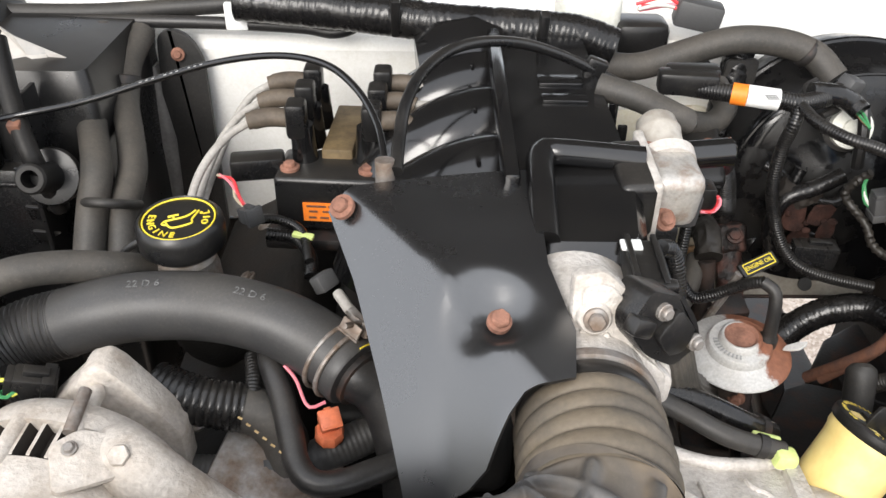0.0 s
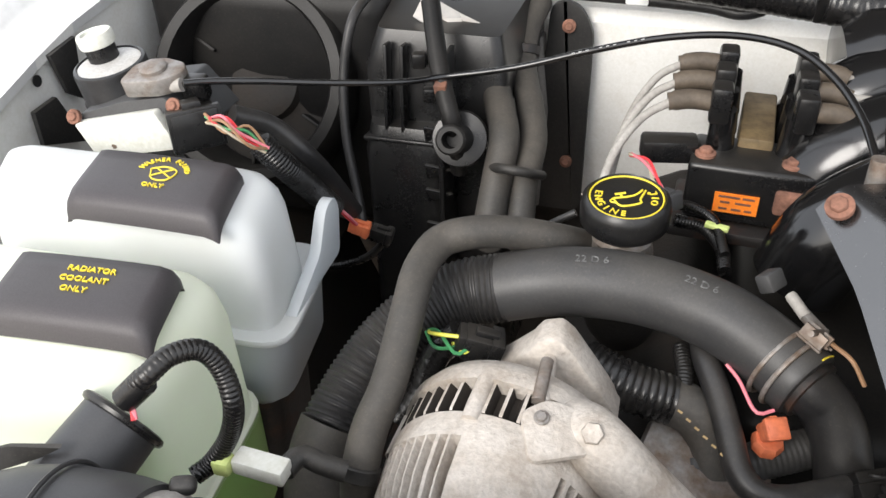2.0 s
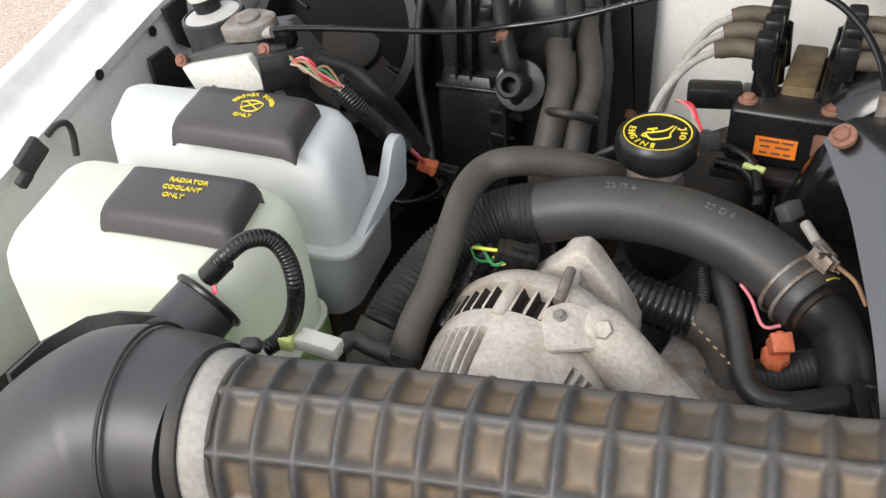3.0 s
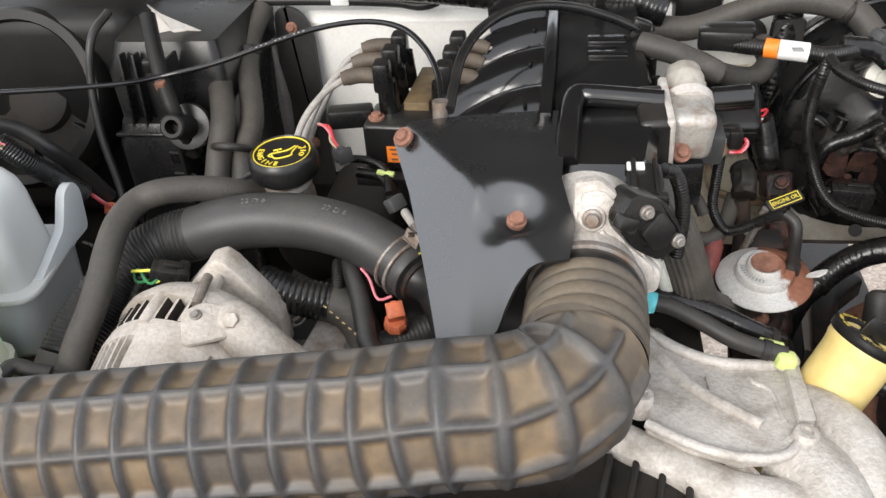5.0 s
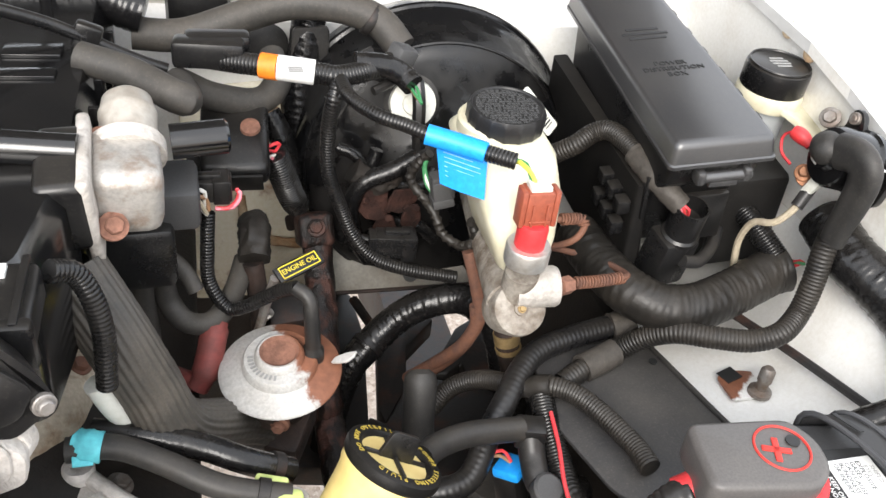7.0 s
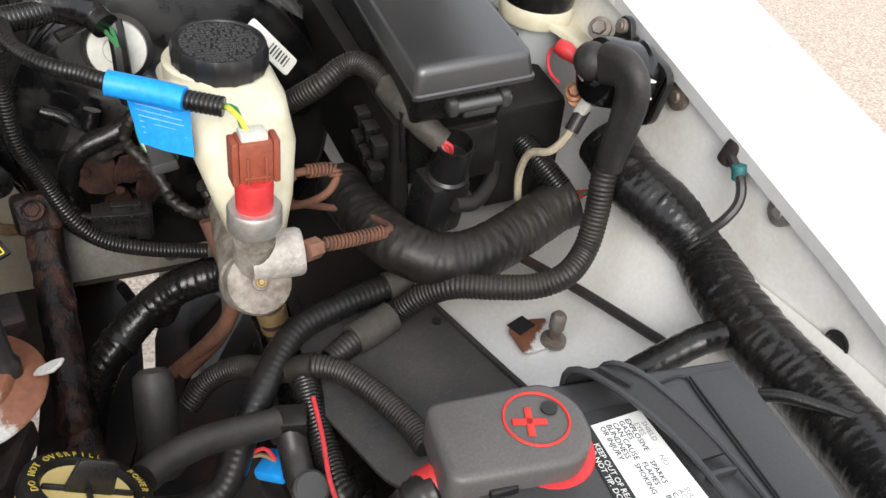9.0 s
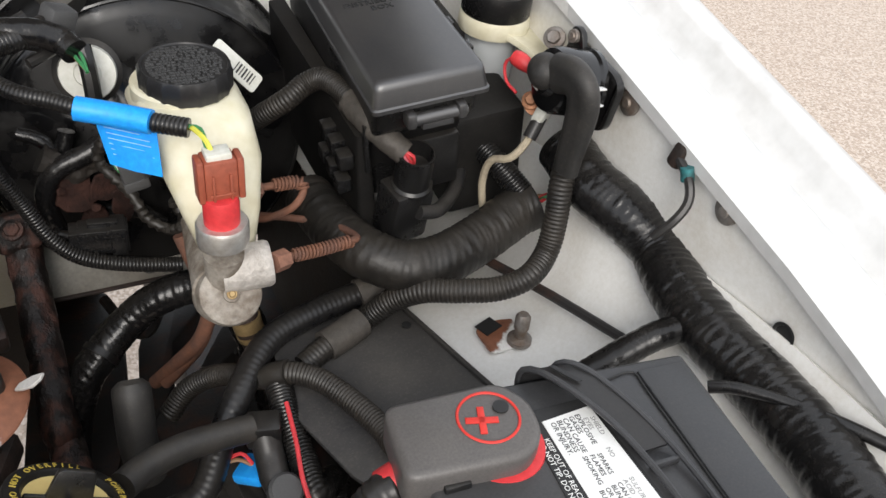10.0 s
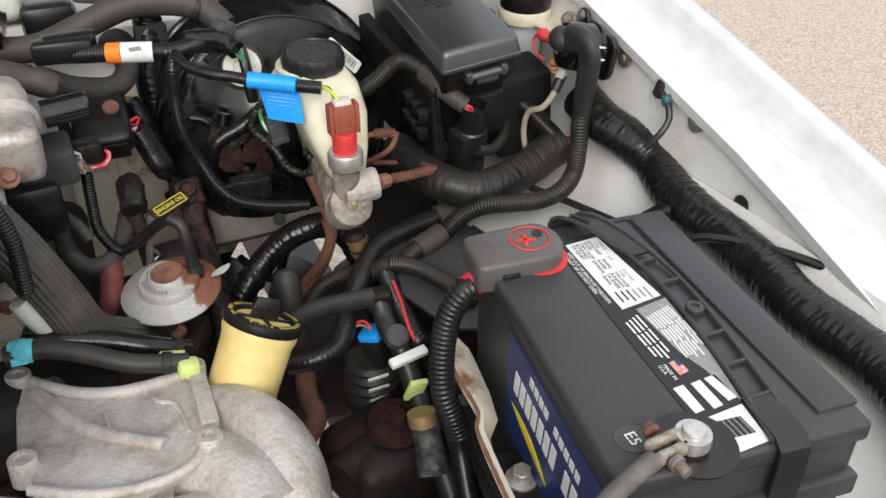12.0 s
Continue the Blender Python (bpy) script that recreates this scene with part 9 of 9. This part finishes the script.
part("letters", words("E5", 0.012, 0.0002).moved(bm_ @ pose(0.036, -0.257, 0.0008, 0, 0, -84)), white_print, st)
rail_in = [(0.089, 0.004, -0.016), (0.089, 0.004, 0.004), (0.096, -0.004, 0.011), (0.108, -0.022, 0.012), (0.122, -0.045, 0.009), (0.132, -0.070, 0.005), (0.138, -0.105, 0.003), (0.138, -0.145, 0.003), (0.136, -0.180, 0.003), (0.133, -0.215, 0.003), (0.128, -0.260, 0.003), (0.123, -0.287, 0.003)]
rail_out = [(0.110, 0.004, -0.016), (0.112, 0.004, 0.004), (0.120, -0.003, 0.011), (0.130, -0.017, 0.012), (0.142, -0.040, 0.009), (0.152, -0.068, 0.005), (0.158, -0.105, 0.003), (0.158, -0.145, 0.003), (0.156, -0.180, 0.003), (0.153, -0.215, 0.003), (0.148, -0.260, 0.003), (0.142, -0.287, 0.003)]
strap = part("handle", thick(strip([[tuple(bm_ @ Vector(p).lerp(Vector(q), f)) for f in (0, 0.33, 0.66, 1)] for p, q in zip(rail_in[:6], rail_out[:6])]), 0.0022), strap_plastic, bat, "flexible black carrying strap")
part("slot", thick(strip([[tuple(bm_ @ (Vector(p).lerp(Vector(q), f) + Vector((0, 0, 0.0013)))) for f in (0.30, 0.45)] for p, q in zip(rail_in[2:4], rail_out[2:4])]), 0.0008), black_print, strap)
for rail in (rail_in, rail_out):
    part("rail", sweep([tuple(bm_ @ Vector(p)) for p in rail], 0.0019, 0.005, 8), battery_plastic, strap)
for x, y in ((0.1435, -0.078), (0.148, -0.110), (0.148, -0.145), (0.146, -0.180), (0.143, -0.2135), (0.139, -0.248)):
    part("crossbar", rbox(0.0195, 0.0030, 0.0050, 0.0010).moved(bm_ @ pose(x, y, 0.0022, 0, 0, 5)), battery_plastic, strap)
tail_in = [(0.126, -0.246, 0.0035), (0.125, -0.270, 0.006), (0.124, -0.288, 0.006), (0.124, -0.296, 0.000), (0.124, -0.297, -0.020), (0.124, -0.296, -0.055)]
part("strap_end", thick(strip([[tuple(bm_ @ (Vector(p) + Vector((0.0235 * g, 0, 0)))) for g in (0, 0.33, 0.66, 1)] for p in tail_in]), 0.0022), strap_plastic, bat, "strap folded over the front edge")
part("knob", lathe([(0, 0), (0.0075, 0), (0.0075, 0.005), (0.0065, 0.006), (0.0035, 0.0062), (0.003, 0.0045), (0, 0.0045)], 24).moved(bm_ @ pose(0.148, -0.149, 0.0005)), battery_plastic, bat, "round moulded knob")
part("ledge", rbox(0.20, 0.012, 0.02, 0.003).moved(bm_ @ pose(0.10, -0.290, -0.055)), battery_plastic, bat)
part("negative_post", lathe([(0, 0), (0.0095, 0), (0.0082, 0.015), (0.0074, 0.017), (0, 0.017)], 28).moved(bm_ @ pose(0.069, -0.275, 0.002)), bright_metal, bat, "grey lead post")
part("post_well", lathe([(0, 0), (0.029, 0), (0.029, 0.0012), (0, 0.0012)], 36).moved(bm_ @ pose(0.072, -0.274, 0.0012)), plastic, bat)
tray = thing("battery_tray", "black battery tray with an outer lip", "tray")
part("floor", rbox(0.240, 0.330, 0.012, 0.003).moved(bm_ @ pose(0.105, -0.150, -0.179)), plastic_dull, tray)
part("lip", rbox(0.240, 0.016, 0.050, 0.003).moved(bm_ @ pose(0.105, -0.312, -0.155)), plastic_dull, tray)
part("hold_down", rbox(0.046, 0.060, 0.030, 0.004).moved(pose(0.472, 0.268, 0.840, 0, 0, -8)), plastic_dull, tray, "black hold-down wedge")
part("bolt", bolt(0.0085, 0.010, 1.5).moved(pose(0.474, 0.265, 0.856)), bright_metal, tray, "bright hold-down bolt")
guard = thing("tray_panel", "white painted tray flange with a torn rusty edge", "panel")
torn = [(0.474, 0.392, 0.016), (0.466, 0.375, 0.022), (0.459, 0.358, 0.026), (0.457, 0.334, 0.024), (0.455, 0.304, 0.018), (0.446, 0.288, 0.012), (0.442, 0.266, 0.009), (0.439, 0.245, 0.008), (0.435, 0.215, 0.008)]
part("panel", thick(strip([[(x, y, 0.893), (x + 0.0015, y, 0.900), (x + 0.006, y, 0.899), (x + w, y, 0.884)] for x, y, w in torn]), 0.0015), stained_paint, guard)
part("edge", sweep([(x, y, 0.9005) for x, y, w in torn], lambda s, total, a: 0.0016 * (1 + 0.5 * noise.noise(Vector((s * 160, 0, 0)))), 0.003, 8), rust, guard, "rusty edge")
cover = thing("terminal_cover", "grey plastic positive terminal cover with red plus sign", "terminal cover")
co_m = basis((0.519, 0.369, 0.981), (1, -0.08, 0.03), (0.12, 1, 0.03))
shape = rounded([(-0.040, -0.023), (0.022, -0.028), (0.036, -0.016), (0.038, 0.005), (0.027, 0.022), (-0.037, 0.024)], 0.008)
cover_body = part("cover", prism(shape, 0.026, 0.004, 3).moved(co_m @ pose(0, 0, -0.006)), cover_plastic, cover)
part("notch", rbox(0.014, 0.006, 0.016, 0.001).moved(co_m @ pose(-0.014, -0.0245, 0.002)), plastic, cover_body)
part("ring", ring(0.0160, 0.0008, 40, 6).moved(co_m @ pose(0.012, 0.0, 0.0203)), red_print, cover_body, "red ring")
part("plus", rbox(0.017, 0.0036, 0.001, 0.0002).add(rbox(0.0036, 0.017, 0.001, 0.0002)).moved(co_m @ pose(0.008, -0.001, 0.0204, 0, 0, -15)), red_print, cover_body, "red plus")
part("hole", lathe([(0, 0), (0.0042, 0), (0.0042, 0.001), (0, 0.001)], 16).moved(co_m @ pose(0.0205, 0.004, 0.0202)), black_print, cover_body)
part("red_base", lathe([(0, -0.006), (0.0235, -0.005), (0.0240, -0.001), (0.023, 0.002), (0, 0.002)], 32).moved(co_m @ pose(0.017, -0.008, 0.004)), red_plastic, cover, "red felt base ring")
pos = thing("positive_cable", "black ribbed battery cable with a red end", "cable")
part("red_end", sweep([(0.492, 0.372, 0.972), (0.484, 0.371, 0.970), (0.477, 0.372, 0.965)], 0.0105, 0.004, 16), red_plastic, pos, "red sleeve end")
hose("sleeve", "", "", [(0.482, 0.369, 0.968), (0.474, 0.369, 0.965), (0.462, 0.368, 0.950), (0.454, 0.364, 0.930), (0.448, 0.356, 0.905), (0.446, 0.348, 0.885), (0.450, 0.342, 0.865), (0.455, 0.338, 0.845)], 0.0108, loom_worn, "corrugated", parent=pos, seg=20, pitch=0.0042)
negc = thing("negative_cable", "corroded clamp on a dull black battery cable", "cable")
part("clamp", lathe([(0.0080, 0), (0.0122, 0), (0.0125, 0.004), (0.0120, 0.009), (0.0080, 0.009)], 28).moved(bm_ @ pose(0.069, -0.275, 0.006)), bright_metal, negc, "lead clamp")
part("jaw", rbox(0.030, 0.007, 0.009, 0.003).moved(bm_ @ pose(0.049, -0.272, 0.011, 0, 0, 12)), corroded, negc)
part("jaw", rbox(0.028, 0.006, 0.010, 0.002).moved(bm_ @ pose(0.049, -0.283, 0.010, 0, 0, 12)), corroded, negc)
part("bolt", bolt(0.0045, 0.010, 1.3).moved(bm_ @ pose(0.048, -0.291, 0.010, 90, 0, 10)), dull_steel, negc)
part("nut", bolt(0.0045, 0.005, 1.3).moved(bm_ @ pose(0.044, -0.264, 0.013, -70, 0, 10)), rust_line, negc, "corroded nut")
part("cable", sweep([tuple(bm_ @ Vector(p)) for p in ((0.036, -0.284, 0.010), (0.012, -0.292, 0.004), (-0.015, -0.300, -0.012), (-0.05, -0.305, -0.04), (-0.09, -0.300, -0.08))], taped(0.0062), 0.003, 16), tape_grey, negc, "grey taped cable")

# ---- low, rusty parts between bracket and battery ----
shaft = thing("steering_shaft", "rust-scaled dark steering shaft", "shaft")
part("shaft", sweep([(0.322, 0.813, 0.870), (0.324, 0.780, 0.830), (0.323, 0.733, 0.790), (0.322, 0.685, 0.740), (0.323, 0.690, 0.730), (0.33, 0.52, 0.66)], lambda s, total, a: 0.0150 * (1 + 0.12 * noise.noise(Vector((s * 45, 1.5 * math.cos(a), 1.5 * math.sin(a)))) + 0.10 * noise.noise(Vector((s * 160, 4 * math.cos(a), 4 * math.sin(a))))), 0.003, 30), scaled_iron, shaft)
part("yoke", rbox(0.036, 0.030, 0.034, 0.006, 3).moved(aim((0.321, 0.805, 0.868), (0.05, -0.5, -1))), scaled_iron, shaft)
part("bolt", bolt(0.007, 0.004, 1.3).moved(aim((0.320, 0.782, 0.885), (-0.2, -0.6, 0.8))), scaled_iron, shaft)
coolhose = thing("lower_hose", "taped black hose curving under the master cylinder", "hose")
hose("hose", "", "", [(0.322, 0.685, 0.680), (0.331, 0.702, 0.720), (0.347, 0.714, 0.760), (0.366, 0.723, 0.780), (0.393, 0.735, 0.800), (0.423, 0.735, 0.820), (0.457, 0.727, 0.830), (0.476, 0.700, 0.830), (0.484, 0.677, 0.820), (0.492, 0.659, 0.780), (0.498, 0.641, 0.740)], 0.0155, tape, "tape", parent=coolhose, seg=18)
part("tie", lathe([(0.0150, -0.003), (0.0172, -0.003), (0.0172, 0.003), (0.0150, 0.003)], 24).moved(aim((0.366, 0.723, 0.780), (0.5, 0.4, 0.3))), plastic, coolhose)
gaiter = thing("rubber_gaiter", "black ribbed rubber gaiter with four pale bars", "gaiter")
gm = Matrix.Translation((0.458, 0.568, 0.720))
part("gaiter", lathe([(0, 0.03), (0.026, 0.03), (0.030, 0.025), (0.026, 0.018), (0.031, 0.012), (0.027, 0.004), (0.032, -0.002), (0.028, -0.010), (0.033, -0.016), (0.029, -0.026), (0.034, -0.032), (0.030, -0.05), (0, -0.05)], 32).moved(gm), rubber, gaiter)
for k in range(4):
    part("pale_bar", rbox(0.024, 0.003, 0.005, 0.001).moved(gm @ pose(-0.004, -0.031 - 0.0008 * k, 0.024 - 0.0145 * k, 25, 0, 0)), white_print, gaiter, "short pale bar")
mount = thing("engine_mount", "rusty engine mount with a round cap", "mount")
part("cap", lathe([(0, 0), (0.028, 0), (0.031, 0.004), (0.027, 0.012), (0.012, 0.014), (0.011, 0.020), (0, 0.021)], 32).moved(aim((0.443, 0.461, 0.745), (0, -0.1, 1))), rust_mid, mount)
part("block", rbox(0.11, 0.10, 0.08, 0.02, 3).moved(pose(*(0.431, 0.467, 0.700), 0, 0, 15)), frame_black, mount)
part("arm", sweep([(0.375, 0.440, 0.720), (0.418, 0.461, 0.720), (0.452, 0.455, 0.710)], 0.022, 0.01, 16), rust_dark, mount)
manifold = thing("rusty_pipe", "rusty bent pipe below the steering bottle", "pipe")
part("pipe", sweep([(0.376, 0.538, 0.780), (0.372, 0.520, 0.765), (0.374, 0.501, 0.750), (0.357, 0.489, 0.740), (0.344, 0.505, 0.735)], 0.011, 0.005, 14), rust_line, manifold)
filler_pipe = thing("grey_sleeve", "crinkled grey foil sleeve with a yellow band", "sleeve")
part("sleeve", sweep([(0.452, 0.405, 0.800), (0.451, 0.392, 0.780), (0.447, 0.376, 0.760)], taped(0.014, 0.008, 0.12), 0.003, 18), foil_dark, filler_pipe)
part("band", lathe([(0.012, -0.006), (0.0135, -0.006), (0.0135, 0.006), (0.012, 0.006)], 20).moved(aim((0.448, 0.400, 0.810), (0, 0.4, 1))), brass, filler_pipe)
part("green_tag", rbox(0.018, 0.006, 0.03, 0.002).moved(pose(*(0.457, 0.437, 0.810), 20, 10, 0)), lime_clip, filler_pipe)
for pts in ([(0.468, 0.379, 0.820), (0.470, 0.365, 0.790), (0.465, 0.337, 0.760)], [(0.485, 0.392, 0.830), (0.483, 0.356, 0.800), (0.484, 0.319, 0.770)]):
    lw = thing("lower_wire", "black wire bundle beside the battery tray", "wiring", group="lower wires")
    hose("wire", "", "", pts, 0.010, loom, parent=lw)

# underbody frame: dark plates added to fill the shade, with gaps through which the drive shows
under = thing("underside_plates", "black rusty frame plates, added to fill the shaded underside of the bay", "cross-member")
for poly in ([(0.320, 1.026, 0.660), (0.390, 0.950, 0.660), (0.394, 0.878, 0.660), (0.390, 0.841, 0.660), (0.376, 0.735, 0.660), (0.351, 0.668, 0.660), (0.276, 0.682, 0.660)],
             [(0.418, 0.884, 0.660), (0.464, 0.930, 0.660), (0.486, 0.890, 0.660), (0.441, 0.843, 0.660), (0.426, 0.775, 0.660), (0.393, 0.725, 0.660), (0.389, 0.749, 0.660), (0.405, 0.848, 0.660)],
             [(0.509, 0.871, 0.660), (0.564, 0.906, 0.660), (0.635, 0.854, 0.660), (0.596, 0.713, 0.660), (0.500, 0.775, 0.660), (0.500, 0.808, 0.660), (0.480, 0.791, 0.660), (0.458, 0.795, 0.660)],
             [(0.377, 0.739, 0.660), (0.393, 0.726, 0.660), (0.426, 0.776, 0.660), (0.456, 0.788, 0.660), (0.500, 0.773, 0.660), (0.595, 0.710, 0.660), (0.546, 0.581, 0.660), (0.335, 0.623, 0.660)]):
    flat = [p[:2] for p in poly]
    part("plate", prism(flat, 0.03, 0.004).moved(pose(0, 0, 0.635)), frame_black, under)
part("tie_bar", sweep([(0.383, 0.896, 0.700), (0.399, 0.841, 0.700), (0.416, 0.818, 0.710), (0.437, 0.850, 0.720)], 0.006, 0.006, 8), frame_black, under)
toe = thing("toe_panel", "dull grey painted bulkhead edge with a small hole", "panel")
part("panel", thick(strip([[(x0, 0.838, 0.834), (x0, 0.815, 0.815), (x1, 0.802, 0.788)] for x0, x1 in ((0.326, 0.328), (0.401, 0.403), (0.479, 0.499))]), 0.003), toe_paint, toe)
part("hole", lathe([(0, 0), (0.008, 0), (0.008, 0.002), (0, 0.002)], 24).moved(aim((0.425, 0.806, 0.803), (0, -1, 0.5))), black_print, toe)
part("lip", sweep([(0.328, 0.801, 0.788), (0.403, 0.801, 0.788), (0.498, 0.801, 0.789)], 0.0022, 0.01, 8), rust_dark, toe, "rusty lower edge")
column = thing("bulkhead_loom", "thick black taped trunk dropping down the bulkhead", "wiring")
hose("trunk", "", "", [(0.324, 0.900, 1.059), (0.319, 0.890, 1.022), (0.311, 0.880, 0.984), (0.313, 0.870, 0.932), (0.322, 0.860, 0.890), (0.343, 0.840, 0.857), (0.362, 0.820, 0.850)], 0.0165, tape, "tape", parent=column, seg=18)
part("grommet", prism(rounded([(0.306, 0.895, 1.047)[::2], (0.341, 0.895, 1.049)[::2], (0.340, 0.895, 1.012)[::2], (0.304, 0.895, 1.010)[::2]], 0.006, 3), 0.006, 0.001).moved(Matrix(((1, 0, 0, 0), (0, 0, -1, 0.885), (0, 1, 0, 0), (0, 0, 0, 1)))), rubber, column, "flat black rubber grommet")
hose("branch", "", "", [(0.281, 0.860, 0.969), (0.292, 0.850, 0.949), (0.303, 0.845, 0.917), (0.317, 0.840, 0.890), (0.332, 0.835, 0.867)], 0.012, tape, "tape", parent=column)

# ---- top of the bulkhead ----
cowl = thing("cowl_harness", "thick shiny taped harness along the cowl", "wiring harness")
hose("trunk", "", "", [(-0.221, 0.900, 1.098), (-0.172, 0.895, 1.096), (-0.088, 0.885, 1.092), (0.008, 0.875, 1.085), (0.084, 0.870, 1.082), (0.137, 0.865, 1.079), (0.176, 0.860, 1.067)], 0.0205, tape, "tape", parent=cowl, seg=22)
for q in ((-0.051, 0.862, 1.096), (0.100, 0.848, 1.088)):
    part("clip", rbox(0.010, 0.012, 0.046, 0.003).moved(pose(*q, 20, 0, 4)), plastic, cowl, "black harness clip")
seal = thing("cowl_seal", "thin black hose and strip along the cowl", "hose")
hose("hose", "", "", [(-0.543, 0.920, 1.056), (-0.425, 0.915, 1.068), (-0.300, 0.910, 1.071), (-0.208, 0.910, 1.069), (-0.152, 0.905, 1.068), (-0.121, 0.900, 1.065), (-0.099, 0.900, 1.071), (-0.089, 0.900, 1.083)], 0.007, hose_black, parent=seal)
hose("strip", "", "", [(-0.542, 0.930, 1.073), (-0.398, 0.930, 1.073), (-0.285, 0.930, 1.081), (-0.191, 0.930, 1.089)], 0.010, rubber, parent=seal)
part("clip", rbox(0.024, 0.008, 0.03, 0.002).moved(pose(*(-0.225, 0.905, 1.080))), white_print, seal, "white clip")
heater = thing("vacuum_hose", "grey rubber vacuum hose arching to the booster", "hose")
hose("hose", "", "", [(0.164, 0.860, 1.048), (0.206, 0.860, 1.047), (0.257, 0.860, 1.064), (0.300, 0.855, 1.079), (0.345, 0.850, 1.079), (0.379, 0.840, 1.070), (0.398, 0.820, 1.052)], 0.0145, hose_grey, parent=heater, seg=16)
part("clamp", lathe([(0.0148, -0.004), (0.0156, -0.003), (0.0156, 0.003), (0.0148, 0.004)], 24).moved(aim((0.373, 0.842, 1.071), (0.8, -0.2, -0.5))), frame_black, heater, "hose clamp")
pcv = thing("breather_hose", "grey rubber hose from the manifold to the bulkhead", "hose")
hose("hose", "", "", [(0.138, 0.719, 1.085), (0.173, 0.703, 1.080), (0.209, 0.680, 1.070), (0.204, 0.752, 1.050), (0.231, 0.768, 1.030), (0.267, 0.780, 1.020), (0.285, 0.799, 1.030), (0.282, 0.831, 1.040)], 0.012, hose_grey, parent=pcv)
part("grommet", lathe([(0, 0), (0.020, 0), (0.021, 0.004), (0.016, 0.008), (0, 0.008)], 24).moved(aim((0.285, 0.920, 1.015), (0, -1, 0.2))), rubber, pcv)
stain = thing("bulkhead_patch", "rust-stained cream panel low on the bulkhead", "panel")
on_bulkhead = Matrix(((1, 0, 0, 0), (0, 0, -1, 0.928), (0, 1, 0, 0), (0, 0, 0, 1)))
part("panel", prism(rounded([(0.196, 0.965), (0.300, 0.975), (0.372, 0.940), (0.384, 0.700), (0.196, 0.700)], 0.012), 0.012, 0.003).moved(on_bulkhead), stained_paint, stain)
part("pressing", prism(rounded([(0.254, 0.950), (0.330, 0.945), (0.352, 0.790), (0.300, 0.788), (0.266, 0.802), (0.253, 0.846)], 0.014, 6), 0.020, 0.006, 3).moved(on_bulkhead @ pose(0, 0, 0.006)), stained_paint, stain, "raised cream pressing")
part("seam", sweep([(0.254, 0.902, 0.850), (0.258, 0.902, 0.818), (0.268, 0.902, 0.799), (0.300, 0.902, 0.786), (0.332, 0.902, 0.783)], lambda s, total, a: 0.0055 * (1 + 0.35 * noise.noise(Vector((s * 90, math.cos(a), math.sin(a))))), 0.004, 10), rusted_paint, stain, "rust-streaked seam")
part("patch", prism(rounded([(0.256, 0.955), (0.280, 0.962), (0.300, 0.952), (0.297, 0.930), (0.266, 0.926)], 0.010), 0.003, 0.001).moved(on_bulkhead @ pose(0, 0, 0.025)), rusted_paint, stain, "rusty patch")
part("patch", prism(rounded([(0.300, 0.822), (0.318, 0.826), (0.322, 0.806), (0.304, 0.800)], 0.007), 0.003, 0.001).moved(on_bulkhead @ pose(0, 0, 0.025)), rust_dark, stain, "dark rust blot")
white_box = thing("white_bottle", "off-white plastic fitting at the rear of the bay", "fitting")
part("body", rbox(0.07, 0.05, 0.05, 0.012, 3).moved(pose(*(0.161, 0.950, 1.079), 0, 0, 5)), ivory_plastic, white_box)
plugs = thing("cowl_plugs", "grey plug with red and white wires at the cowl", "plug")
part("plug", rbox(0.05, 0.03, 0.03, 0.004).moved(pose(*(0.277, 0.920, 1.084), 0, 10, -8)), grey_plastic, plugs)
wires([(0.254, 0.920, 1.092), (0.232, 0.920, 1.094), (0.213, 0.930, 1.088)], 0.008, [wire_red, wire_white, wire_pink, wire_red, wire_brown], plugs, 0.002, 5)
part("body", rbox(0.06, 0.05, 0.05, 0.01).moved(pose(*(0.221, 0.940, 1.047))), plastic, plugs)
# passenger wing fittings
wing = thing("wing_screw", "rusty screw on the wing flange", "screw")
part("screw", bolt(0.009, 0.008, 1.7).moved(aim((-0.833, 0.706, 1.055), (0.1, -0.1, 1))), rust, wing)
sealp = thing("wing_seal", "torn black rubber strip on the inner wing", "seal")
part("strip", sweep([(-0.782, 0.461, 1.004), (-0.782, 0.474, 1.008), (-0.782, 0.488, 1.004), (-0.782, 0.491, 0.990), (-0.782, 0.486, 0.967)], 0.0035, 0.004, 8), rubber, sealp)
part("clip", rbox(0.010, 0.035, 0.024, 0.003).moved(pose(*(-0.782, 0.435, 0.995), 25, 0, 0)), rubber, sealp)
part("tab", rbox(0.010, 0.018, 0.012, 0.003).moved(pose(*(-0.782, 0.418, 0.979), 25, 0, 0)), rubber, sealp)
for q in ((-0.786, 0.647, 1.037), (-0.786, 0.553, 1.027)):
    whole("wing_hole", lathe([(0, 0), (0.006, 0), (0.006, 0.0012), (0, 0.0012)], 18).moved(aim(q, (1, 0, 0.05))), black_print, "round hole in the inner wing", "hole", group="wing holes")
pillar = thing("rubber_pad", "black rubber pads on the inner wing wall", "pad")
part("pad", prism([(-0.782, 0.622, 1.015)[1:], (-0.782, 0.657, 1.016)[1:], (-0.782, 0.683, 0.952)[1:], (-0.782, 0.621, 0.979)[1:]], 0.006, 0.001).moved(Matrix(((0, 0, 1, -0.783), (1, 0, 0, 0), (0, 1, 0, 0), (0, 0, 0, 1)))), rubber, pillar)
part("pad", prism([(-0.782, 0.665, 1.057)[1:], (-0.782, 0.708, 1.061)[1:], (-0.782, 0.696, 0.996)[1:], (-0.782, 0.676, 1.011)[1:]], 0.006, 0.001).moved(Matrix(((0, 0, 1, -0.783), (1, 0, 0, 0), (0, 1, 0, 0), (0, 0, 0, 1)))), rubber, pillar)
